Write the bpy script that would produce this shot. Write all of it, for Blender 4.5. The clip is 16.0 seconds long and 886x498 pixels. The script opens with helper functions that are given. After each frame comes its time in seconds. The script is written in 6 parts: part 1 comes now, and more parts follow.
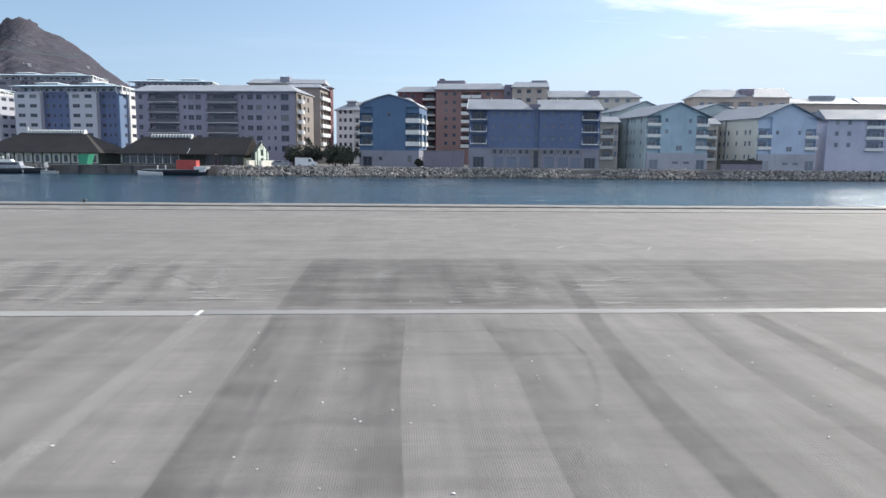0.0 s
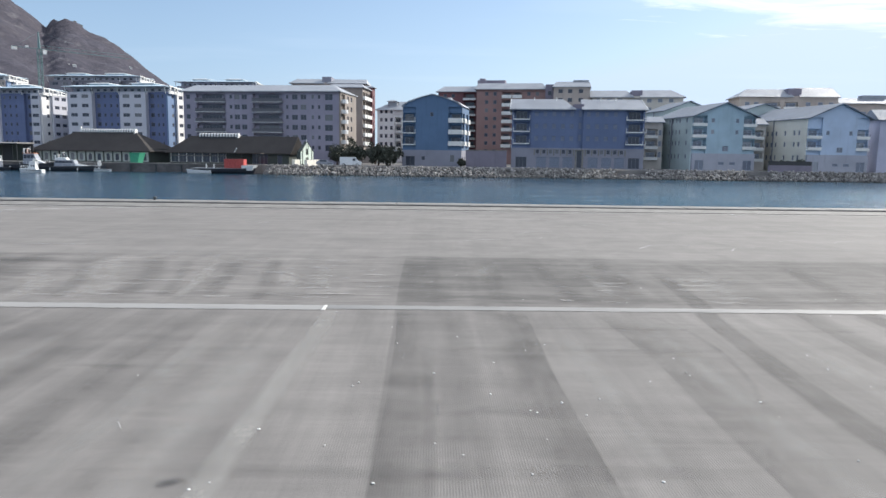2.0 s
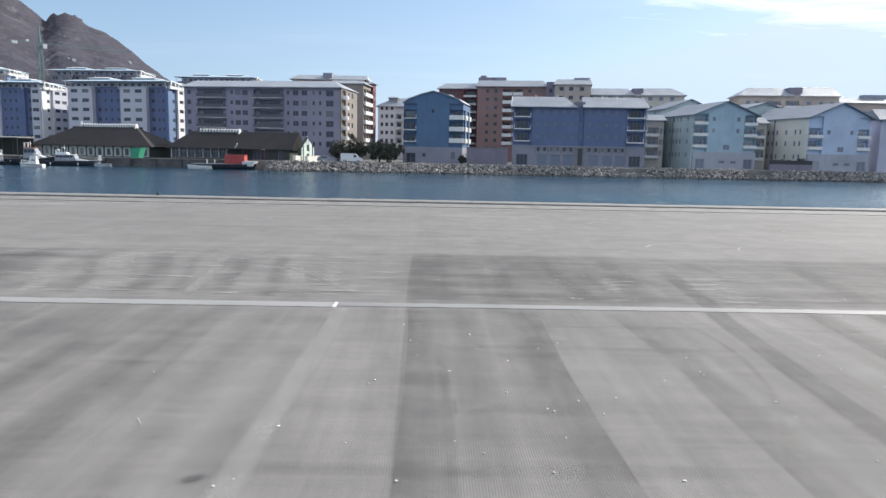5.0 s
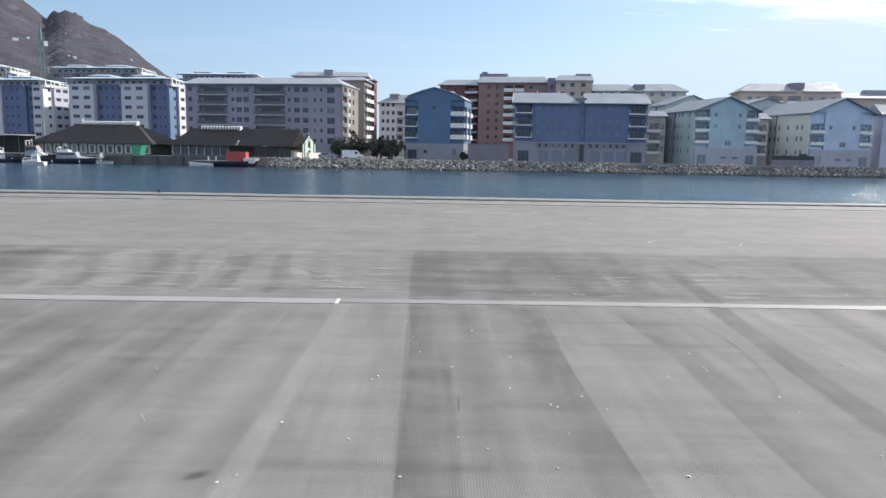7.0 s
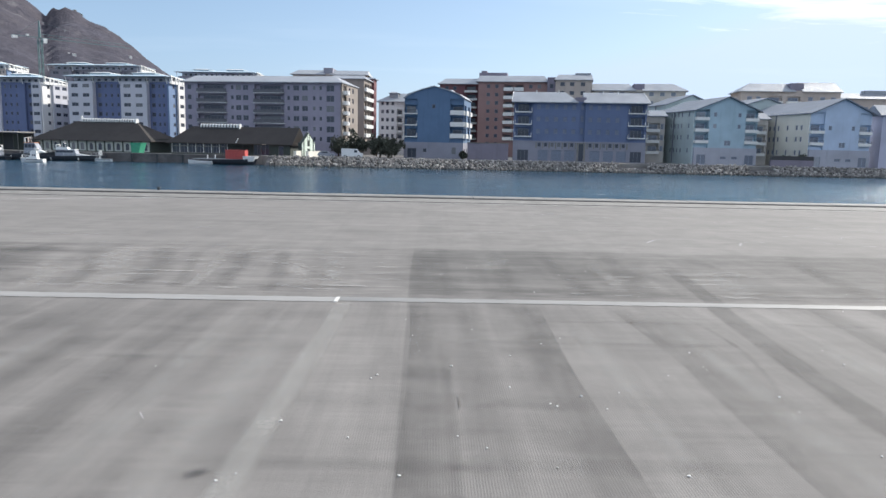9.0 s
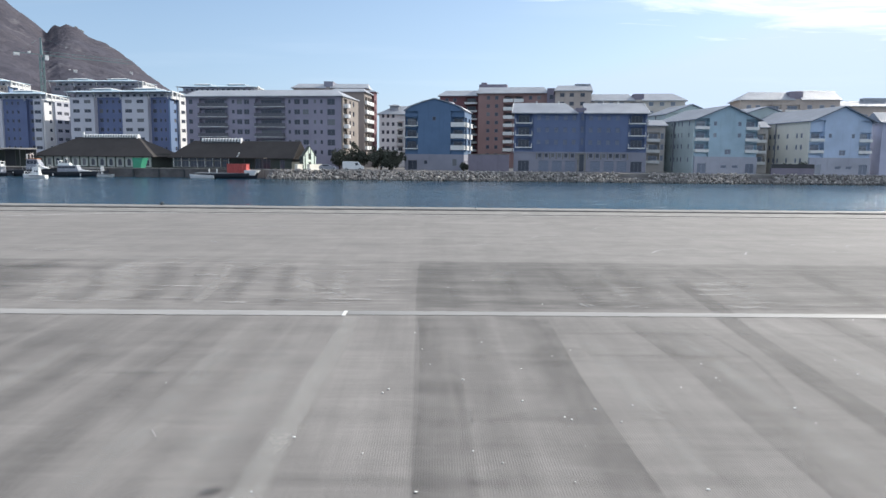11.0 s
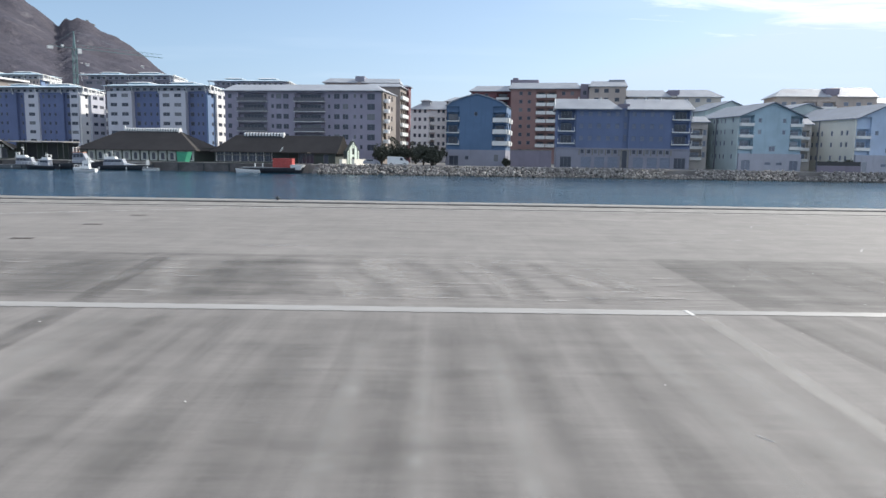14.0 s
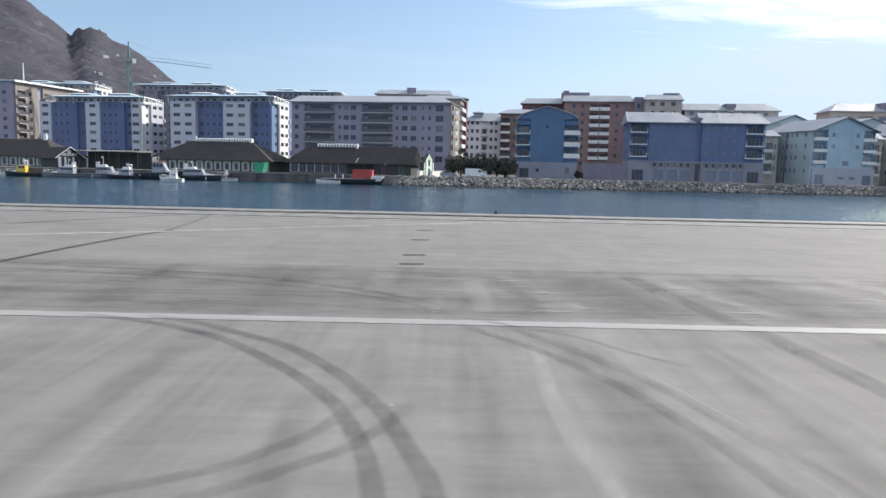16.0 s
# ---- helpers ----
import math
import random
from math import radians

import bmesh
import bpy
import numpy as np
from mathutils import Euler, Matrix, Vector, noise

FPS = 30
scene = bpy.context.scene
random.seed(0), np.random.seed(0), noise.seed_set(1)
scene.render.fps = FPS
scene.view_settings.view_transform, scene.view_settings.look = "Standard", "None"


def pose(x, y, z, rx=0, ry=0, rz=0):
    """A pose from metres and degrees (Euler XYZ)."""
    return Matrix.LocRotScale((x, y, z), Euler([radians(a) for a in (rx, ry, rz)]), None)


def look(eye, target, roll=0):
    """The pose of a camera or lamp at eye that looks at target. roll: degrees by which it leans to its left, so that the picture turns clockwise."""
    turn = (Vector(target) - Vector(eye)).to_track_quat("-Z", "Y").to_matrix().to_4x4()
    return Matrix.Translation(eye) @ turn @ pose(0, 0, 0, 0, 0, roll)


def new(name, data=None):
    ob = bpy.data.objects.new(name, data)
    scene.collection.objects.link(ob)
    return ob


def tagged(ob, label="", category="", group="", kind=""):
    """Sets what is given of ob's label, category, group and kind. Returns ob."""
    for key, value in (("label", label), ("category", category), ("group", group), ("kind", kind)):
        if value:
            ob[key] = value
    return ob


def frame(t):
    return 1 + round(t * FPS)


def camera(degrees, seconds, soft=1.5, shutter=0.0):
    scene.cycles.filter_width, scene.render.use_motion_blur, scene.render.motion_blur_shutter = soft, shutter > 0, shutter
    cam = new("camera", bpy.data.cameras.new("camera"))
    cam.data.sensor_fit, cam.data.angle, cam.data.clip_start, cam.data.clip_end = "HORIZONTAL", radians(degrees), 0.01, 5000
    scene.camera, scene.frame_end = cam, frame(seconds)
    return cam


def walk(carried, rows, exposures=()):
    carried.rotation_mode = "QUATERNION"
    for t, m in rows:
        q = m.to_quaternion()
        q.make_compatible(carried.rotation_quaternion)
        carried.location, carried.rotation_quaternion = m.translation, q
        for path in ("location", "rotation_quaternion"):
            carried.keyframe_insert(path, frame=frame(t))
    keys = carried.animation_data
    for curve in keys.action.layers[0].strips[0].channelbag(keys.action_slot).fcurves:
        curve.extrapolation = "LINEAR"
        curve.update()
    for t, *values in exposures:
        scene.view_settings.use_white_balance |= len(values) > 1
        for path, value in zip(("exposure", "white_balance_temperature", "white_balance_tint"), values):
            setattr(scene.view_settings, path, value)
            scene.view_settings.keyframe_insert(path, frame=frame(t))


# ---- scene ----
cam = camera(63.7, 16.0, soft=1.5, shutter=0.18)
PATH = [
    (0, (5.302, 0.704, 4.236), (5.426, 2.683, 3.976), 0.6),
    (0.5, (4.466, 0.538, 4.242), (4.549, 2.519, 3.981), 0.6),
    (1, (3.785, 0.437, 4.23), (3.842, 2.418, 3.965), 0.8),
    (1.5, (3.264, 0.379, 4.226), (3.301, 2.361, 3.96), 0.8),
    (2, (2.913, 0.371, 4.222), (2.946, 2.354, 3.96), 0.8),
    (2.5, (2.672, 0.353, 4.226), (2.705, 2.335, 3.961), 0.8),
    (3, (2.567, 0.348, 4.221), (2.596, 2.33, 3.955), 0.8),
    (3.5, (2.574, 0.353, 4.218), (2.605, 2.334, 3.948), 1.1),
    (4, (2.593, 0.353, 4.251), (2.631, 2.334, 3.981), 1.3),
    (6.5, (2.568, 0.349, 4.232), (2.6, 2.329, 3.956), 0.9),
    (7, (2.567, 0.365, 4.232), (2.599, 2.345, 3.952), 1.0),
    (7.5, (2.564, 0.344, 4.229), (2.597, 2.325, 3.954), 1.0),
    (8, (2.556, 0.366, 4.228), (2.589, 2.346, 3.949), 1.0),
    (8.5, (2.554, 0.345, 4.226), (2.587, 2.326, 3.954), 1.1),
    (8.7, (2.551, 0.367, 4.217), (2.585, 2.347, 3.934), 1.2),
    (10.8, (2.474, 0.449, 4.243), (2.512, 2.431, 3.978), 1.2),
    (11, (2.375, 0.44, 4.242), (2.406, 2.424, 3.991), 0.6),
    (11.5, (1.959, 0.46, 4.241), (1.994, 2.443, 3.985), 1.0),
    (12, (1.216, 0.442, 4.224), (1.25, 2.424, 3.955), 1.2),
    (12.5, (0.087, 0.514, 4.246), (0.119, 2.496, 3.981), 1.2),
    (13, (-1.55, 0.558, 4.266), (-1.526, 2.543, 4.023), 0.9),
    (13.5, (-3.846, 0.517, 4.254), (-3.829, 2.5, 3.997), 0.8),
    (14, (-6.83, 0.828, 4.165), (-6.815, 2.81, 3.901), 0.9),
    (14.5, (-10.462, 1.008, 4.275), (-10.453, 2.993, 4.023), 0.9),
    (15, (-14.632, 0.785, 4.232), (-14.619, 2.77, 3.987), 1.6),
    (15.5, (-19.498, 1.058, 4.102), (-19.49, 3.043, 3.859), 1.4),
    (16, (-24.831, 1.036, 4.169), (-24.822, 3.022, 3.934), 1.3),
]
walk(cam, [(t, look(eye, target, roll)) for t, eye, target, roll in PATH], exposures=((0, 0.28, 6200, 10), (16, 0.28, 6200, 10)))

# ---- world, sun and sky ----
SUN_AZ, SUN_EL = 49.0, 30.0
world = bpy.data.worlds.new("sky")
scene.world = world
world.use_nodes = True
wn, wl = world.node_tree.nodes, world.node_tree.links
sky = wn.new("ShaderNodeTexSky")
sky.sky_type = "NISHITA"
sky.sun_disc = False
sky.sun_elevation, sky.sun_rotation = radians(SUN_EL), radians(SUN_AZ)
sky.air_density, sky.dust_density, sky.ozone_density = 1.0, 0.4, 1.6
back = wn["Background"]
back.inputs["Strength"].default_value = 0.105
# thin streaks of high cloud
tc = wn.new("ShaderNodeTexCoord")
sep = wn.new("ShaderNodeSeparateXYZ")
wl.new(tc.outputs["Generated"], sep.inputs[0])


def wmath(op, a, b=0.0, clamp=False):
    n = wn.new("ShaderNodeMath")
    n.operation, n.use_clamp = op, clamp
    for i, s in enumerate((a, b)):
        if isinstance(s, (int, float)):
            n.inputs[i].default_value = s
        else:
            wl.new(s, n.inputs[i])
    return n.outputs[0]


lift = wmath("MAXIMUM", wmath("ADD", sep.outputs[2], 0.06), 0.02)
comb = wn.new("ShaderNodeCombineXYZ")
wl.new(wmath("DIVIDE", sep.outputs[0], lift), comb.inputs[0])
wl.new(wmath("MULTIPLY", wmath("DIVIDE", sep.outputs[1], lift), 2.2), comb.inputs[1])
cn = wn.new("ShaderNodeTexNoise")
cn.inputs["Scale"].default_value = 1.5
cn.inputs["Detail"].default_value = 9.0
cn.inputs["Roughness"].default_value = 0.62
cn.inputs["Distortion"].default_value = 0.7
wl.new(comb.outputs[0], cn.inputs["Vector"])
# cloud gathers high up towards the sun and thins out elsewhere
side = wmath("ADD", wmath("MULTIPLY", sep.outputs[0], 0.2), sep.outputs[2])
cap = wn.new("ShaderNodeMapRange")
for i, v in enumerate((0.0, 0.24, 0.36, 1.1, 0.3)):
    cap.inputs[i].default_value = v
wl.new(sep.outputs[2], cap.inputs[0])
gather = wmath("MINIMUM", wmath("MULTIPLY", wmath("SUBTRACT", side, 0.254), 15.0), cap.outputs[0])
cover = wmath("ADD", gather, wmath("MULTIPLY", wmath("SUBTRACT", cn.outputs[0], 0.44), 2.6), True)
hazen = wn.new("ShaderNodeTexNoise")
hazen.inputs["Scale"].default_value = 0.35
hazen.inputs["Detail"].default_value = 6.0
wl.new(comb.outputs[0], hazen.inputs["Vector"])
faint = wmath("MULTIPLY", wmath("SUBTRACT", hazen.outputs[0], 0.53, True), 0.4, True)
cover = wmath("MAXIMUM", cover, faint)
cmix = wn.new("ShaderNodeMixRGB")
wl.new(cover, cmix.inputs[0])
# the haze near the horizon holds the sky to a pale blue
soft_sky = wn.new("ShaderNodeMixRGB")
soft_sky.blend_type = "DARKEN"
soft_sky.inputs[0].default_value = 1.0
soft_sky.inputs[2].default_value = (6.5, 7.5, 9.05, 1)
wl.new(sky.outputs[0], soft_sky.inputs[1])
band = wn.new("ShaderNodeMapRange")
for i, v in enumerate((0.0, 0.0, 0.30, 0.78, 0.15)):
    band.inputs[i].default_value = v
wl.new(sep.outputs[2], band.inputs[0])
haze = wn.new("ShaderNodeMixRGB")
tint = wn.new("ShaderNodeMixRGB")
tint.inputs[1].default_value, tint.inputs[2].default_value = (3.55, 4.85, 6.75, 1), (5.55, 6.7, 8.45, 1)
glow = wn.new("ShaderNodeMapRange")
for i, v in enumerate((0.0, -0.35, 0.5, 0.0, 1.0)):
    glow.inputs[i].default_value = v
wl.new(sep.outputs[0], glow.inputs[0])
wl.new(glow.outputs[0], tint.inputs[0])
wl.new(tint.outputs[0], haze.inputs[2])
wl.new(band.outputs[0], haze.inputs[0])
wl.new(soft_sky.outputs[0], haze.inputs[1])
wl.new(haze.outputs[0], cmix.inputs[1])
cmix.inputs[2].default_value = (10.5, 10.8, 11.2, 1)
wl.new(cmix.outputs[0], back.inputs["Color"])

sun = new("sun", bpy.data.lights.new("sun", "SUN"))
sun.data.energy, sun.data.angle, sun.data.color = 5.2, radians(0.6), (1.0, 0.93, 0.82)
az, el = radians(SUN_AZ), radians(SUN_EL)
SUN_DIR = Vector((math.sin(az) * math.cos(el), math.cos(az) * math.cos(el), math.sin(el)))
sun.matrix_world = look(tuple(SUN_DIR * 200), (0, 0, 0))


# ---- materials ----
class Nodes:
    """A small wrapper to wire node materials."""

    def __init__(self, name):
        self.mat = bpy.data.materials.new(name)
        self.mat.use_nodes = True
        self.n, self.l = self.mat.node_tree.nodes, self.mat.node_tree.links
        self.bsdf = self.n["Principled BSDF"]
        self.out = self.n["Material Output"]

    def put(self, sock, value):
        if isinstance(value, (int, float)):
            sock.default_value = value
        elif isinstance(value, tuple):
            sock.default_value = (*value, 1) if len(sock.default_value) == 4 and len(value) == 3 else value
        else:
            self.l.new(value, sock)

    def coords(self, kind="Object", scale=(1, 1, 1), world=False):
        if world:
            g = self.n.new("ShaderNodeNewGeometry").outputs["Position"]
        else:
            g = self.n.new("ShaderNodeTexCoord").outputs[kind]
        m = self.n.new("ShaderNodeMapping")
        m.inputs["Scale"].default_value = scale
        self.l.new(g, m.inputs["Vector"])
        return m.outputs[0]

    def noise(self, vec, scale, detail=4, rough=0.55, distort=0.0):
        t = self.n.new("ShaderNodeTexNoise")
        t.inputs["Scale"].default_value, t.inputs["Detail"].default_value = scale, detail
        t.inputs["Roughness"].default_value, t.inputs["Distortion"].default_value = rough, distort
        self.l.new(vec, t.inputs["Vector"])
        return t.outputs[0]

    def math(self, op, a, b=0.0, clamp=False):
        m = self.n.new("ShaderNodeMath")
        m.operation, m.use_clamp = op, clamp
        self.put(m.inputs[0], a), self.put(m.inputs[1], b)
        return m.outputs[0]

    def span(self, v, a, b, c=0.0, d=1.0, smooth=False):
        r = self.n.new("ShaderNodeMapRange")
        r.interpolation_type = "SMOOTHSTEP" if smooth else "LINEAR"
        for i, s in enumerate((v, a, b, c, d)):
            self.put(r.inputs[i], s)
        return r.outputs[0]

    def mix(self, f, a, b, blend="MIX"):
        m = self.n.new("ShaderNodeMixRGB")
        m.blend_type = blend
        self.put(m.inputs[0], f), self.put(m.inputs[1], a), self.put(m.inputs[2], b)
        return m.outputs[0]

    def bump(self, h, strength=0.3, dist=0.02):
        b = self.n.new("ShaderNodeBump")
        b.inputs["Strength"].default_value, b.inputs["Distance"].default_value = strength, dist
        self.l.new(h, b.inputs["Height"])
        self.l.new(b.outputs[0], self.bsdf.inputs["Normal"])

    def random(self):
        return self.n.new("ShaderNodeObjectInfo").outputs["Random"]

    def done(self, color=None, rough=None, metal=None, spec=None):
        for key, v in (("Base Color", color), ("Roughness", rough), ("Metallic", metal), ("Specular IOR Level", spec)):
            if v is not None:
                self.put(self.bsdf.inputs[key], v)
        return self.mat


def shade(rgb, k):
    return tuple(min(1.0, c * k) for c in rgb)


def render_paint(name, rgb, rough=0.85, dirt=0.25, stain=0.35):
    """Painted render on a wall: patchy, with rain streaks and fine grain."""
    m = Nodes(name)
    p = m.coords(world=True)
    patch = m.noise(p, 0.18, 5, 0.6)
    streak = m.noise(m.coords(world=True, scale=(1.4, 1.4, 0.12)), 0.9, 4, 0.6)
    grain = m.noise(p, 7.0, 3)
    c = m.mix(m.span(patch, 0.35, 0.7), shade(rgb, 1.0 - dirt * 0.5), shade(rgb, 1.0 + dirt * 0.25))
    c = m.mix(m.math("MULTIPLY", m.span(streak, 0.55, 0.8), stain), c, shade(rgb, 0.55))
    m.bump(grain, 0.15, 0.01)
    return m.done(c, m.span(grain, 0.3, 0.7, rough - 0.08, rough + 0.06), spec=0.25)


def sheet_metal(name, rgb, rough=0.5, seam=0.6):
    """Standing-seam roof sheets, weathered."""
    m = Nodes(name)
    o = m.coords("Object")
    w = m.n.new("ShaderNodeTexWave")
    w.bands_direction = "X"
    w.inputs["Scale"].default_value = 0.5 / seam
    m.l.new(o, w.inputs["Vector"])
    p = m.coords(world=True)
    patch = m.noise(p, 0.25, 5, 0.65)
    rust = m.noise(p, 1.8, 5, 0.7)
    c = m.mix(m.span(patch, 0.35, 0.7), shade(rgb, 0.8), shade(rgb, 1.1))
    c = m.mix(m.math("MULTIPLY", m.span(rust, 0.58, 0.75), 0.3), c, (0.16, 0.13, 0.11))
    m.bump(m.span(w.outputs[0], 0.85, 1.0), 0.5, 0.04)
    return m.done(c, m.span(patch, 0.3, 0.7, rough - 0.1, rough + 0.1), spec=0.4 if rough < 0.8 else 0.1)


def plain(name, rgb, rough=0.6, metal=0.0, var=0.2, scale=3.0, spec=0.4):
    m = Nodes(name)
    p = m.coords(world=True)
    n1, n2 = m.noise(p, scale, 5, 0.6), m.noise(p, scale * 9, 3)
    c = m.mix(m.span(n1, 0.35, 0.68), shade(rgb, 1 - var), shade(rgb, 1 + var * 0.5))
    m.bump(n2, 0.12, 0.006)
    return m.done(c, m.span(n1, 0.3, 0.7, max(0.05, rough - 0.07), min(1, rough + 0.07)), metal, spec)


def glass_dark(name, dim=(0.058, 0.066, 0.09), blind=(0.17, 0.175, 0.19)):
    """Window glass of a dim room behind: dark, glossy, some panes with pale blinds."""
    m = Nodes(name)
    r = m.random()
    c = m.mix(m.math("GREATER_THAN", r, 0.86), dim, blind)
    m.bump(m.noise(m.coords(world=True), 1.2, 2), 0.05, 0.01)
    return m.done(c, 0.16, 0.0, 0.45)


def runway_material():
    m = Nodes("worn_grooved_asphalt")
    p = m.coords(world=True)
    s = m.n.new("ShaderNodeSeparateXYZ")
    m.l.new(p, s.inputs[0])
    x, y = s.outputs[0], s.outputs[1]
    cross = m.noise(m.coords(world=True, scale=(1.0, 0.07, 1)), 0.9, 5, 0.6)
    crossf = m.noise(m.coords(world=True, scale=(1.0, 0.035, 1)), 3.6, 4, 0.6)
    along = m.noise(m.coords(world=True, scale=(0.05, 1.0, 1)), 1.1, 6, 0.65)
    alongf = m.noise(m.coords(world=True, scale=(0.07, 1.0, 1)), 8.5, 5, 0.65)
    patch = m.noise(p, 0.12, 5, 0.6)
    cloud = m.noise(p, 0.55, 6, 0.62, 0.6)
    grain = m.noise(p, 22.0, 4, 0.7)
    fine = m.noise(p, 75.0, 2)
    inner = m.span(m.math("ADD", y, m.span(cloud, 0.3, 0.7, -0.1, 0.1)), 29.6, 29.95, 1.0, 0.0)
    mid = m.span(y, 19.5, 20.5, 1.0, 0.0)
    v = m.math("MULTIPLY", m.span(cross, 0.3, 0.7, -1, 1), m.math("ADD", m.span(inner, 0, 1, 0.1, 0.3), m.math("MULTIPLY", mid, 0.2)))
    v = m.math("ADD", v, m.math("MULTIPLY", m.span(crossf, 0.3, 0.7, -1, 1), m.span(mid, 0, 1, 0.1, 0.2)))
    v = m.math("ADD", v, m.math("MULTIPLY", m.span(along, 0.3, 0.7, -1, 1), m.span(mid, 0, 1, m.span(inner, 0, 1, 0.36, 0.6), 0.3)))
    v = m.math("ADD", v, m.math("MULTIPLY", m.span(alongf, 0.3, 0.7, -1, 1), m.span(mid, 0, 1, m.span(inner, 0, 1, 0.3, 0.62), 0.16)))
    v = m.math("ADD", v, m.math("MULTIPLY", m.span(patch, 0.3, 0.7, -1, 1), 0.35))
    v = m.math("ADD", v, m.math("MULTIPLY", m.span(cloud, 0.3, 0.7, -1, 1), 0.38))
    v = m.math("ADD", v, m.math("MULTIPLY", m.span(grain, 0.25, 0.75, -1, 1), 0.2))
    joint = m.math("ADD", x, m.math("MULTIPLY", m.span(y, 8.0, 24.0), 0.28))
    fall = m.math("ADD", m.span(joint, 2.16, 3.1, 0.42, 0.14), m.span(joint, 5.3, 9.0, 0.26, 0.22))
    east = m.math("MULTIPLY", m.math("MULTIPLY", m.span(joint, 2.12, 2.17), fall), m.span(y, 28.5, 30.0, 1.0, 0.25))
    v = m.math("SUBTRACT", v, m.math("MULTIPLY", east, m.span(cloud, 0.3, 0.7, 0.8, 1.15)))
    strip = m.math("MULTIPLY", m.span(y, 20.0, 20.6), inner)
    worn = m.math("MULTIPLY", m.span(m.math("ADD", x, m.span(cloud, 0.3, 0.7, -0.8, 0.8)), -12.5, -9.5), m.span(x, 1.2, 2.2, 1.0, 0.0))
    v = m.math("SUBTRACT", v, m.math("MULTIPLY", strip, m.span(worn, 0, 1, 0.85, 0.3)))
    scratch = m.span(m.noise(m.coords(world=True, scale=(0.045, 1.0, 1)), 11.0, 3, 0.5), 0.52, 0.66)
    v = m.math("ADD", v, m.math("MULTIPLY", m.math("MULTIPLY", strip, scratch), m.span(worn, 0, 1, 0.45, 0.95)))
    # near pavement darkened from x -14 to -2 to offset a haze veil
    rubbed = m.math("MULTIPLY", m.span(m.math("ADD", x, m.span(cloud, 0.3, 0.7, -0.9, 0.9)), -14.5, -12.0), m.span(x, -4.5, -1.5, 1.0, 0.0))
    v = m.math("SUBTRACT", v, m.math("MULTIPLY", m.math("MULTIPLY", rubbed, mid), 0.34))
    outer = m.span(inner, 0, 1, 0.06, 0.0)
    v = m.math("ADD", v, outer)
    c = m.mix(m.span(v, -1.7, 1.7), (0.098, 0.093, 0.089), (0.300, 0.2825, 0.267))
    g = m.n.new("ShaderNodeTexWave")
    g.bands_direction = "X"
    g.inputs["Scale"].default_value = 8.0
    g.inputs["Distortion"].default_value = 0.6
    m.l.new(p, g.inputs["Vector"])
    groove = m.math("MULTIPLY", g.outputs[0], m.math("MULTIPLY", m.span(cloud, 0.4, 0.6, 0.2, 1.0), m.span(x, 0.8, 3.0, 0.15, 1.0)))
    v_groove = m.math("MULTIPLY", groove, 0.13)
    c = m.mix(v_groove, c, (0.42, 0.41, 0.39))
    h = m.math("ADD", m.math("MULTIPLY", groove, 0.5), m.math("ADD", grain, m.math("MULTIPLY", fine, 0.7)))
    m.bump(h, 0.35, 0.012)
    return m.done(c, m.span(cloud, 0.3, 0.7, 0.8, 0.92), spec=0.2)


def wear_material(name, rgb, opacity, ragged=0.55, rough=0.75, taper=0.25, soft=0.95, sharp=""):
    """A worn film on the pavement (rubber, paint, dust): thins out across its width and in patches."""
    m = Nodes(name)
    uv = m.n.new("ShaderNodeUVMap").outputs[0]
    s = m.n.new("ShaderNodeSeparateXYZ")
    m.l.new(uv, s.inputs[0])
    u = s.outputs[0]
    near_edge, far_edge = m.math("MULTIPLY", u, 2.0), m.math("MULTIPLY", m.math("SUBTRACT", 1.0, u), 2.0)
    tip = m.math("SUBTRACT", 1.0, m.math("ABSOLUTE", m.math("SUBTRACT", m.math("MULTIPLY", s.outputs[1], 2.0), 1.0)))
    p = m.coords(world=True)
    n = m.noise(m.coords(world=True, scale=(1, 0.3, 1)), 2.4, 6, 0.65)
    n2 = m.noise(p, 16.0, 4, 0.7)
    across = m.math("MULTIPLY", m.span(near_edge, 0.0, 0.07 if sharp == "west" else soft, 0, 1, True), m.span(far_edge, 0.0, 0.07 if sharp == "east" else soft, 0, 1, True))
    a = m.math("MULTIPLY", across, m.span(tip, 0.0, taper, 0, 1, True))
    a = m.math("MULTIPLY", a, m.span(n, 0.5 - ragged * 0.4, 0.62, 1 - ragged, 1.0))
    a = m.math("MULTIPLY", a, m.span(n2, 0.3, 0.7, 0.65, 1.0))
    blotch = m.noise(m.coords(world=True, scale=(0.4, 1.1, 1)), 0.8, 6, 0.65, 0.5)
    a = m.math("MULTIPLY", a, m.span(blotch, 0.36, 0.62, 1 - ragged, 1.0))
    a = m.math("MULTIPLY", a, opacity)
    m.put(m.bsdf.inputs["Base Color"], rgb)
    m.put(m.bsdf.inputs["Roughness"], rough)
    m.put(m.bsdf.inputs["Alpha"], a)
    return m.mat


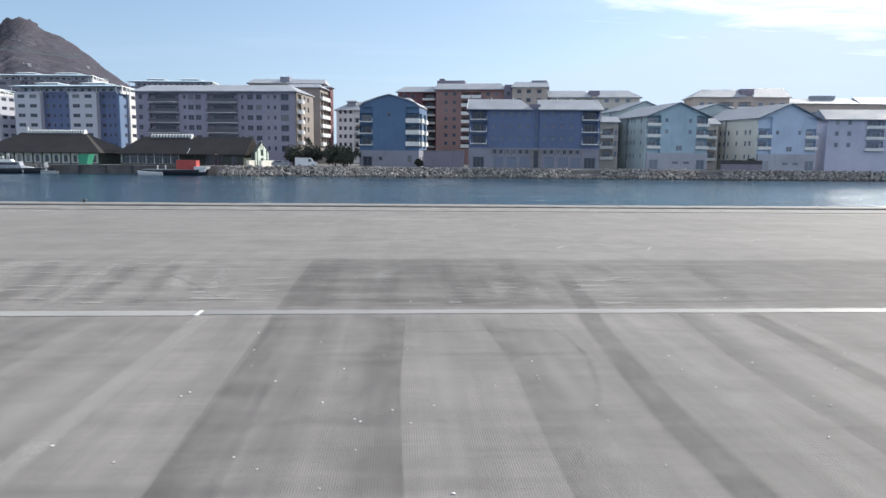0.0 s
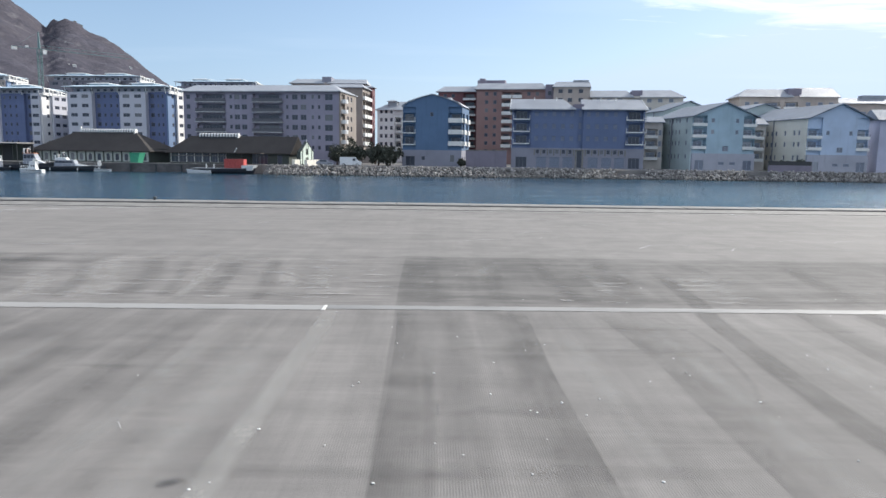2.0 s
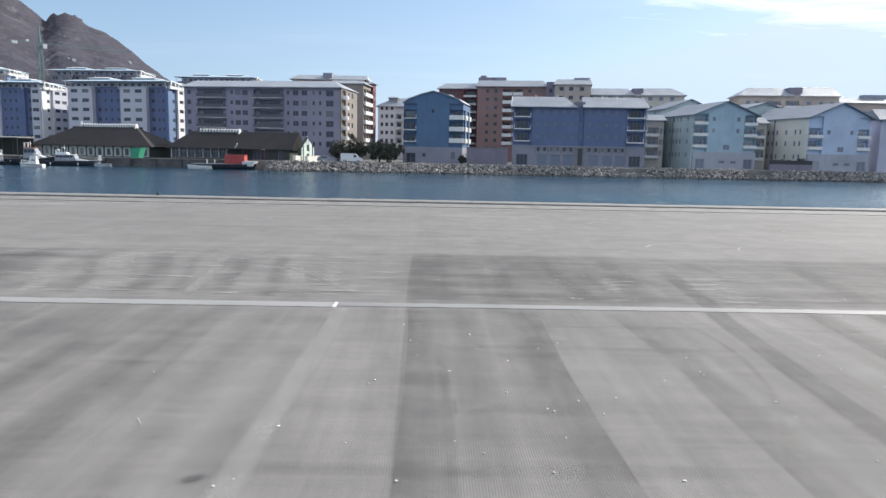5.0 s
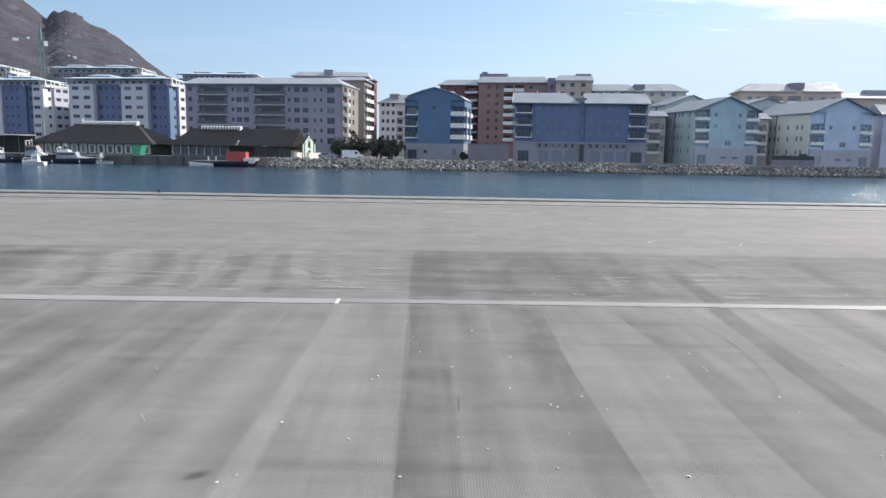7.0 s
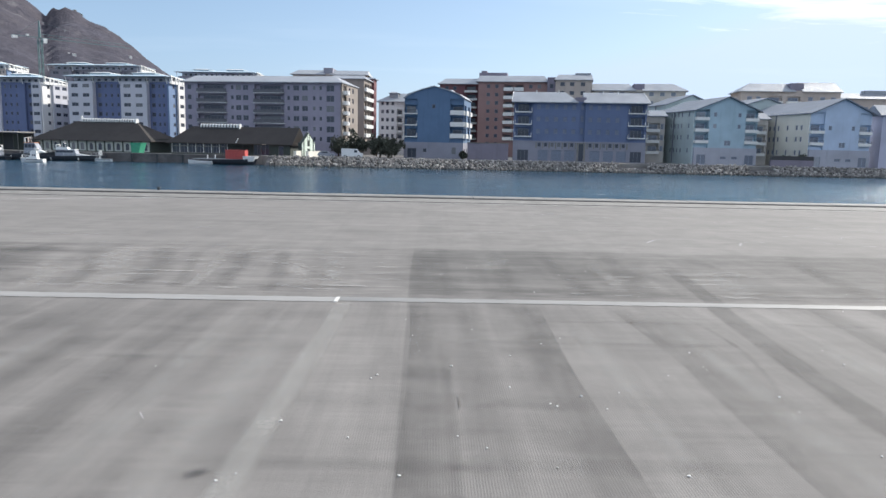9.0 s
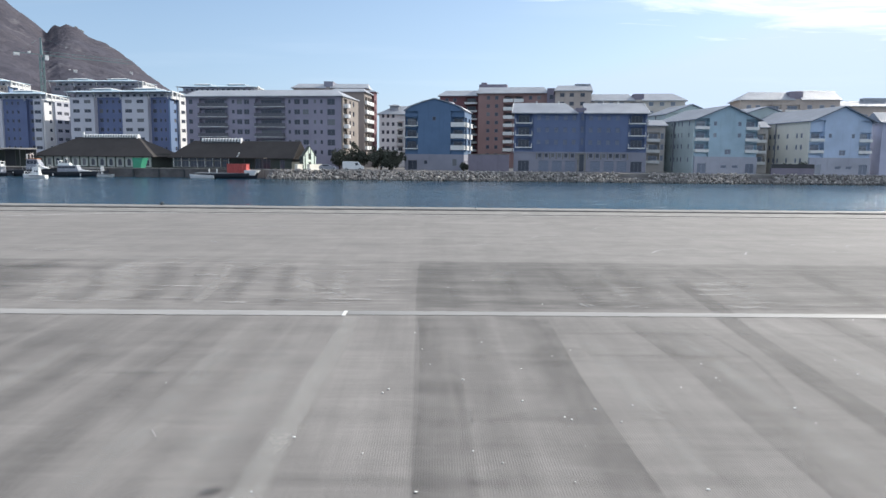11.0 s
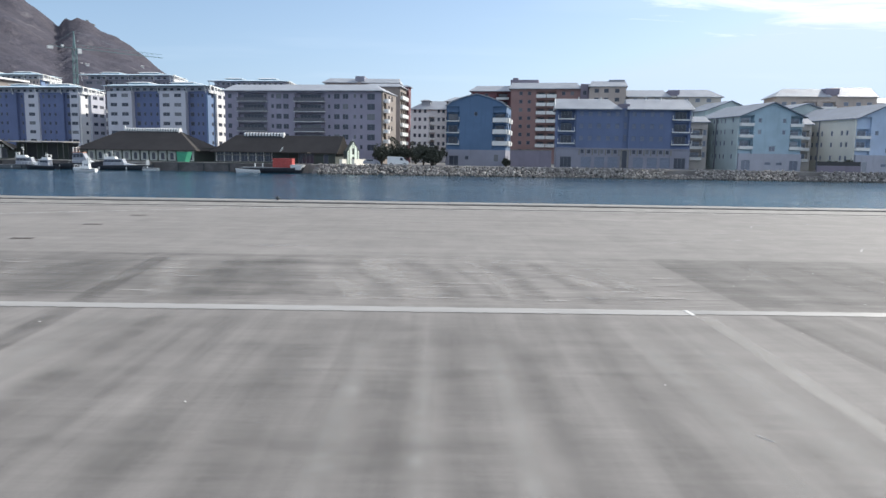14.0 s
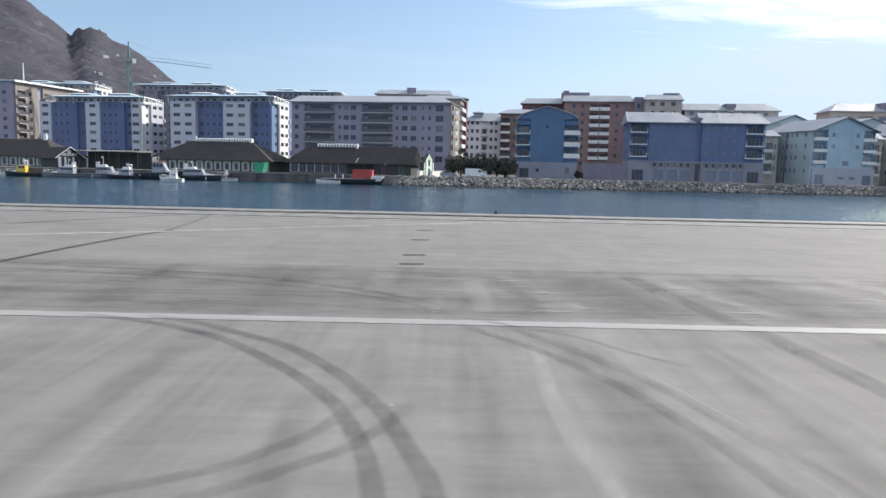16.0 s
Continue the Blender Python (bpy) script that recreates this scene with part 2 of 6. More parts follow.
def line_material(name, rgb, wear, worn_start=False):
    """Road paint: streaked along its length, rubbed through in patches, ragged at both long edges."""
    m = Nodes(name)
    p = m.coords(world=True)
    n = m.noise(m.coords(world=True, scale=(0.12, 1.6, 1)), 3.0, 6, 0.7)
    big = m.noise(m.coords(world=True, scale=(1, 0.3, 1)), 0.45, 4, 0.6)
    n2 = m.noise(p, 30.0, 4, 0.7)
    gone = m.math("MULTIPLY", m.span(n, 0.4, 0.66), m.math("MULTIPLY", m.span(big, 0.35, 0.65, 0.5, 1.3), wear), True)
    if worn_start:
        w = m.n.new("ShaderNodeSeparateXYZ")
        m.l.new(p, w.inputs[0])
        gone = m.math("MAXIMUM", gone, m.math("MULTIPLY", m.span(w.outputs[0], 0.0, 4.5, 0.95, 0.0), m.span(big, 0.3, 0.6, 0.6, 1.0)))
    c = m.mix(gone, rgb, (0.2, 0.197, 0.19))
    c = m.mix(m.math("MULTIPLY", m.span(n2, 0.5, 0.7), 0.25), c, (0.22, 0.22, 0.21))
    ragged = m.noise(m.coords(world=True, scale=(0.5, 1, 1)), 5.0, 5, 0.7)
    uv = m.n.new("ShaderNodeUVMap").outputs[0]
    s = m.n.new("ShaderNodeSeparateXYZ")
    m.l.new(uv, s.inputs[0])
    edge = m.math("SUBTRACT", 1.0, m.math("ABSOLUTE", m.math("SUBTRACT", m.math("MULTIPLY", s.outputs[0], 2.0), 1.0)))
    m.put(m.bsdf.inputs["Alpha"], m.span(m.math("ADD", edge, m.span(ragged, 0.3, 0.7, -0.16, 0.12)), 0.02, 0.2, 0, 1, True))
    m.bump(n2, 0.2, 0.004)
    return m.done(c, 0.6, spec=0.4)


def water_material():
    m = Nodes("harbour_water")
    small = m.noise(m.coords(world=True, scale=(0.3, 1.0, 1)), 1.7, 4, 0.55)
    swell = m.noise(m.coords(world=True, scale=(0.09, 0.7, 1)), 0.24, 4, 0.55)
    gust = m.noise(m.coords(world=True, scale=(0.4, 1.0, 1)), 0.035, 3, 0.5)
    h = m.math("ADD", m.math("MULTIPLY", small, 0.8), m.math("MULTIPLY", swell, 1.4))
    b = m.n.new("ShaderNodeBump")
    b.inputs["Distance"].default_value = 0.34
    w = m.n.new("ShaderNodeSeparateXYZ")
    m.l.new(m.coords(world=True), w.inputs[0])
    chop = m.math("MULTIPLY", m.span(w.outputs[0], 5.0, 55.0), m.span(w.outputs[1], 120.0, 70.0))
    calm = m.math("MULTIPLY", m.span(gust, 0.35, 0.65, 0.9, 1.8), m.span(w.outputs[1], 110.0, 150.0, 1.0, 0.3))
    long = m.noise(m.coords(world=True, scale=(0.1, 1.0, 1)), 0.5, 3, 0.5, 0.6)
    h = m.math("ADD", h, m.math("MULTIPLY", m.math("MULTIPLY", long, chop), 1.0))
    m.put(b.inputs["Strength"], m.math("ADD", calm, m.math("MULTIPLY", chop, 0.3)))
    m.l.new(h, b.inputs["Height"])
    m.l.new(b.outputs[0], m.bsdf.inputs["Normal"])
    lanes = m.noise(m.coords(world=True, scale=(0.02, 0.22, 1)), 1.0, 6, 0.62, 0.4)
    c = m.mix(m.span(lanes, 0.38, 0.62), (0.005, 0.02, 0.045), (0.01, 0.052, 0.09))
    # teal lift to the right, fading by the bank: reflections put into colour
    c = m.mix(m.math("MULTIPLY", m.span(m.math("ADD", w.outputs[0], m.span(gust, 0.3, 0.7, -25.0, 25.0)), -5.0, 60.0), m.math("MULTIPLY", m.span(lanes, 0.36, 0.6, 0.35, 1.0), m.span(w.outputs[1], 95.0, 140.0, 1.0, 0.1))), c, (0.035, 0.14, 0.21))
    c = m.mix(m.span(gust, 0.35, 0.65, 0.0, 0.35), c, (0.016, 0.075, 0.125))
    m.put(m.bsdf.inputs["IOR"], 1.33)
    return m.done(c, m.span(lanes, 0.35, 0.65, 0.2, 0.12), spec=0.42)


def stone_material():
    m = Nodes("armour_stone")
    r = m.random()
    isl = m.n.new("ShaderNodeNewGeometry").outputs["Random Per Island"]
    p = m.coords(world=True)
    n = m.noise(p, 1.6, 6, 0.65)
    k = m.math("FRACT", m.math("ADD", r, isl))
    c = m.mix(m.math("POWER", k, 1.6), (0.17, 0.158, 0.15), (0.74, 0.70, 0.64))
    c = m.mix(m.span(n, 0.35, 0.7), (0.17, 0.16, 0.155), c)
    z = m.n.new("ShaderNodeSeparateXYZ")
    m.l.new(p, z.inputs[0])
    wet = m.span(z.outputs[2], -0.75, -0.25, 1.0, 0.0)
    c = m.mix(m.math("MULTIPLY", wet, 0.8), c, (0.035, 0.035, 0.03))
    m.bump(n, 0.6, 0.08)
    return m.done(c, 0.85, spec=0.3)


def hill_material():
    m = Nodes("scrub_and_limestone")
    p = m.coords(world=True)
    big = m.noise(p, 0.006, 7, 0.62)
    med = m.noise(p, 0.04, 7, 0.7)
    rockn = m.noise(m.coords(world=True, scale=(1, 1, 0.35)), 0.018, 8, 0.72)
    c = m.mix(m.span(med, 0.35, 0.65), (0.056, 0.055, 0.072), (0.088, 0.085, 0.106))
    c = m.mix(m.span(rockn, 0.56, 0.7), c, (0.18, 0.172, 0.185))
    c = m.mix(m.span(big, 0.4, 0.65, 0.0, 0.5), c, (0.075, 0.066, 0.072))
    m.bump(med, 0.7, 10.0)
    return m.done(c, 0.95, spec=0.1)


def leaf_material(name, rgb):
    m = Nodes(name)
    isl = m.n.new("ShaderNodeNewGeometry").outputs["Random Per Island"]
    c = m.mix(isl, shade(rgb, 0.55), shade(rgb, 1.5))
    return m.done(c, 0.7, spec=0.3)


M_RUNWAY = runway_material()
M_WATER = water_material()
M_STONE = stone_material()
M_HILL = hill_material()
M_GLASS = glass_dark("window_glass")
# panes paled to hold haze and reflected sky on the right-hand houses
M_GLASS_HAZED = glass_dark("hazed_window_glass", (0.19, 0.215, 0.27), (0.32, 0.34, 0.38))
M_FRAME = plain("window_frame_grey", (0.21, 0.22, 0.26), 0.5)
M_FRAME_PALE = plain("window_frame_pale", (0.42, 0.45, 0.52), 0.5)
M_LINE = line_material("white_line_paint", (0.32, 0.31, 0.296), 0.6)
M_LINE_FRESH = plain("white_line_paint_thick", (0.70, 0.69, 0.66), 0.6)
M_LINE_OLD = line_material("white_line_paint_worn", (0.285, 0.277, 0.264), 0.85, True)
M_RUBBER = wear_material("tyre_rubber", (0.06, 0.058, 0.058), 0.48, 0.45, 0.75, 0.3, 0.4)
M_RUBBER_FAINT = wear_material("tyre_rubber_faint", (0.08, 0.078, 0.077), 0.36, 0.55, 0.75, 0.4, 0.45)
M_BAND = wear_material("dark_worn_lane", (0.10, 0.098, 0.095), 0.28, 0.8, 0.8, 0.6)
M_LANE = wear_material("dark_tyre_lane", (0.085, 0.082, 0.08), 0.46, 0.5, 0.8, 0.25, 0.4)
M_LANE_WEST = wear_material("dark_lane_joint_west", (0.085, 0.082, 0.08), 0.33, 0.65, 0.8, 0.15, 1.9, "west")
M_LANE_EAST = wear_material("dark_lane_joint_east", (0.085, 0.082, 0.08), 0.46, 0.6, 0.8, 0.15, 1.1, "east")
M_HOOK = wear_material("dark_swept_lane", (0.09, 0.087, 0.085), 0.36, 0.6, 0.8, 0.4, 0.85)
M_LANE_SOFT = wear_material("soft_dark_lane", (0.095, 0.092, 0.09), 0.3, 0.65, 0.8, 0.35, 0.95)
M_CHALK = wear_material("pale_worn_lane", (0.42, 0.40, 0.375), 0.6, 0.6, 0.8, 0.4, 0.85)
M_DASH = wear_material("pale_soft_scuff", (0.43, 0.415, 0.395), 0.6, 0.7, 0.8, 0.9, 0.95)
M_BAND_FAINT = wear_material("faint_worn_streak", (0.11, 0.108, 0.106), 0.26, 0.9, 0.8, 0.95)
M_PALE_STRONG = wear_material("pale_chalky_lane", (0.43, 0.415, 0.395), 0.72, 0.4, 0.8, 0.35, 0.8)
M_GUIDE = wear_material("faded_guide_paint", (0.52, 0.51, 0.49), 0.95, 0.3, 0.8, 0.1, 0.6)
M_DUST = wear_material("pale_dust", (0.40, 0.39, 0.37), 0.5, 0.85, 0.8, 0.8)
M_SCUFF_DARK = wear_material("dark_scuff", (0.10, 0.098, 0.095), 0.30, 0.85, 0.75, 0.9)
M_SCUFF_PALE = wear_material("pale_scuff", (0.42, 0.405, 0.385), 0.50, 0.9, 0.75, 0.95)
M_STRIPE = wear_material("worn_pale_stripe", (0.40, 0.387, 0.362), 0.62, 0.4, 0.75, 0.06, 0.6)
M_TAR = wear_material("bitumen_seal", (0.04, 0.03, 0.027), 1.0, 0.1)
M_TAR_FAINT = wear_material("faded_bitumen_seal", (0.09, 0.07, 0.066), 0.5, 0.5)
M_OIL = wear_material("oil_spot", (0.02, 0.02, 0.02), 0.8, 0.3, 0.4, 0.95)
M_CONC = plain("sea_wall_concrete", (0.225, 0.216, 0.202), 0.85, var=0.35, scale=0.7)
M_CONC_PALE = plain("coping_concrete", (0.235, 0.226, 0.212), 0.8, var=0.25, scale=0.9)
M_QUAY = plain("quay_masonry", (0.125, 0.118, 0.118), 0.85, var=0.4, scale=0.5)
M_LAND = plain("town_paving", (0.22, 0.21, 0.2), 0.9, var=0.35, scale=0.2)
M_DARK = plain("dark_steel", (0.045, 0.048, 0.053), 0.5)
M_WHITE = render_paint("white_render", (0.55, 0.555, 0.61), dirt=0.12, stain=0.15)
M_CREAM = render_paint("cream_render", (0.76, 0.73, 0.65), dirt=0.15, stain=0.15)
M_OFFWHITE = render_paint("offwhite_render", (0.76, 0.75, 0.74), dirt=0.12, stain=0.12)
M_BLUE = render_paint("deep_blue_render", (0.142, 0.182, 0.30))
M_BLUE_MID = render_paint("mid_blue_render", (0.115, 0.185, 0.30))
M_ROYAL = render_paint("royal_blue_render", (0.145, 0.18, 0.31))
# royal blue lightened for the end face the sun strikes
M_ROYAL_LIT = render_paint("sunlit_royal_blue_render", (0.18, 0.255, 0.40), dirt=0.1, stain=0.1)
M_MAUVE = render_paint("mauve_render", (0.315, 0.30, 0.375))
M_RED = render_paint("red_brown_render", (0.19, 0.092, 0.10))
M_ORANGE = render_paint("terracotta_render", (0.29, 0.19, 0.18))
M_BEIGE = render_paint("beige_render", (0.46, 0.40, 0.36))
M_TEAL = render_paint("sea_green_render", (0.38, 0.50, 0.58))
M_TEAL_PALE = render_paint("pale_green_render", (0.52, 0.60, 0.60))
# rain-streaked beige, darkened to carry the shade of end walls
M_BUFF_SHADED = render_paint("shaded_weathered_buff_render", (0.29, 0.255, 0.23), stain=0.5)
M_BROWN = render_paint("brown_render", (0.21, 0.15, 0.135))
M_YELLOW = render_paint("ochre_render", (0.52, 0.485, 0.45))
M_SLATE = render_paint("slate_blue_render", (0.47, 0.56, 0.70))
M_LILAC = render_paint("lilac_render", (0.53, 0.53, 0.64))
M_PLINTH = render_paint("grey_plinth", (0.28, 0.285, 0.34), stain=0.5)
M_PLINTH_PALE = render_paint("pale_lavender_plinth", (0.40, 0.41, 0.47), stain=0.4)
M_PURPLE = render_paint("purple_grey_wall", (0.24, 0.22, 0.27))
M_ROOF = sheet_metal("grey_metal_roof", (0.31, 0.33, 0.365))
M_ROOF_DARK = sheet_metal("dark_slate_roof", (0.068, 0.062, 0.06), 0.85)
M_ROOF_BLUE = sheet_metal("pale_blue_roof", (0.52, 0.64, 0.72))
M_ROOF_SLATE = sheet_metal("blue_grey_slate_roof", (0.19, 0.22, 0.27), 0.7)
M_TRIM = plain("white_trim", (0.74, 0.74, 0.72), 0.55, var=0.1)
M_GREEN = plain("green_paint", (0.06, 0.33, 0.2), 0.5)
M_GREEN_DARK = plain("dark_green_timber", (0.05, 0.062, 0.055), 0.6)
M_UPRIGHT = plain("pale_green_white_paint", (0.72, 0.80, 0.70), 0.55, var=0.08)
M_GREEN_PALE = plain("pale_green_panel", (0.42, 0.45, 0.42), 0.6)
M_REDBOX = plain("red_container_paint", (0.47, 0.09, 0.08), 0.5, var=0.25)
M_HULL_WHITE = plain("white_gelcoat", (0.76, 0.77, 0.77), 0.3, var=0.08)
M_HULL_DARK = plain("dark_hull_paint", (0.035, 0.04, 0.05), 0.45)
M_HULL_GREY = plain("grey_hull_paint", (0.22, 0.24, 0.26), 0.5)
# plain grey, also the shaded side of white cabins put into paint
M_GREY_SHADE = plain("grey_and_shade_paint", (0.30, 0.32, 0.37), 0.45)
M_CABIN_YELLOW = plain("yellow_cabin_paint", (0.72, 0.5, 0.06), 0.45)
M_CABIN_ORANGE = plain("orange_cabin_paint", (0.62, 0.24, 0.1), 0.5)
M_CRANE = plain("crane_green_steel", (0.13, 0.21, 0.215), 0.5)
M_BARK = plain("bark", (0.09, 0.065, 0.045), 0.9, var=0.4, scale=4)
M_LEAF = leaf_material("dark_foliage", (0.058, 0.064, 0.05))
M_PEBBLE = plain("white_stone_chip", (0.75, 0.74, 0.71), 0.8)
M_TYRE = plain("black_rubber", (0.02, 0.02, 0.02), 0.8)
M_VAN = plain("white_van_paint", (0.74, 0.75, 0.76), 0.3, var=0.06)
M_FOAM_GLINT = wear_material("foam_and_glint", (0.78, 0.82, 0.84), 0.75, 0.75, 0.6, 0.8)
M_SHUTTER = plain("slate_blue_shutter", (0.2, 0.23, 0.3), 0.6)
M_GLASSRAIL = plain("smoked_balcony_glass", (0.12, 0.12, 0.14), 0.3)
# grey that holds the shade of white walls
M_SHADED_WALL = render_paint("shaded_grey_render", (0.24, 0.23, 0.26))
M_DUCT_SHADE = plain("shaded_duct_concrete", (0.12, 0.115, 0.11), 0.9)


# ---- building helpers ----
class Shape:
    """Faces gathered into one mesh."""

    def __init__(self):
        self.v, self.f, self.uv = [], [], {}

    def face(self, *pts, uv=None):
        i = len(self.v)
        self.v.extend(tuple(p) for p in pts)
        if uv:
            self.uv[len(self.f)] = uv
        self.f.append(tuple(range(i, i + len(pts))))

    def box(self, x0, x1, y0, y1, z0, z1):
        i = len(self.v)
        self.v += [(x, y, z) for z in (z0, z1) for x, y in ((x0, y0), (x1, y0), (x1, y1), (x0, y1))]
        self.f += [tuple(i + k for k in q) for q in ((3, 2, 1, 0), (4, 5, 6, 7), (0, 1, 5, 4), (1, 2, 6, 5), (2, 3, 7, 6), (3, 0, 4, 7))]
        return self

    def tube(self, a, b, r0, r1=None, n=8):
        a, b, r1 = Vector(a), Vector(b), r0 if r1 is None else r1
        d = (b - a).normalized()
        s = d.orthogonal().normalized()
        t = d.cross(s)
        i = len(self.v)
        for c, r in ((a, r0), (b, r1)):
            self.v += [tuple(c + (s * math.cos(k * math.tau / n) + t * math.sin(k * math.tau / n)) * r) for k in range(n)]
        self.f += [(i + k, i + (k + 1) % n, i + n + (k + 1) % n, i + n + k) for k in range(n)]
        self.f += [tuple(i + k for k in reversed(range(n))), tuple(i + n + k for k in range(n))]
        return self

    def loft(self, rings, close=True, caps=True):
        """Skins rings of equal length."""
        i, n = len(self.v), len(rings[0])
        for r in rings:
            self.v += [tuple(p) for p in r]
        for k in range(len(rings) - 1):
            for j in range(n if close else n - 1):
                self.f.append((i + k * n + j, i + k * n + (j + 1) % n, i + (k + 1) * n + (j + 1) % n, i + (k + 1) * n + j))
        if caps:
            self.f += [tuple(i + j for j in reversed(range(n))), tuple(i + (len(rings) - 1) * n + j for j in range(n))]
        return self

    def mesh(self, name, material, smooth=False):
        me = bpy.data.meshes.new(name)
        me.from_pydata(self.v, [], self.f)
        if self.uv:
            layer = me.uv_layers.new(name="UVMap")
            for p in me.polygons:
                for li, c in zip(p.loop_indices, self.uv.get(p.index, ((0.5, 0.5),) * p.loop_total)):
                    layer.data[li].uv = c
        me.materials.append(material)
        if smooth:
            me.polygons.foreach_set("use_smooth", [True] * len(me.polygons))
        me.update()
        return me


def part(name, shape, material, parent, label="", at=None, smooth=False):
    """Links a shape, or a mesh that others share, as one mesh object under its thing."""
    me = shape.mesh(name, material, smooth) if isinstance(shape, Shape) else shape
    ob = new(name, me)
    ob.parent = parent
    if at is not None:
        ob.matrix_basis = at
    return tagged(ob, label)


def thing(name, m, label, category, group="", kind=""):
    ob = new(name)
    ob.empty_display_size = 0.5
    ob.matrix_basis = m
    return tagged(ob, label, category, group, kind)


def sized(x, y, ang, sx=1.0, sz=1.0, drop=0.0):
    """A place on the town ground, with the building's true length and height."""
    return pose(x, y, LAND_Z - drop, 0, 0, ang) @ Matrix.Diagonal((sx, 1, sz, 1))


def single(name, shape, material, label, category, group="", kind="", at=None, smooth=False):
    ob = new(name, shape.mesh(name, material, smooth))
    if at is not None:
        ob.matrix_basis = at
    return tagged(ob, label, category, group, kind)


def lattice(xs, zs, y0, y1):
    """One connected frame: the border and every second column are solid."""
    s, nx, nz = Shape(), len(xs), len(zs)
    s.v = [(x, y, z) for y in (y0, y1) for z in zs for x in xs]
    at = lambda i, j, k: k * nx * nz + j * nx + i
    solid = lambda i, j: 0 <= i < nx - 1 and 0 <= j < nz - 1 and (j in (0, nz - 2) or i % 2 == 0)
    for i in range(nx - 1):
        for j in range(nz - 1):
            if not solid(i, j):
                continue
            s.f += [(at(i, j, 0), at(i + 1, j, 0), at(i + 1, j + 1, 0), at(i, j + 1, 0)), (at(i, j + 1, 1), at(i + 1, j + 1, 1), at(i + 1, j, 1), at(i, j, 1))]
            for di, dj, p, q in ((-1, 0, (i, j + 1), (i, j)), (1, 0, (i + 1, j), (i + 1, j + 1)), (0, -1, (i, j), (i + 1, j)), (0, 1, (i + 1, j + 1), (i, j + 1))):
                if not solid(i + di, j + dj):
                    s.f.append((at(*q, 0), at(*p, 0), at(*p, 1), at(*q, 1)))
    return s


WINDOW_CACHE = {}


def window_meshes(w, h, kind, glass=None):
    """Frame with a mullion, and the pane behind it, shared by all windows of a size."""
    key = (round(w, 2), round(h, 2), kind, glass)
    if key not in WINDOW_CACHE:
        d, n = 0.07, max(1, round(w / 1.1))
        bars = [w * k / n for k in range(1, n)]
        xs = [0.0, d, *(c + o for c in bars for o in (-0.03, 0.03)), w - d, w]
        f = lattice(xs, [0.0, d, h - d, h], 0.0, 0.08)
        p = Shape()
        p.box(d, w - d, 0.04, 0.055, d, h - d)
        WINDOW_CACHE[key] = (f.mesh("window", M_FRAME_PALE if glass else M_FRAME), p.mesh("pane", glass or M_GLASS))
    return WINDOW_CACHE[key]


def side_matrix(side, x, y, W, D, a, d, z):
    if side == "front":
        return pose(x + a, y + d, z)
    if side == "right":
        return pose(x + W - d, y + a, z, 0, 0, 90)
    return pose(x + d, y + D - a, z, 0, 0, -90)


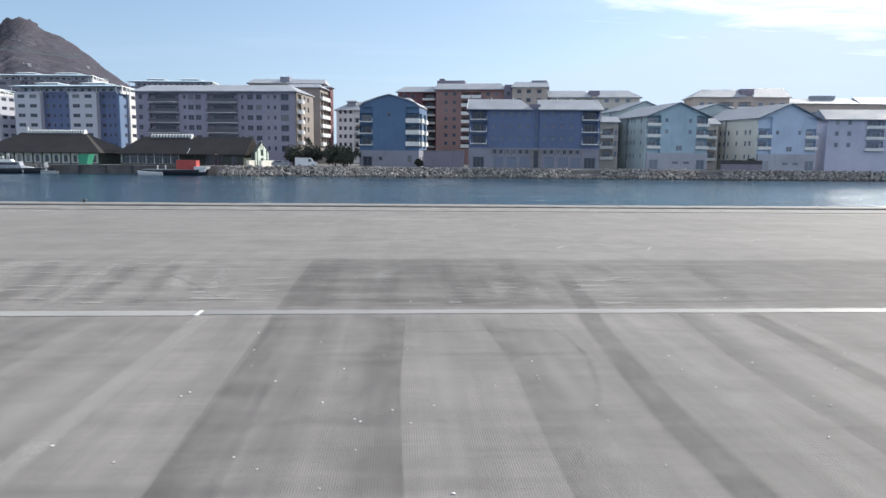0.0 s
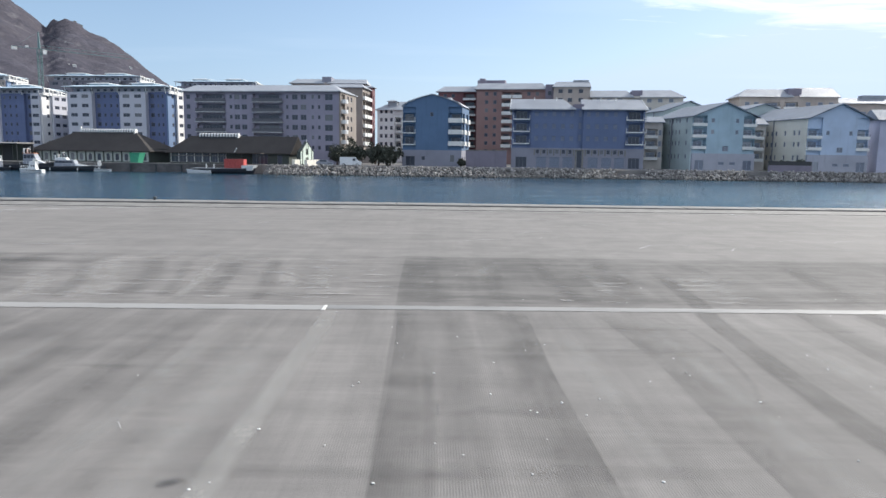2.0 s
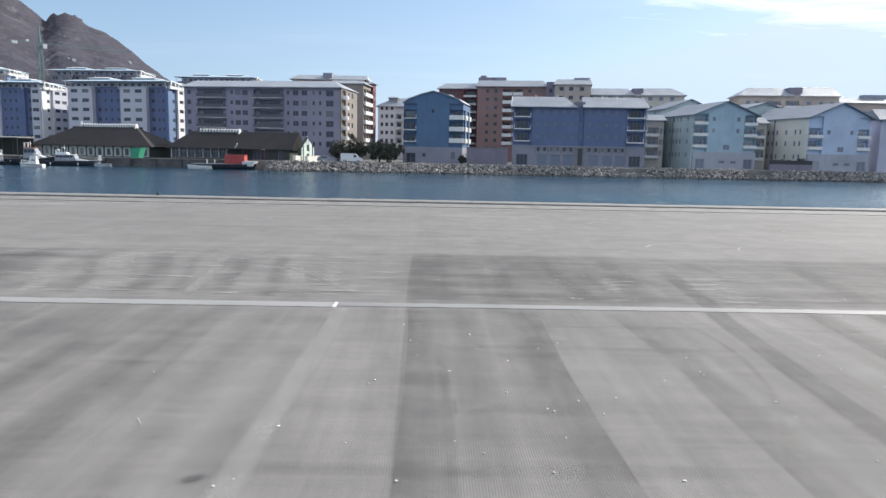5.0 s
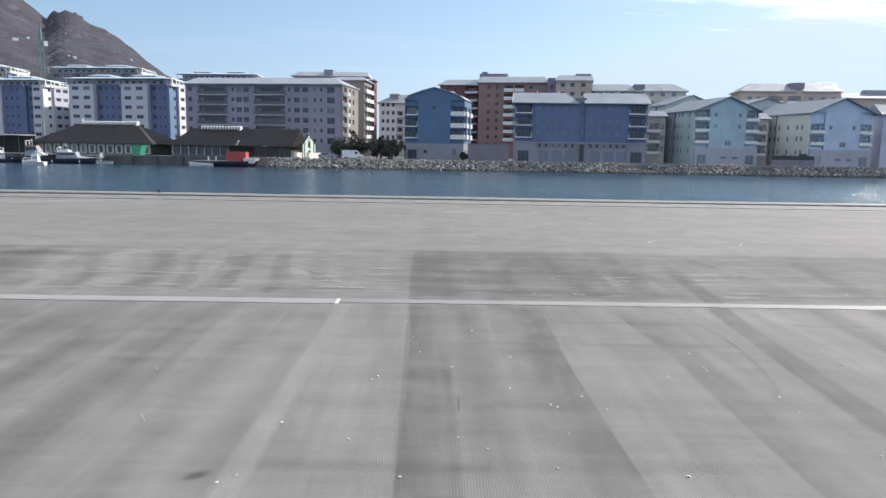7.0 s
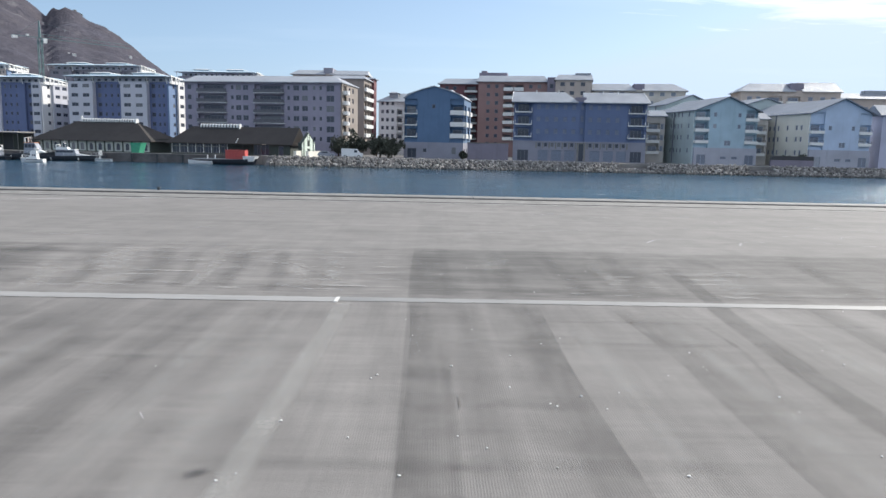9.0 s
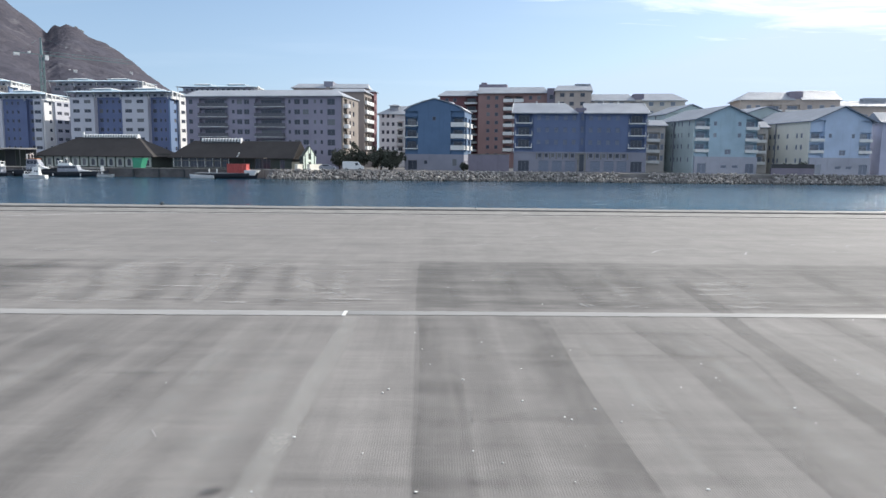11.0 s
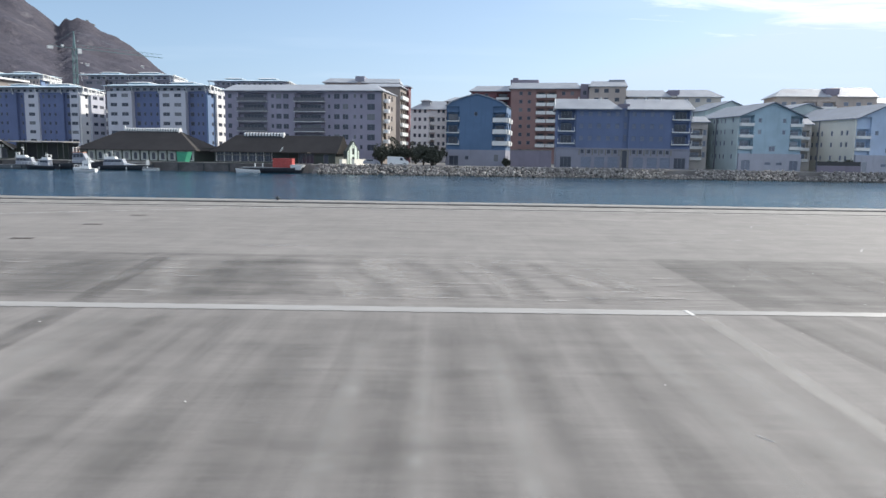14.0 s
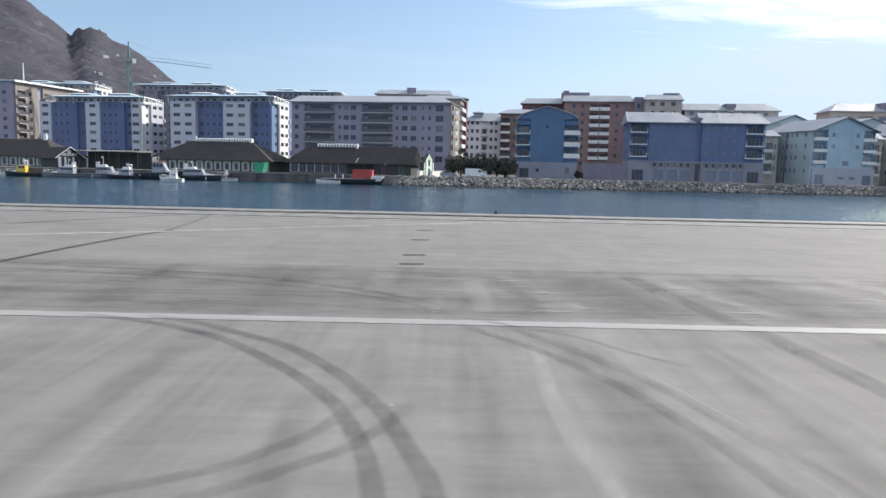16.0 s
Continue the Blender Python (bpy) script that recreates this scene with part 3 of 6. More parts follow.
def block(parent, x, y, W, D, z0, z1, material, front=(), right=(), left=(), rail=None, label="", glass=None, recess=1.3):
    """A rendered wall body with real openings. Openings: (kind, along, up, width, height); w window, b balcony, d door, s shutter."""
    front, right, left = ([h for h in holes if h[2] + h[4] < z1 - 0.15] for holes in (front, right, left))
    sh = Shape()
    for side, holes, wide in (("front", front, W), ("right", right, D), ("left", left, D)):
        m = side_matrix(side, x, y, W, D, 0, 0, 0)
        xs = sorted({0.0, wide, *(round(c, 3) for k, a, z, w, h in holes for c in (a, a + w))})
        zs = sorted({z0, z1, *(round(c, 3) for k, a, z, w, h in holes for c in (z, z + h))})
        P = lambda a, d, z: m @ Vector((a, d, z))
        for a0, a1 in zip(xs, xs[1:]):
            for c0, c1 in zip(zs, zs[1:]):
                ma, mz = (a0 + a1) / 2, (c0 + c1) / 2
                if any(a < ma < a + w and z < mz < z + h for k, a, z, w, h in holes):
                    continue
                sh.face(P(a0, 0, c0), P(a1, 0, c0), P(a1, 0, c1), P(a0, 0, c1))
        for k, a, z, w, h in holes:
            d = recess if k == "b" else 0.22
            r = ((a, z), (a + w, z), (a + w, z + h), (a, z + h))
            for (p0, q0), (p1, q1) in zip(r, r[1:] + r[:1]):
                sh.face(P(p0, 0, q0), P(p0, d, q0), P(p1, d, q1), P(p1, 0, q1))
            sh.face(*(P(p, d, q) for p, q in r))
    sh.face((x, y + D, z0), (x, y + D, z1), (x + W, y + D, z1), (x + W, y + D, z0))
    sh.face((x, y, z1), (x + W, y, z1), (x + W, y + D, z1), (x, y + D, z1))
    part("wall", sh, material, parent, label)
    for side, holes in (("front", front), ("right", right), ("left", left)):
        for k, a, z, w, h in holes:
            if k in "wd":
                fm, pm = window_meshes(w, h, k, glass)
                ob = part("window" if k == "w" else "door", fm, None, parent, at=side_matrix(side, x, y, W, D, a, 0.1, z))
                part("pane", pm, None, ob)
            elif k == "b":
                fm, pm = window_meshes(w * 0.7, h - 0.35, "d", glass)
                ob = part("balcony_door", fm, None, parent, at=side_matrix(side, x, y, W, D, a + w * 0.15, recess - 0.1, z))
                part("pane", pm, None, ob)
                if rail == "round":
                    round_balcony(parent, side_matrix(side, x, y, W, D, a, 0, z), w)
                    continue
                balcony(parent, side_matrix(side, x, y, W, D, a, 0, z), w, M_TRIM, solid={"thin": 0.04, "full": 0.95, "low": 0.16}.get(rail, 0.55))
            elif k == "s":
                n, prof = max(2, round(h / 0.4)), []
                for i in range(n):
                    prof += [(0.0, (i + 0.15) * h / n), (0.0, (i + 0.85) * h / n), (0.04, (i + 1.0) * h / n)]
                s = Shape().loft([[(0, d, c) for d, c in prof], [(w, d, c) for d, c in prof]], False, False)
                part("shutter", s, M_SHUTTER, parent, at=side_matrix(side, x, y, W, D, a, 0.12, z))


def round_balcony(parent, m, w, out=1.5):
    """A half-round slab with a solid white parapet."""
    def arc(k, z):
        return [(w / 2 - w / 2 * k * math.cos(math.pi * i / 12), -out * k * math.sin(math.pi * i / 12), z) for i in range(13)]
    ob = part("balcony", Shape().loft([arc(1.0, -0.2), arc(1.0, 0.03)]), M_OFFWHITE, parent, at=m)
    rim = [arc(1.0, 0.03), arc(1.0, 0.85), arc(0.93, 0.85), arc(0.93, 0.03)]
    part("parapet", Shape().loft(rim, False, False), M_OFFWHITE, ob)


def balcony(parent, m, w, material, out=0.7, solid=0.5):
    """A slab with a low upstand and a rail on posts."""
    s = Shape()
    s.box(-0.15, w + 0.15, -out, 0.0, -0.1 if solid < 0.2 else -0.22, 0.02)
    s.box(-0.15, w + 0.15, -out, -out + 0.1, 0.02, solid)
    s.box(-0.15, -0.05, -out + 0.1, 0.0, 0.02, solid)
    s.box(w + 0.05, w + 0.15, -out + 0.1, 0.0, 0.02, solid)
    ob = part("balcony", s, material, parent, at=m)
    if 0.1 < solid < 0.2:
        for c in (-0.14, w + 0.02):
            part("end_post", Shape().box(c, c + 0.12, -out - 0.01, -out + 0.11, solid, 1.05), material, ob)
    if solid < 0.1:
        part("glass_panel", Shape().box(-0.1, w + 0.1, -out + 0.03, -out + 0.05, solid, 0.98), M_GLASSRAIL, ob)
    if solid > 0.9:
        return
    r = Shape()
    r.box(-0.12, w + 0.12, -out + 0.01, -out + 0.08, 1.0, 1.06)
    for i in range(int(w / 0.9) + 2):
        c = -0.1 + (w + 0.2) * i / (int(w / 0.9) + 1)
        r.box(c - 0.02, c + 0.02, -out + 0.02, -out + 0.06, solid, 1.0)
    part("railing", r, M_DARK, ob)


def pitched_roof(parent, x, y, W, D, z, rise, over=0.6, hip_l=0.0, hip_r=0.0, material=None, thick=0.22, ridge_at=0.5, label=""):
    """Ridge along x; hip_l and hip_r draw the ridge's ends in."""
    sh = Shape()
    x0, x1, y0, y1 = x - over, x + W + over, y - over, y + D + over
    ry = y0 + (y1 - y0) * ridge_at
    zo = z - rise * over / (D * 0.5)
    for lo, up in ((-thick, False), (0.0, True)):
        a, b, c, d = (x0, y0, zo + lo), (x1, y0, zo + lo), (x1, y1, zo + lo), (x0, y1, zo + lo)
        p, q = (x0 + hip_l, ry, z + rise + lo), (x1 - hip_r, ry, z + rise + lo)
        sh.face(a, b, q, p), sh.face(c, d, p, q), sh.face(d, a, p), sh.face(b, c, q)
        if up:
            base = [(x0, y0), (x1, y0), (x1, y1), (x0, y1)]
            for (ax, ay), (bx, by) in zip(base, base[1:] + base[:1]):
                sh.face((ax, ay, zo - thick), (bx, by, zo - thick), (bx, by, zo), (ax, ay, zo))
    return part("roof", sh, material or M_ROOF, parent, label)


def gable_roof_y(parent, x, y, W, D, z, rise, over=0.5, material=None, thick=0.22, wall=None):
    """Ridge along y, so that the gable shows to the front."""
    sh = Shape()
    mx = x + W / 2
    x0, x1, y0, y1 = x - over, x + W + over, y - over, y + D + over
    zo = z - rise * over / (W / 2)
    prof = [(x0, zo), (mx, z + rise), (x1, zo), (x1, zo - thick), (mx, z + rise - thick * 1.2), (x0, zo - thick)]
    sh.loft([[(a, y0, b) for a, b in prof], [(a, y1, b) for a, b in prof]])
    ob = part("roof", sh, material or M_ROOF, parent)
    if wall:
        zr = z + rise - thick * 1.25
        for yy in (y, y + D):
            g = Shape()
            g.face((x, yy, z), (x + W, yy, z), (mx, yy, zr))
            part("gable_wall", g, wall, parent)
    return ob


def rows_of(kind, xs, zs, w, h):
    return [(kind, a, z, w, h) for a in xs for z in zs]


# ---- large structure: runway, water, land ----
WATER_Z, LAND_Z, SEA_EDGE = -0.8, 1.2, 61.0

sh = Shape()
N = 24
for i in range(N):
    xa, xb = -420 + 840 * i / N, -420 + 840 * (i + 1) / N
    sh.face((xa, -160, 0), (xb, -160, 0), (xb, 59.2, 0), (xa, 59.2, 0))
    sh.face((xa, -160, -3), (xa, -160, 0), (xb, -160, 0), (xb, -160, -3))
single("runway", sh, M_RUNWAY, "worn grey grooved asphalt runway with pale shoulders", "runway", kind="structure")

sh = Shape()
for i in range(-6, 6):
    for j in range(-6, 8):
        sh.face((i * 700, j * 600, WATER_Z), ((i + 1) * 700, j * 600, WATER_Z), ((i + 1) * 700, (j + 1) * 600, WATER_Z), (i * 700, (j + 1) * 600, WATER_Z))
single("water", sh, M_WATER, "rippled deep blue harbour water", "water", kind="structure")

# sea wall along the runway: a pale lip, a low step, then the coping
wallm = thing("sea_wall", pose(0, 0, 0), "low pale concrete sea wall along the runway's edge", "sea wall", kind="structure")
sh = Shape()
sh.box(-420, 420, 54.9, 61.0, -3.0, 0.04)
part("wall_body", sh, M_CONC, wallm)
for i in range(-22, 23):
    dz = random.uniform(-0.015, 0.02)
    x0, x1 = i * 6.0 + 0.03, i * 6.0 + 5.97
    prof = [(58.7, 0.04), (58.72, 0.11 + dz), (58.78, 0.15 + dz), (60.86, 0.15 + dz), (60.94, 0.11 + dz), (60.96, 0.0)]
    part("coping", Shape().loft([[(x0, a, b) for a, b in prof], [(x1, a, b) for a, b in prof]]), M_CONC_PALE, wallm)
sh = Shape()
sh.box(-420, -132.1, 58.7, 60.95, 0.04, 0.15).box(138.1, 420, 58.7, 60.95, 0.04, 0.15)
tagged(part("far_coping", sh, M_CONC_PALE, wallm), kind="stuff")
# solid dark strips carry the shade of slot and duct, then the lip
for k, (y0, y1, z0, z1, mt) in enumerate(((54.75, 54.9, -0.05, 0.045, M_DUCT_SHADE), (58.55, 58.7, 0.0, 0.10, M_DUCT_SHADE), (53.7, 54.75, -0.05, 0.012, M_CONC_PALE))):
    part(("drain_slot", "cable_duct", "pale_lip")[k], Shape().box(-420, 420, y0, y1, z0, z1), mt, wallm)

# land across the water, with a stone bank and a quay
land = Shape()
edge = [(-900, 174.5), (-60, 173.8), (-38, 172.5), (-34, 169.5), (40, 168.8), (90, 169), (160, 171), (900, 178)]
for (xa, ya), (xb, yb) in zip(edge, edge[1:]):
    land.face((xa, ya, LAND_Z), (xb, yb, LAND_Z), (xb, 1400, LAND_Z), (xa, 1400, LAND_Z))
    land.face((xa, ya, -3), (xb, yb, -3), (xb, yb, LAND_Z), (xa, ya, LAND_Z))
single("ground", land, M_LAND, "paved town ground behind the harbour edge", "ground", kind="structure")
q = thing("quay", pose(0, 0, 0), "dark weathered masonry quay wall with timber fenders", "quay", kind="structure")
sh = Shape()
sh.box(-420, -37, 173.0, 174.4, -3, LAND_Z - 0.05)
part("quay_wall", sh, M_QUAY, q)
part("quay_cap", Shape().box(-420, -37, 172.9, 174.45, LAND_Z - 0.046, LAND_Z + 0.12), M_CONC, q)
for i in range(20):
    part("fender", Shape().box(0, 0.3, -0.25, 0, -1.2, LAND_Z - 0.1), M_DARK, q, at=pose(-160 + i * 6.05, 173.0, 0))

# hill: a long ridge that falls to the right, with a notch beside its knoll
def ridge(x):
    pts = ((-3200, 400), (-2000, 560), (-1330, 520), (-1166, 432), (-1109, 388), (-1037, 329), (-1030, 349), (-1020, 355), (-1006, 350), (-994, 355), (-981, 352), (-958, 344), (-929, 322), (-892, 308), (-851, 286), (-799, 247), (-721, 186), (-560, 88), (-380, 20), (-200, -10))
    for (xa, za), (xb, zb) in zip(pts, pts[1:]):
        if x <= xb:
            t = max(0.0, (x - xa) / (xb - xa))
            return za + (zb - za) * t
    return -10


sh = Shape()
NX, NY = 420, 50
for j in range(NY + 1):
    v = j / NY
    y = 900 + 1400 * v
    for i in range(NX + 1):
        x = -2600 + 2420 * i / NX
        xx = x * 2000 / y
        prof = min(1.0, max(0.0, (y - 900) / 1100)) ** 0.8 if y < 2000 else 1.0 - (y - 2000) / 600
        n = noise.fractal(Vector((x, y, 0)) / 170, 0.9, 2.1, 5) * 22 * min(1, prof + 0.15)
        if 1900 < y < 2100:
            n *= 0.14
        n += noise.fractal(Vector((x, y, 7)) / 26, 1.0, 2.0, 3) * 4
        sh.v.append((x, y, max(-6, ridge(xx) * prof * (y / 2000) + n - 2)))
for j in range(NY):
    for i in range(NX):
        a = j * (NX + 1) + i
        sh.f.append((a, a + 1, a + NX + 2, a + NX + 1))
single("hill", sh, M_HILL, "steep dark scrub-covered limestone hill with a notched ridge", "hill", kind="structure", smooth=True)

# ---- runway markings, bands, tyre marks ----
def strip(name, pts, width, material, label, category, z=0.004, kind="", group=""):
    """A film on the ground along a line of points, drawn through with a smooth curve."""
    P = [Vector((*p, 0)) for p in pts]
    fine = []
    for i in range(len(P) - 1):
        a, b, c, d = P[max(0, i - 1)], P[i], P[i + 1], P[min(len(P) - 1, i + 2)]
        for k in range(8):
            t = k / 8
            fine.append(0.5 * ((2 * b) + (c - a) * t + (2 * a - 5 * b + 4 * c - d) * t * t + (3 * b - a - 3 * c + d) * t ** 3))
    fine.append(P[-1])
    s = Shape()
    n = len(fine) - 1
    for i in range(n):
        def edge_at(k):
            d = (fine[min(n, k + 1)] - fine[max(0, k - 1)]).normalized()
            o = Vector((-d.y, d.x, 0)) * width / 2
            return fine[k] + o, fine[k] - o
        (a, b), (c, d) = edge_at(i), edge_at(i + 1)
        up = Vector((0, 0, z))
        v0, v1 = i / n, (i + 1) / n
        s.face(b + up, d + up, c + up, a + up, uv=((1, v0), (1, v1), (0, v1), (0, v0)))
    return single(name, s, material, label, category, group, kind)


strip_z = [0.004]


def film_z():
    strip_z[0] += 0.00006
    return strip_z[0]


def painted_line(x0, x1, y, width, material, label, z):
    """A strip of paint laid on the asphalt in ten-metre runs."""
    sh = Shape()
    n = max(1, int((x1 - x0) / 10))
    for i in range(n):
        a, b = x0 + (x1 - x0) * i / n, x0 + (x1 - x0) * (i + 1) / n
        sh.face((a, y - width / 2, z), (b, y - width / 2, z), (b, y + width / 2, z), (a, y + width / 2, z), uv=((0, 0), (0, 1), (1, 1), (1, 0)))
    return single("edge_line", sh, material, label, "runway marking", kind="structure")


painted_line(-400, 0.02, 19.66, 0.7, M_LINE, "fresh wide white painted runway edge line", 0.012)
painted_line(0.06, 400, 19.77, 0.58, M_LINE_OLD, "older worn white painted runway edge line", 0.0108)
sh = Shape()
sh.loft([[(x, 19.36, 0.0), (x, 19.36, 0.018), (x, 19.38, 0.022), (x, 19.94, 0.022), (x, 19.96, 0.018), (x, 19.96, 0.0)] for x in (-0.05, 0.045)])
single("line_end", sh, M_LINE_FRESH, "bright thick lip of paint ending an edge line", "runway marking", kind="structure")

TONES = {
    "strong": (M_LANE, "dark tyre-worn lane across the grooved runway"),
    "west": (M_LANE_WEST, "dark tyre-worn lane with a crisp paving joint on one side"),
    "east": (M_LANE_EAST, "dark tyre-worn lane with a crisp paving joint on one side"),
    "soft": (M_LANE_SOFT, "soft darker lane across the grooved runway"),
    "hook": (M_HOOK, "dark swept lane on the runway shoulder"),
    "faint": (M_BAND, "faint darker lane across the grooved runway"),
    "pale": (M_CHALK, "pale worn lane across the runway"),
    "chalk": (M_PALE_STRONG, "chalky pale lane across the runway"),
    "dust": (M_DUST, "pale dusty streak across the runway"),
}


def lane(tone, width, *pts):
    material, label = TONES[tone]
    strip("pale_lane" if tone in ("pale", "dust", "chalk") else "tyre_lane", pts, width, material, label, "surface wear", film_z(), "stuff")


# soft lanes first, then the crisp ones over them
for x, w in ((16.2, 1.9), (19.2, 1.5), (22.5, 1.8), (-1.5, 1.2), (-7.6, 1.1), (-18.7, 0.9), (-24.0, 1.6), (-30.5, 1.1), (-33.8, 1.7)):
    lane("faint", w, (x, 0), (x, 9), (x - 0.05, 14), (x - 0.2, 21))
lane("soft", 1.0, (3.6, 4), (3.55, 12), (3.5, 20))
lane("soft", 1.3, (-3.3, 2), (-3.35, 9), (-3.3, 15), (-3.2, 19.3))
lane("soft", 1.2, (-4.85, 2), (-4.85, 11), (-5.0, 17))
lane("soft", 0.9, (-6.4, 3), (-6.4, 11), (-6.6, 18))
lane("soft", 1.7, (-9.65, 1), (-9.65, 9), (-9.7, 14), (-9.6, 19.3))
lane("soft", 1.0, (-11.05, 2), (-11.2, 9.5), (-11.85, 16.5), (-12.3, 21))
lane("soft", 0.45, (-12.45, 5), (-12.5, 11.6), (-12.7, 18.6))
lane("soft", 1.5, (-13.55, 2), (-13.7, 11), (-13.8, 19.3))
lane("hook", 1.9, (-21.45, 2), (-21.45, 10), (-21.4, 14), (-21.6, 18))
lane("soft", 0.5, (-17.75, 6), (-17.85, 10), (-18.1, 15), (-18.6, 19.3))
lane("soft", 0.9, (-26.6, 2), (-26.9, 9), (-27.3, 14))
lane("soft", 0.3, (2.9, 7), (2.92, 10.6), (2.86, 15))
lane("west", 0.95, (2.6, 3), (2.6, 9), (2.62, 12.5), (2.55, 17), (2.45, 19.4))
lane("east", 1.15, (4.85, 2), (4.82, 9), (4.78, 13), (4.85, 16), (4.95, 19.4))
lane("west", 1.0, (8.0, 3), (8.0, 9.7), (8.05, 12.3), (8.1, 15), (7.85, 19.2))
lane("strong", 0.72, (9.8, 3), (9.82, 9.3), (9.86, 12.6), (10.34, 18.6), (10.7, 20.6), (11.4, 28))
lane("west", 0.95, (12.8, 4), (12.8, 11), (12.85, 14.7), (13.3, 18.8), (13.5, 20))
lane("strong", 0.72, (14.5, 5), (14.6, 13), (14.9, 20))
lane("soft", 1.1, (-13.95, 2), (-13.98, 9.5), (-13.95, 13.5), (-13.8, 19.5), (-13.9, 23), (-14.2, 29.3))
lane("strong", 0.85, (-15.95, 1), (-15.98, 9.5), (-16.07, 13.3), (-16.45, 19.2), (-16.75, 21), (-17.4, 26.5), (-17.7, 29.3))
lane("chalk", 0.55, (-22.35, 6), (-22.48, 9.7), (-22.58, 10.75), (-22.71, 11.8), (-22.73, 13.7), (-22.62, 16), (-22.5, 18.5))
lane("chalk", 0.5, (-19.3, 7), (-19.46, 9.85), (-19.52, 10.4), (-19.8, 12), (-20.13, 13.3), (-21.0, 16.5))
lane("dust", 1.2, (-14.95, 3), (-15.0, 12), (-15.1, 19.3))
for x, w, y0, y1 in ((-22.6, 0.6, 8, 15), (-20.2, 0.5, 8, 14.5), (-18.1, 1.4, 6, 19), (-2.2, 0.9, 6, 18), (-5.6, 0.6, 6, 18), (-0.9, 1.2, 4, 18), (6.1, 0.9, 8, 18), (8.4, 0.9, 5, 19), (11.3, 1.3, 5, 18), (-7.1, 0.5, 7, 17), (-8.4, 0.7, 6, 18), (-25.9, 0.5, 15, 19), (-31.5, 1.0, 8, 18)):
    lane("dust", w, (x, y0), (x + 0.05, (y0 + y1) / 2), (x, y1))
# the strip beyond the line: swept lanes that bend west, with paler ones between
for tone, w, *pts in (
    ("hook", 1.25, (-6.4, 20.5), (-6.39, 22.41), (-6.67, 24.46), (-7.4, 26.8), (-8.5, 29.6)), ("hook", 0.75, (-7.89, 20.4), (-8.24, 22.07), (-8.75, 23.87), (-9.91, 26.7)),
    ("hook", 0.8, (-3.45, 20.6), (-3.9, 22.95), (-4.11, 25.1), (-4.86, 28.8)), ("hook", 0.85, (-2.1, 20.3), (-2.33, 22.65), (-2.73, 25.19), (-3.3, 29.2)),
    ("soft", 0.6, (-5.0, 20.7), (-5.17, 22.11), (-5.64, 24.53), (-6.57, 28.1)), ("hook", 2.6, (-11.2, 21.2), (-11.8, 24.5), (-12.9, 29.4)),
    ("pale", 1.7, (-7.1, 20.5), (-7.5, 22.72), (-8.47, 25.27), (-10.0, 29.4)), ("pale", 1.2, (-8.9, 20.4), (-9.28, 21.86), (-9.81, 23.38), (-10.9, 25.4)),
    ("pale", 0.9, (-1.2, 20.9), (-1.64, 23.09), (-2.02, 24.77), (-2.3, 26)), ("pale", 0.6, (-4.5, 20.6), (-4.7, 23), (-5.1, 26), (-5.7, 29)),
    ("pale", 1.3, (-14.8, 20.5), (-15.3, 22.6), (-16.0, 25.0), (-17.0, 29)),
    
    
    ("hook", 1.9, (2.9, 20.4), (2.6, 24), (2.3, 28.5)), ("hook", 1.0, (7.35, 20.3), (7.15, 24), (6.9, 28.8)),
    ("hook", 1.0, (4.9, 20.4), (5.0, 24), (5.1, 28.5)), ("hook", 1.2, (15.6, 20.6), (16.2, 24), (17.0, 28.5)), ("hook", 1.3, (9.0, 20.6), (9.3, 25), (9.5, 29)),
    ("hook", 3.4, (-18.4, 20.6), (-18.9, 24), (-19.6, 28.5)), ("hook", 2.6, (-13.4, 20.4), (-13.6, 24), (-13.8, 29)), 
    ("hook", 4.0, (-29.5, 21), (-30.2, 25), (-31.0, 29.2)), ("hook", 3.5, (-34.5, 21), (-35.2, 25), (-36.0, 29.2)), ("hook", 1.0, (-22.0, 20.5), (-22.1, 23.5), (-22.9, 28)),
    
    
    ("pale", 1.2, (-23.5, 20.8), (-23.5, 23.5), (-23.6, 27)), ("dust", 1.9, (11.9, 20.8), (12.3, 23), (12.8, 26.2)), ("dust", 0.8, (8.3, 20.6), (8.5, 24), (8.4, 27)),
    ("dust", 1.2, (-20.6, 20.6), (-20.9, 23), (-21.5, 26)), ("dust", 0.6, (-25.0, 20.4), (-24.9, 22), (-24.7, 24)), ("dust", 0.9, (-0.5, 20.6), (-0.7, 24), (-1.2, 28)),
):
    lane(tone, w, *pts)
for x0, x1, y, w in ((-1, 9, 11.85, 0.4), (-2, 8, 9.4, 0.35), (3, 9, 15.5, 0.3), (-14, -6, 10.6, 0.4), (-10, -2, 14.2, 0.3), (5, 13, 17.6, 0.3)):
    for k in range(3):
        a = x0 + (x1 - x0) * (k + random.uniform(-0.3, 0.3)) / 3
        strip("worn_streak", ((a, y + random.uniform(-0.15, 0.15)), (a + 1.6, y + random.uniform(-0.1, 0.1)), (a + 3.4, y + random.uniform(-0.15, 0.15))), w * random.uniform(1.2, 2.4), M_BAND_FAINT, "faint dark streak along the runway", "surface wear", film_z(), "stuff")
strip("worn_stripe", ((0.1, 1.0), (0.07, 9), (0.12, 12.8), (0.2, 16), (0.24, 19.3)), 0.6, M_STRIPE, "worn pale painted stripe across the runway", "runway marking", film_z(), "structure")
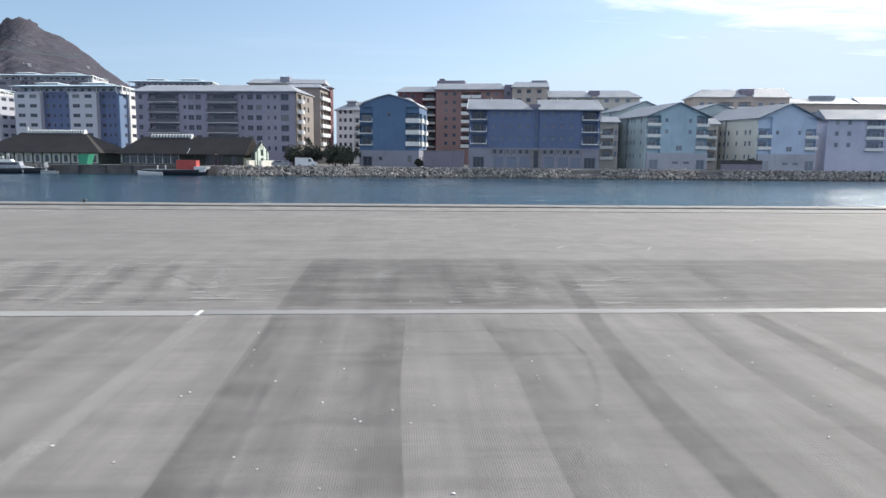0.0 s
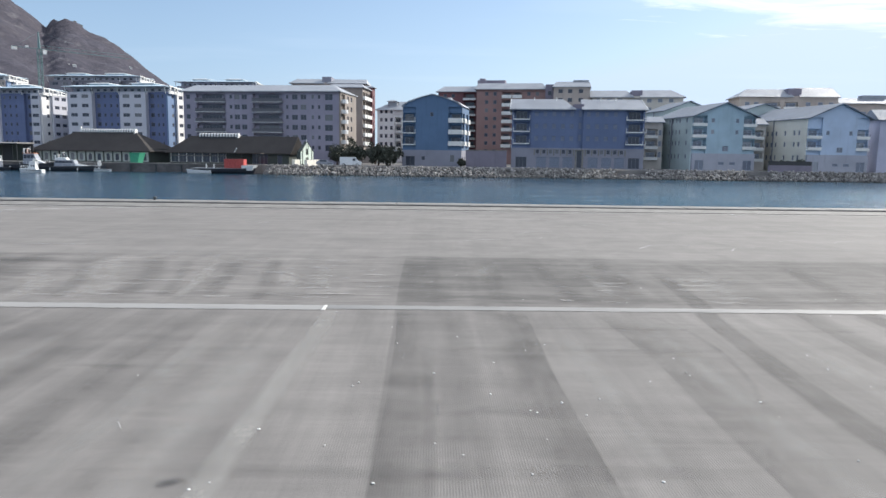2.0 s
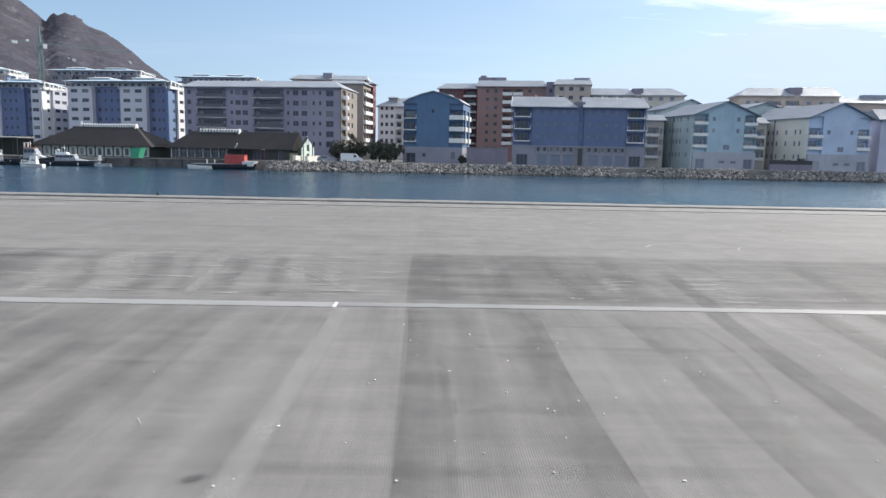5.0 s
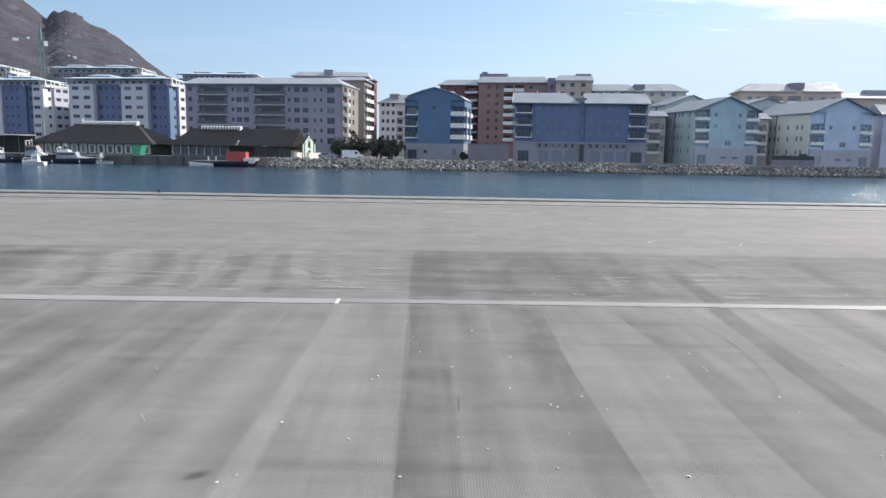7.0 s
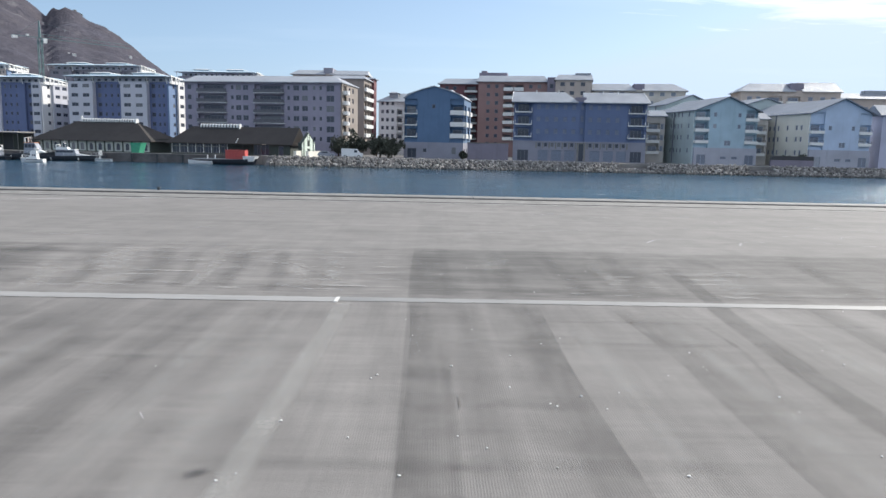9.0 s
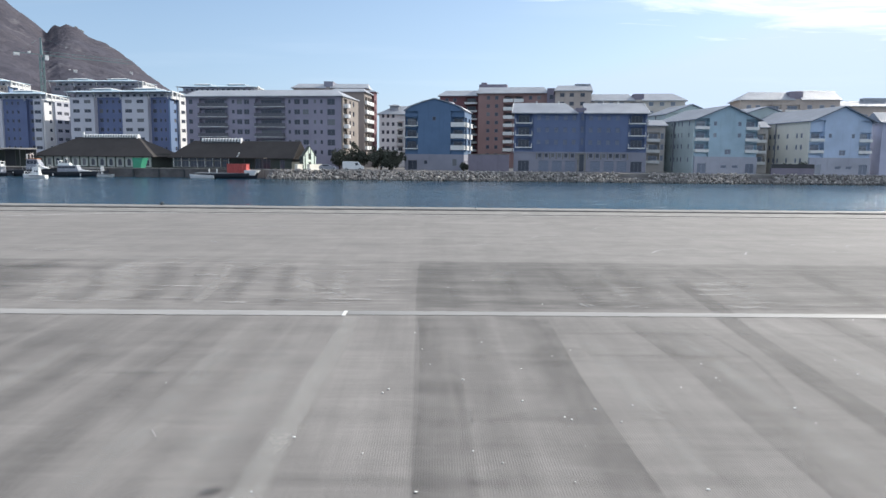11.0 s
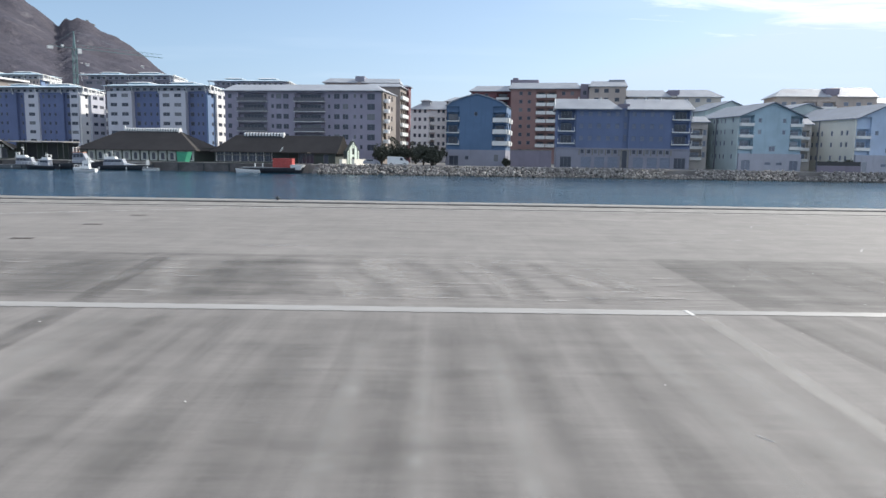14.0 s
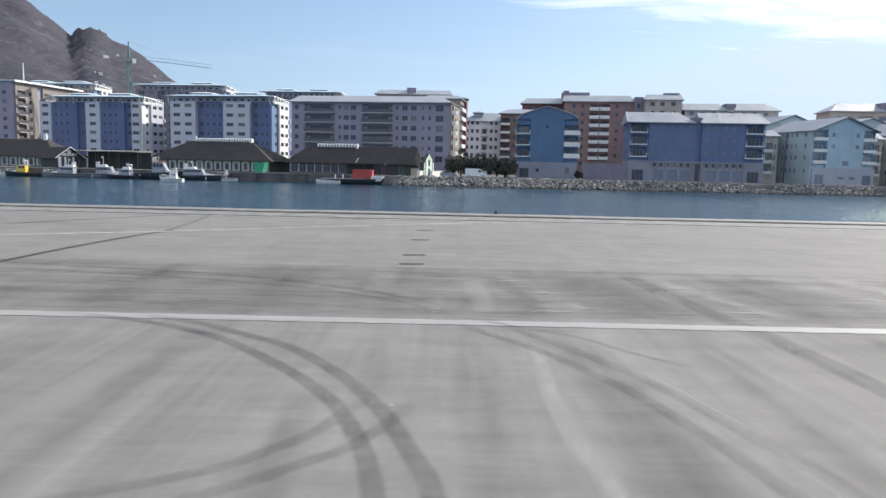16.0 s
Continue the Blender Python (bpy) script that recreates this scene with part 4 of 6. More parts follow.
# the strip beyond the line: short dark sweeps and pale scuffs, most of them along the runway
for i in range(20):
    x, y = -42 + i * 3.1 + random.uniform(-1.2, 1.2), random.uniform(21.0, 24.5)
    if -14 < x < 3:
        continue
    lean, run = random.uniform(-0.3, 1.0), random.uniform(3.0, 6.5)
    pale = random.random() < 0.5
    strip("scuff", ((x, y), (x + lean * 0.25, y + run * 0.5), (x + lean, min(29.4, y + run))), random.uniform(0.6, 2.0), M_SCUFF_PALE if pale else M_SCUFF_DARK, "pale scuff on the runway shoulder" if pale else "dark sweep on the runway shoulder", "surface wear", film_z(), "stuff")
for i in range(46):
    x, y = random.uniform(-46, 26), random.uniform(20.8, 29.0) if i % 3 else random.uniform(30, 54)
    if -14 < x < 3 and y < 30:
        continue
    run = random.uniform(1.2, 5.0)
    pale = random.random() < 0.7 or x > -14
    strip("scuff", ((x, y), (x + run * 0.5, y + random.uniform(-0.15, 0.1)), (x + run, y + random.uniform(-0.4, 0.1))), random.uniform(0.4, 1.3), M_SCUFF_PALE if pale else M_SCUFF_DARK, "pale scuff along the runway shoulder" if pale else "dark streak along the runway shoulder", "surface wear", film_z(), "stuff")

ARCS = (
    (((-36.0, 20.1), (-33.4, 19.4), (-31.6, 18.6), (-29.8, 17.3), (-28.0, 15.2), (-27.1, 13.9), (-26.5, 12.8), (-26.0, 11.4), (-25.7, 10.2), (-25.5, 8.5), (-25.4, 4)), 0.4, M_RUBBER),
    (((-33.8, 20.2), (-31.2, 19.1), (-29.3, 17.7), (-28.1, 16.7), (-26.9, 15.0), (-26.2, 13.7), (-25.6, 12.3), (-25.2, 11.0), (-24.9, 10.0), (-24.8, 8.6), (-24.7, 4)), 0.42, M_RUBBER),
    (((-26.0, 13.6), (-26.4, 12.5), (-26.7, 11.7), (-27.2, 11.0), (-27.7, 10.4), (-28.6, 9.8), (-30.5, 8.8)), 0.36, M_RUBBER_FAINT),
    (((-25.2, 13.4), (-25.5, 12.4), (-25.9, 11.5), (-26.2, 11.0), (-26.9, 10.3), (-27.4, 9.8), (-29, 8.5)), 0.36, M_RUBBER_FAINT),
    (((-24.6, 20.0), (-23.9, 18.9), (-22.5, 16.9), (-21.5, 14.8), (-20.95, 13.3), (-20.5, 11.6), (-20.2, 10.0), (-20.0, 8.6), (-19.9, 4)), 0.4, M_RUBBER_FAINT),
    (((-23.6, 20.3), (-22.8, 18.9), (-21.4, 16.4), (-20.5, 14.3), (-19.95, 12.4), (-19.5, 10.8), (-19.3, 9.3), (-19.2, 4)), 0.45, M_RUBBER_FAINT),
    (((-24.5, 20.5), (-22.5, 19.1), (-21.4, 18.3), (-20.4, 16.9), (-19.3, 15.6)), 0.22, M_RUBBER_FAINT),
    (((7.2, 19.8), (8.8, 18.8), (9.3, 16.2), (9.1, 13.8), (8.6, 12.0), (7.4, 9)), 0.22, M_SCUFF_DARK),
    (((-44, 29.0), (-36, 27.6), (-31, 26.2), (-27, 24.0), (-24.5, 21.6)), 0.5, M_RUBBER_FAINT),
    (((-43, 27.6), (-35.5, 26.3), (-30.5, 24.9), (-26.5, 22.8), (-24.8, 20.9)), 0.4, M_RUBBER_FAINT),
)
for pts, w, mt in ARCS:
    strip("tyre_mark", pts, w * 0.98, mt, "curved black tyre mark on the runway", "tyre mark", film_z(), group="tyre marks")
strip("bitumen_joint", ((-42.1, 28.4), (-42.0, 29.9), (-41.8, 33.9), (-41.3, 38.5), (-40.7, 41.8), (-40.6, 43.0)), 0.6, M_TAR, "dark sealed bitumen joint across the shoulder", "pavement joint", film_z(), "structure")
strip("bitumen_joint", ((-40.6, 41.4), (-41.1, 46.8), (-41.7, 51.5), (-42.2, 55.3)), 0.55, M_TAR_FAINT, "faded bitumen joint across the shoulder", "pavement joint", film_z(), "structure")
strip("bitumen_joint", ((-51.4, 44.0), (-47.8, 49.5), (-43.1, 56.0)), 0.5, M_TAR, "thin dark bitumen joint near the sea wall", "pavement joint", film_z(), "structure")
strip("bitumen_joint", ((-34, 53.0), (-28, 55.2), (-19, 54.6)), 0.5, M_TAR, "thin dark bitumen joint near the sea wall", "pavement joint", film_z(), "structure")
strip("pale_line", ((-56, 33.5), (-47.8, 38.2), (-40.7, 41.8), (-32.8, 46.8), (-24, 51.9), (-16, 55.0)), 0.7, M_GUIDE, "faint pale painted guide line", "runway marking", film_z(), "structure")
for x, y in ((20, 43.4), (17.7, 34), (21.7, 37.2), (24.3, 37), (8.8, 40.2), (9.6, 37.6), (25, 41), (14, 34.6), (13.1, 45.2), (22.6, 33.4), (5.4, 36.0), (28.4, 39.0)):
    run, lean = random.uniform(0.7, 1.5), random.choice((-1, 1)) * random.uniform(0.6, 1.6)
    strip("pale_scratch", ((x - run, y + lean), (x - run * 0.4, y + lean * 0.2), (x + run * 0.3, y - lean * 0.1), (x + run, y)), random.uniform(0.1, 0.17), M_GUIDE, "thin curved pale scratch on the runway shoulder", "surface wear", film_z(), "stuff")
# rubbed patches of the strip: many thin pale streaks along the runway
for x, y0, y1, w, n in ((12.3, 21.0, 25.6, 2.2, 16), (8.6, 20.9, 25.0, 1.8, 12), (7.0, 21.2, 23.5, 0.9, 5), (-2.0, 21.0, 29.4, 3.4, 26), (-4.6, 21.0, 30.4, 2.4, 24), (-7.3, 21.0, 30.4, 2.4, 30), (-9.3, 21.0, 30.2, 2.0, 26), (0.4, 21.4, 29.0, 2.2, 14), (-15.4, 21.2, 27.0, 2.0, 12), (-20.8, 21.2, 27.5, 2.6, 14)):
    for k in range(n):
        y = y0 + (y1 - y0) * (k + random.uniform(0.0, 1.0)) / n
        run = random.uniform(0.35, 0.75) * min(w, 2.4)
        a = x - 0.14 * (y - 22) * (x < 5) + random.uniform(-0.5, 0.5) * w - run / 2
        tilt = random.uniform(-0.5, 0.1) if x > 5 else random.uniform(-0.22, 0.22)
        dark = k % 4 == 3
        strip("dark_streak" if dark else "pale_streak", ((a, y), (a + run * 0.4, y + tilt * 0.8), (a + run * 0.7, y + tilt * 0.5), (a + run, y + tilt)), random.uniform(0.12, 0.32), M_BAND if dark else M_PALE_STRONG if k % 3 == 0 else M_DASH, "thin dark streak on the runway shoulder" if dark else "thin pale rubbed streak on the runway shoulder", "surface wear", film_z(), "stuff")
strip("tyre_mark", ((-2.7, 25.8), (-2.0, 24.9), (-0.9, 23.2), (0.3, 21.2)), 0.2, M_LANE_SOFT, "thin curved black tyre mark on the shoulder", "tyre mark", film_z(), group="tyre marks")
for x, y in ((-25.9, 40.2), (-26.0, 33.6), (-26.0, 30.6), (-25.8, 46)):
    strip("repair_patch", ((x - 0.55, y - 0.06), (x, y), (x + 0.55, y + 0.04)), 0.75, M_TAR, "small dark bitumen repair patch", "repair patch", film_z(), "stuff")
strip("oil_stain", ((-0.6, 9.0), (-0.42, 9.08), (-0.22, 9.2)), 0.3, M_OIL, "small black oil stain on the runway", "oil stain", film_z(), "stuff")

# stone chips on the runway
bm = bmesh.new()
bmesh.ops.create_icosphere(bm, subdivisions=1, radius=0.5)
chips = []
for k in range(4):
    b2 = bm.copy()
    for v in b2.verts:
        v.co *= 1 + 0.5 * noise.noise(v.co * 2.3 + Vector((k * 9, 0, 0)))
        v.co.z = max(-0.18, v.co.z * 0.6)
    me = bpy.data.meshes.new("stone_chip")
    b2.to_mesh(me)
    b2.free()
    me.materials.append(M_PEBBLE)
    chips.append(me)
bm.free()
SEEN = ((3.0, 13.8), (4.3, 9.4), (4.7, 11.7), (4.6, 11.8), (3.4, 10.0), (1.4, 10.3), (1.5, 13.0), (1.6, 13.2), (8.0, 13.8), (0.1, 9.1), (-0.1, 8.9), (2.2, 9.1), (6.0, 9.2), (4.0, 12.6), (5.9, 12.4), (5.5, 11.6), (5.2, 12.2), (7.1, 13.4), (5.5, 16.0), (3.0, 10.4), (0.3, 10.9), (5.0, 15.5), (11.0, 14.3), (8.7, 12.3), (11.2, 13.2), (2.9, 23.8), (9.5, 24.8), (-2.6, 13.5), (8.0, 14.0), (11.1, 15.3), (9.0, 9.9), (11.9, 10.8), (15.1, 15.4), (14.2, 14.3), (12.8, 12.2), (-16.4, 17.7), (-11.0, 12.3), (-25.6, 13.0))
for i, (x, y) in enumerate(SEEN):
    ob = new("stone_chip", chips[i % 4])
    s = random.uniform(0.03, 0.048)
    ob.matrix_basis = pose(x, y, 0.012, 0, 0, random.uniform(0, 360)) @ Matrix.Diagonal((s * random.uniform(0.9, 1.6), s, s * 0.8, 1))
    tagged(ob, "small white stone chip lying on the runway", "stone chip", "stone chips on the runway")
for i in range(24):
    ob = new("stone_chip", chips[i % 4])
    s = random.uniform(0.022, 0.04)
    ob.matrix_basis = pose(random.uniform(1.5, 16), random.uniform(8.5, 27), 0.008, 0, 0, random.uniform(0, 360)) @ Matrix.Diagonal((s * 1.3, s, s * 0.8, 1))
    tagged(ob, "small white stone chip lying on the runway", "stone chip", "stone chips on the runway")
single("stick", Shape().tube((-1.95, 11.15, 0.012), (-1.80, 10.9, 0.008), 0.005, 0.004, 6), M_PEBBLE, "short pale stick lying on the runway", "stick")

# mooring bollard on the coping
bo = thing("bollard", pose(-20.2, 60.3, 0.15), "small dark iron mooring bollard on the coping", "bollard")
part("post", Shape().tube((0, 0, 0), (0, 0, 0.2), 0.12, 0.1, 12), M_DARK, bo)
part("cap", Shape().tube((0, 0, 0.2), (0, 0, 0.28), 0.2, 0.17, 12), M_DARK, bo)


# ---- apartment buildings ----
GROUP_FLATS = "waterfront apartment houses"


def mauve_flats():
    b = thing("apartment_building", sized(-67.9, 207.6, -9.7, 0.922, 0.99), "long mauve six-storey apartment building with recessed balconies", "apartment building")
    F = [3.1 + 2.8 * k for k in range(6)]
    op = rows_of("b", (4.3, 22.6), F[1:], 9.4, 2.3)
    op += rows_of("w", (0.9,), [z + 0.8 for z in F], 1.3, 1.3) + rows_of("w", (15.0,), [z + 0.9 for z in F], 0.9, 1.1)
    op += rows_of("w", (16.6, 18.9), [z + 0.7 for z in F], 1.7, 1.4) + rows_of("w", (33.0,), [z + 0.9 for z in F], 0.8, 1.1)
    op += rows_of("w", (34.9, 37.6), [z + 0.7 for z in F], 1.8, 1.4) + rows_of("w", (41.0, 43.0), [z + 0.9 for z in F], 0.8, 1.1) + rows_of("w", (45.2,), [z + 0.5 for z in F], 2.4, 1.7)
    side = rows_of("b", (0.8,), F[1:], 3.4, 2.3) + rows_of("w", (6.5, 10.0), [z + 0.7 for z in F], 1.5, 1.4)
    block(b, 0, 0, 49.5, 16, 0, 20.0, M_MAUVE, op, (), rail="thin", recess=0.9)
    # end wall in the darker buff, its shade put into the colour
    block(b, 49.5, 0.1, 0.5, 15.8, 0, 19.8, M_BUFF_SHADED, (), side, rail="round")
    pitched_roof(b, 0, 0, 49.5, 16, 20.3, 2.2, 0.8, 0.3, 5)


def terracotta_flats():
    b = thing("apartment_building", sized(-49.6, 271.6, -3, 1.07), "tall beige apartment block with white corner balconies", "apartment building")
    F = [3.0 + 2.85 * k for k in range(9)]
    side = rows_of("b", (1.2,), F[1:], 2.8, 2.3) + rows_of("b", (8.6,), F[1:], 3.2, 2.3) + rows_of("w", (5.4,), [z + 0.6 for z in F], 1.5, 1.5)
    block(b, 0, 0, 25, 13, 0, 28.9, M_BEIGE, rows_of("w", (2, 6, 10, 14, 18, 22), [z + 0.7 for z in F], 1.4, 1.3), ())
    block(b, 25.0, 0.6, 0.6, 12.2, 0, 28.7, M_BEIGE, (), side, rail="full")
    pitched_roof(b, 0, 0, 10.6, 13, 28.9, 1.9, 0.8, 1.4, 0.6)
    pitched_roof(b, 13.4, 0, 12.2, 13, 28.9, 1.9, 0.8, 0.6, 1.2)
    part("roof_hut", Shape().box(10.4, 13.6, 1.5, 9, 28.9, 31.2), M_PLINTH, b)
    part("gable_wall", Shape().loft([[(a, 0.6, 28.6), (a, 12.4, 28.6), (a, 6.5, 30.7)] for a in (25.2, 25.5)]), M_BEIGE, b)
    b2 = thing("apartment_building", sized(-30.4, 231.4, -8), "weathered buff stair wing, darkened as shade, with white balconies and a red end bay", "apartment building")
    F = [3 + 2.85 * k for k in range(1, 8)]
    block(b2, 0, 0, 11.2, 11.0, 0, 23.9, M_BUFF_SHADED, (), rows_of("b", (0.8, 4.4, 7.8), F, 2.8, 2.2), rail="full")
    block(b2, 0, 11.0, 11.9, 4.0, 0, 24.6, M_RED, (), rows_of("w", (1.0,), [z + 0.6 for z in F], 1.2, 1.4))
    pitched_roof(b2, 0, 0, 11.2, 11.0, 23.9, 1.3, 0.6, 0.5, 2.2)
    part("roof", eaves_roof(-0.5, 12.5, 10.9, 15.6, 24.6, 0.2, 0.5, 1.2), M_ROOF, b2)


def eaves_roof(x0, x1, y0, y1, z, edge, rise, inset):
    """A flat roof whose rim falls gently to a thin edge."""
    def ring(d, h):
        return [(x0 + d, y0 + d, h), (x1 - d, y0 + d, h), (x1 - d, y1 - d, h), (x0 + d, y1 - d, h)]
    return Shape().loft([ring(0, z), ring(0, z + edge), ring(inset, z + edge + rise)])


def far_flats():
    b = thing("apartment_building", sized(-17.2, 263.5, -4, 0.8), "off-white apartment building far down the street", "apartment building")
    F = [2.3 + 2.9 * k for k in range(6)]
    op = rows_of("b", (8.2, 19.5), F[1:], 2.6, 2.3) + rows_of("w", (1.2, 3.4, 5.8, 12.0, 14.2, 16.6, 23.4), [z + 0.8 for z in F], 1.2, 1.3)
    block(b, 0, 0, 26, 14, 0, 19.1, M_OFFWHITE, op, rows_of("w", (2, 6, 10), [z + 0.8 for z in F], 1.4, 1.3))
    pitched_roof(b, 0, 0, 26, 14, 19.3, 3.0, 0.9, 7, 9)
    part("roof_hut", Shape().box(4.5, 8.5, 2.5, 6.5, 20.2, 22.0), M_ROOF, b)
    part("hut_roof", eaves_roof(4.0, 9.0, 2.0, 7.0, 22.0, 0.1, 0.5, 1.6), M_ROOF, b)
    b2 = thing("apartment_building", sized(-4.4, 256.0, -12), "brown apartment block with stacked balconies in the shade", "apartment building")
    F = [3.0 + 2.9 * k for k in range(6)]
    block(b2, 0, 0, 14, 12, 0, 21.6, M_BROWN, rows_of("b", (0.3, 6.5), F, 3.0, 2.2) + rows_of("w", (4.2, 10.8), [z + 0.7 for z in F], 1.2, 1.3), (), rows_of("w", (3, 8), [z + 0.7 for z in F], 1.2, 1.3))
    pitched_roof(b2, 0, 0, 14, 12, 21.6, 1.6, 0.7, 2.5, 2.0)


def white_blue_flats(x, y, floors, label, ang=-10.0, full=True, wall=None, bays=None, stretch=1.0, deep=False, drop=0.0):
    """Bays of white and blue render under a flat pale blue roof with raised lights."""
    b = thing("apartment_building", pose(x, y, LAND_Z - drop, 0, 0, ang) @ Matrix.Diagonal((stretch, 1, 1, 1)), label, "apartment building", "white and blue apartment blocks")
    F = [0.9 + 2.78 * k for k in range(floors)]
    H = F[-1] + 2.78
    zw = [z + 1.0 for z in F]
    for x0, W, y0, mt in bays or ((0, 8.0, 0.0, M_WHITE), (8.0, 2.4, 1.6, M_ROYAL), (10.4, 6.6, 0.7, M_ROYAL), (17.0, 8.3, 0.0, M_WHITE), (25.3, 2.5, 1.6, M_ROYAL), (27.8, 3.7, 0.5, M_ROYAL)):
        if mt is M_WHITE:
            op = rows_of("w", (1.0, 4.7), zw, 2.2, 1.05) if W > 6.5 else rows_of("w", (W * 0.5 - 1.1,), zw, 2.2, 1.05)
        elif W > 5:
            op = rows_of("w", (1.0, 3.0, 5.0), zw, 0.7, 1.05)
        elif W > 3:
            op = rows_of("w", (0.9, 2.3), zw, 0.6, 1.05)
        else:
            op = rows_of("w", (0.6,), zw, 1.2, 1.2)
        block(b, x0, y0, W, 12 - y0, 0, H, wall or mt, op)
    # sunlit ends get brighter copies of the front's white and royal blue
    near, far = (M_OFFWHITE, M_WHITE) if bays else (M_ROYAL_LIT, M_OFFWHITE)
    # rear wing, mostly unseen: depth and height added to shade the neighbouring block
    if deep:
        block(b, -3.2, 12.0, 29.8, 18.0, 0, H + 2.4, M_ROYAL, rows_of("w", (0.9,), zw, 0.9, 1.05))
    block(b, 31.5, 0.5, 0.5, 4.3, 0, H - 0.2, near, (), rows_of("w", (2.2,), zw, 1.2, 1.05))
    block(b, 31.5, 4.8, 1.1, 7.2, 0, H - 0.2, far, (), rows_of("w", (0.9, 4.2), zw, 2.2, 1.05))
    # attic, roof slab with a pale blue fascia, raised lights and brackets
    block(b, 0.6, 2.2, 30.6, 9.0, H, H + 1.5, M_WHITE, rows_of("w", [1.0 + 2.2 * k for k in range(13)], (H + 0.35,), 1.1, 0.7))
    part("roof", eaves_roof(-1.1, 32.3, -1.0, 12.8, H + 1.5, 0.12, 0.5, 2.4), M_ROOF_BLUE, b)
    for x0, x1 in ((5, 11.5), (19, 26)):
        part("roof_light", Shape().box(x0, x1, 3.5, 8.0, H + 2.1, H + 2.75), M_ROOF_BLUE, b)
        part("roof_light_cap", eaves_roof(x0 - 0.5, x1 + 0.5, 2.9, 8.6, H + 2.75, 0.08, 0.32, 1.5), M_TRIM, b)
    for x0 in (-0.5, 8.3, 16.6, 25.6, 31.6):
        part("bracket", Shape().tube((x0, -0.45, H + 1.5), (x0 + 0.1, 0.1, H - 0.6), 0.12, 0.12, 6), M_TRIM, b)
    for k in range(3):
        y0 = 1.0 + k * 3.9
        part("parapet_post", Shape().box(32.35, 32.7, y0, y0 + 0.4, H - 0.4, H + 1.7 - 0.09 * y0), M_TRIM, b)
        part("parapet_post", Shape().box(32.35, 32.7, y0 + 2.3, y0 + 2.7, H - 0.4, H + 1.5 - 0.09 * y0), M_TRIM, b)
    part("parapet", Shape().box(32.2, 32.6, 0.6, 12.0, H - 0.5, H + 0.35), M_TRIM, b)
    for k in range(5):
        part("balcony_fin", Shape().box(31.6, 33.1, 11.9, 12.15, F[k + 1] - 0.1, F[k + 1] + 1.1), M_OFFWHITE, b)
    rail = Shape()
    rail.tube((32.5, 0.8, H + 1.75), (32.5, 12.2, H + 0.7), 0.22, 0.22, 6)
    part("sloped_beam", rail, M_TRIM, b)
    return b


def blue_flats():
    b = thing("apartment_building", sized(23.4, 187.2, -7, 0.955, 1.05), "deep blue apartment house with white corner balconies and grey roof", "apartment building", GROUP_FLATS)
    F = (5.9, 8.85, 11.8)
    base = rows_of("s", (6.8, 10.4, 13.9, 20.6, 24.2, 27.6), (0.2,), 2.6, 2.5) + rows_of("w", [6.6 + 1.75 * k for k in range(6)] + [20.2 + 1.75 * k for k in range(6)], (3.5,), 0.9, 1.0)
    base += [("d", 17.6, 0.1, 1.3, 4.3), ("d", 1.2, 0.1, 3.0, 2.6), ("d", 31.2, 0.1, 3.0, 2.6)]
    block(b, 0, 0, 35.2, 12, 0, 4.75, M_PLINTH, base, rows_of("w", (2, 6), (1.2,), 1.4, 1.4), recess=0.75)
    part("string_course", Shape().box(-0.1, 35.3, -0.12, 0, 4.6, 4.9), M_PLINTH, b)
    block(b, 0, 0.4, 5.2, 11.6, 4.9, 14.5, M_BLUE, rows_of("b", (0.5,), F, 4.2, 2.3), (), rows_of("w", (3, 7), [z + 0.6 for z in F], 1.4, 1.4), rail="low", recess=0.75)
    block(b, 30.0, 0.4, 5.2, 11.6, 4.9, 14.5, M_BLUE, rows_of("b", (0.5,), F, 4.2, 2.3), rows_of("b", (1.0, 6.5), F, 3.2, 2.3), rail="low", recess=0.75)
    zs = [z + 0.7 for z in F]
    # closed shutters added in place of windows that barely show
    block(b, 5.2, 0.0, 12.3, 12, 4.9, 14.5, M_BLUE, rows_of("s", (0.9, 3.2, 5.6, 8.0, 10.3), zs, 1.0, 1.2), recess=0.75)
    block(b, 17.5, 0.5, 1.5, 11.4, 4.9, 14.5, M_BLUE, rows_of("s", (0.4,), zs, 0.7, 1.6), recess=0.75)
    block(b, 19.0, 0.0, 11.0, 12, 4.9, 14.5, M_BLUE, rows_of("s", (0.9, 3.2, 5.6, 8.0), zs, 1.0, 1.2), recess=0.75)
    pitched_roof(b, 0, 0, 16.4, 12, 14.6, 2.5, 0.7, 0.2, 3.2)
    pitched_roof(b, 19.2, 0, 16.0, 12, 14.6, 2.5, 0.7, 0.2, 0.9)
    part("roof_well", Shape().box(16.4, 19.2, 1.0, 11, 14.5, 15.6), M_PURPLE, b)
    part("door_surround", Shape().box(17.1, 17.55, -0.14, -0.004, 0.1, 4.5).box(18.95, 19.4, -0.14, -0.004, 0.1, 4.5).box(17.1, 19.4, -0.16, -0.145, 4.3, 4.6), M_CONC_PALE, b)
    for x in [6.3 + 1.75 * k for k in range(7)] + [19.9 + 1.75 * k for k in range(7)]:
        part("pilaster", Shape().box(x - 0.22, x + 0.12, -0.1, -0.004, 3.1, 4.55), M_CONC_PALE, b)
    # white tubes added as the sunlit edges of the roof ends
    for xa, xb in ((-0.6, -0.4), (35.9, 35.0)):
        part("hip_flashing", Shape().tube((xa, -0.62, 14.25), (xb, 5.9, 17.1), 0.09, 0.09, 6), M_TRIM, b)
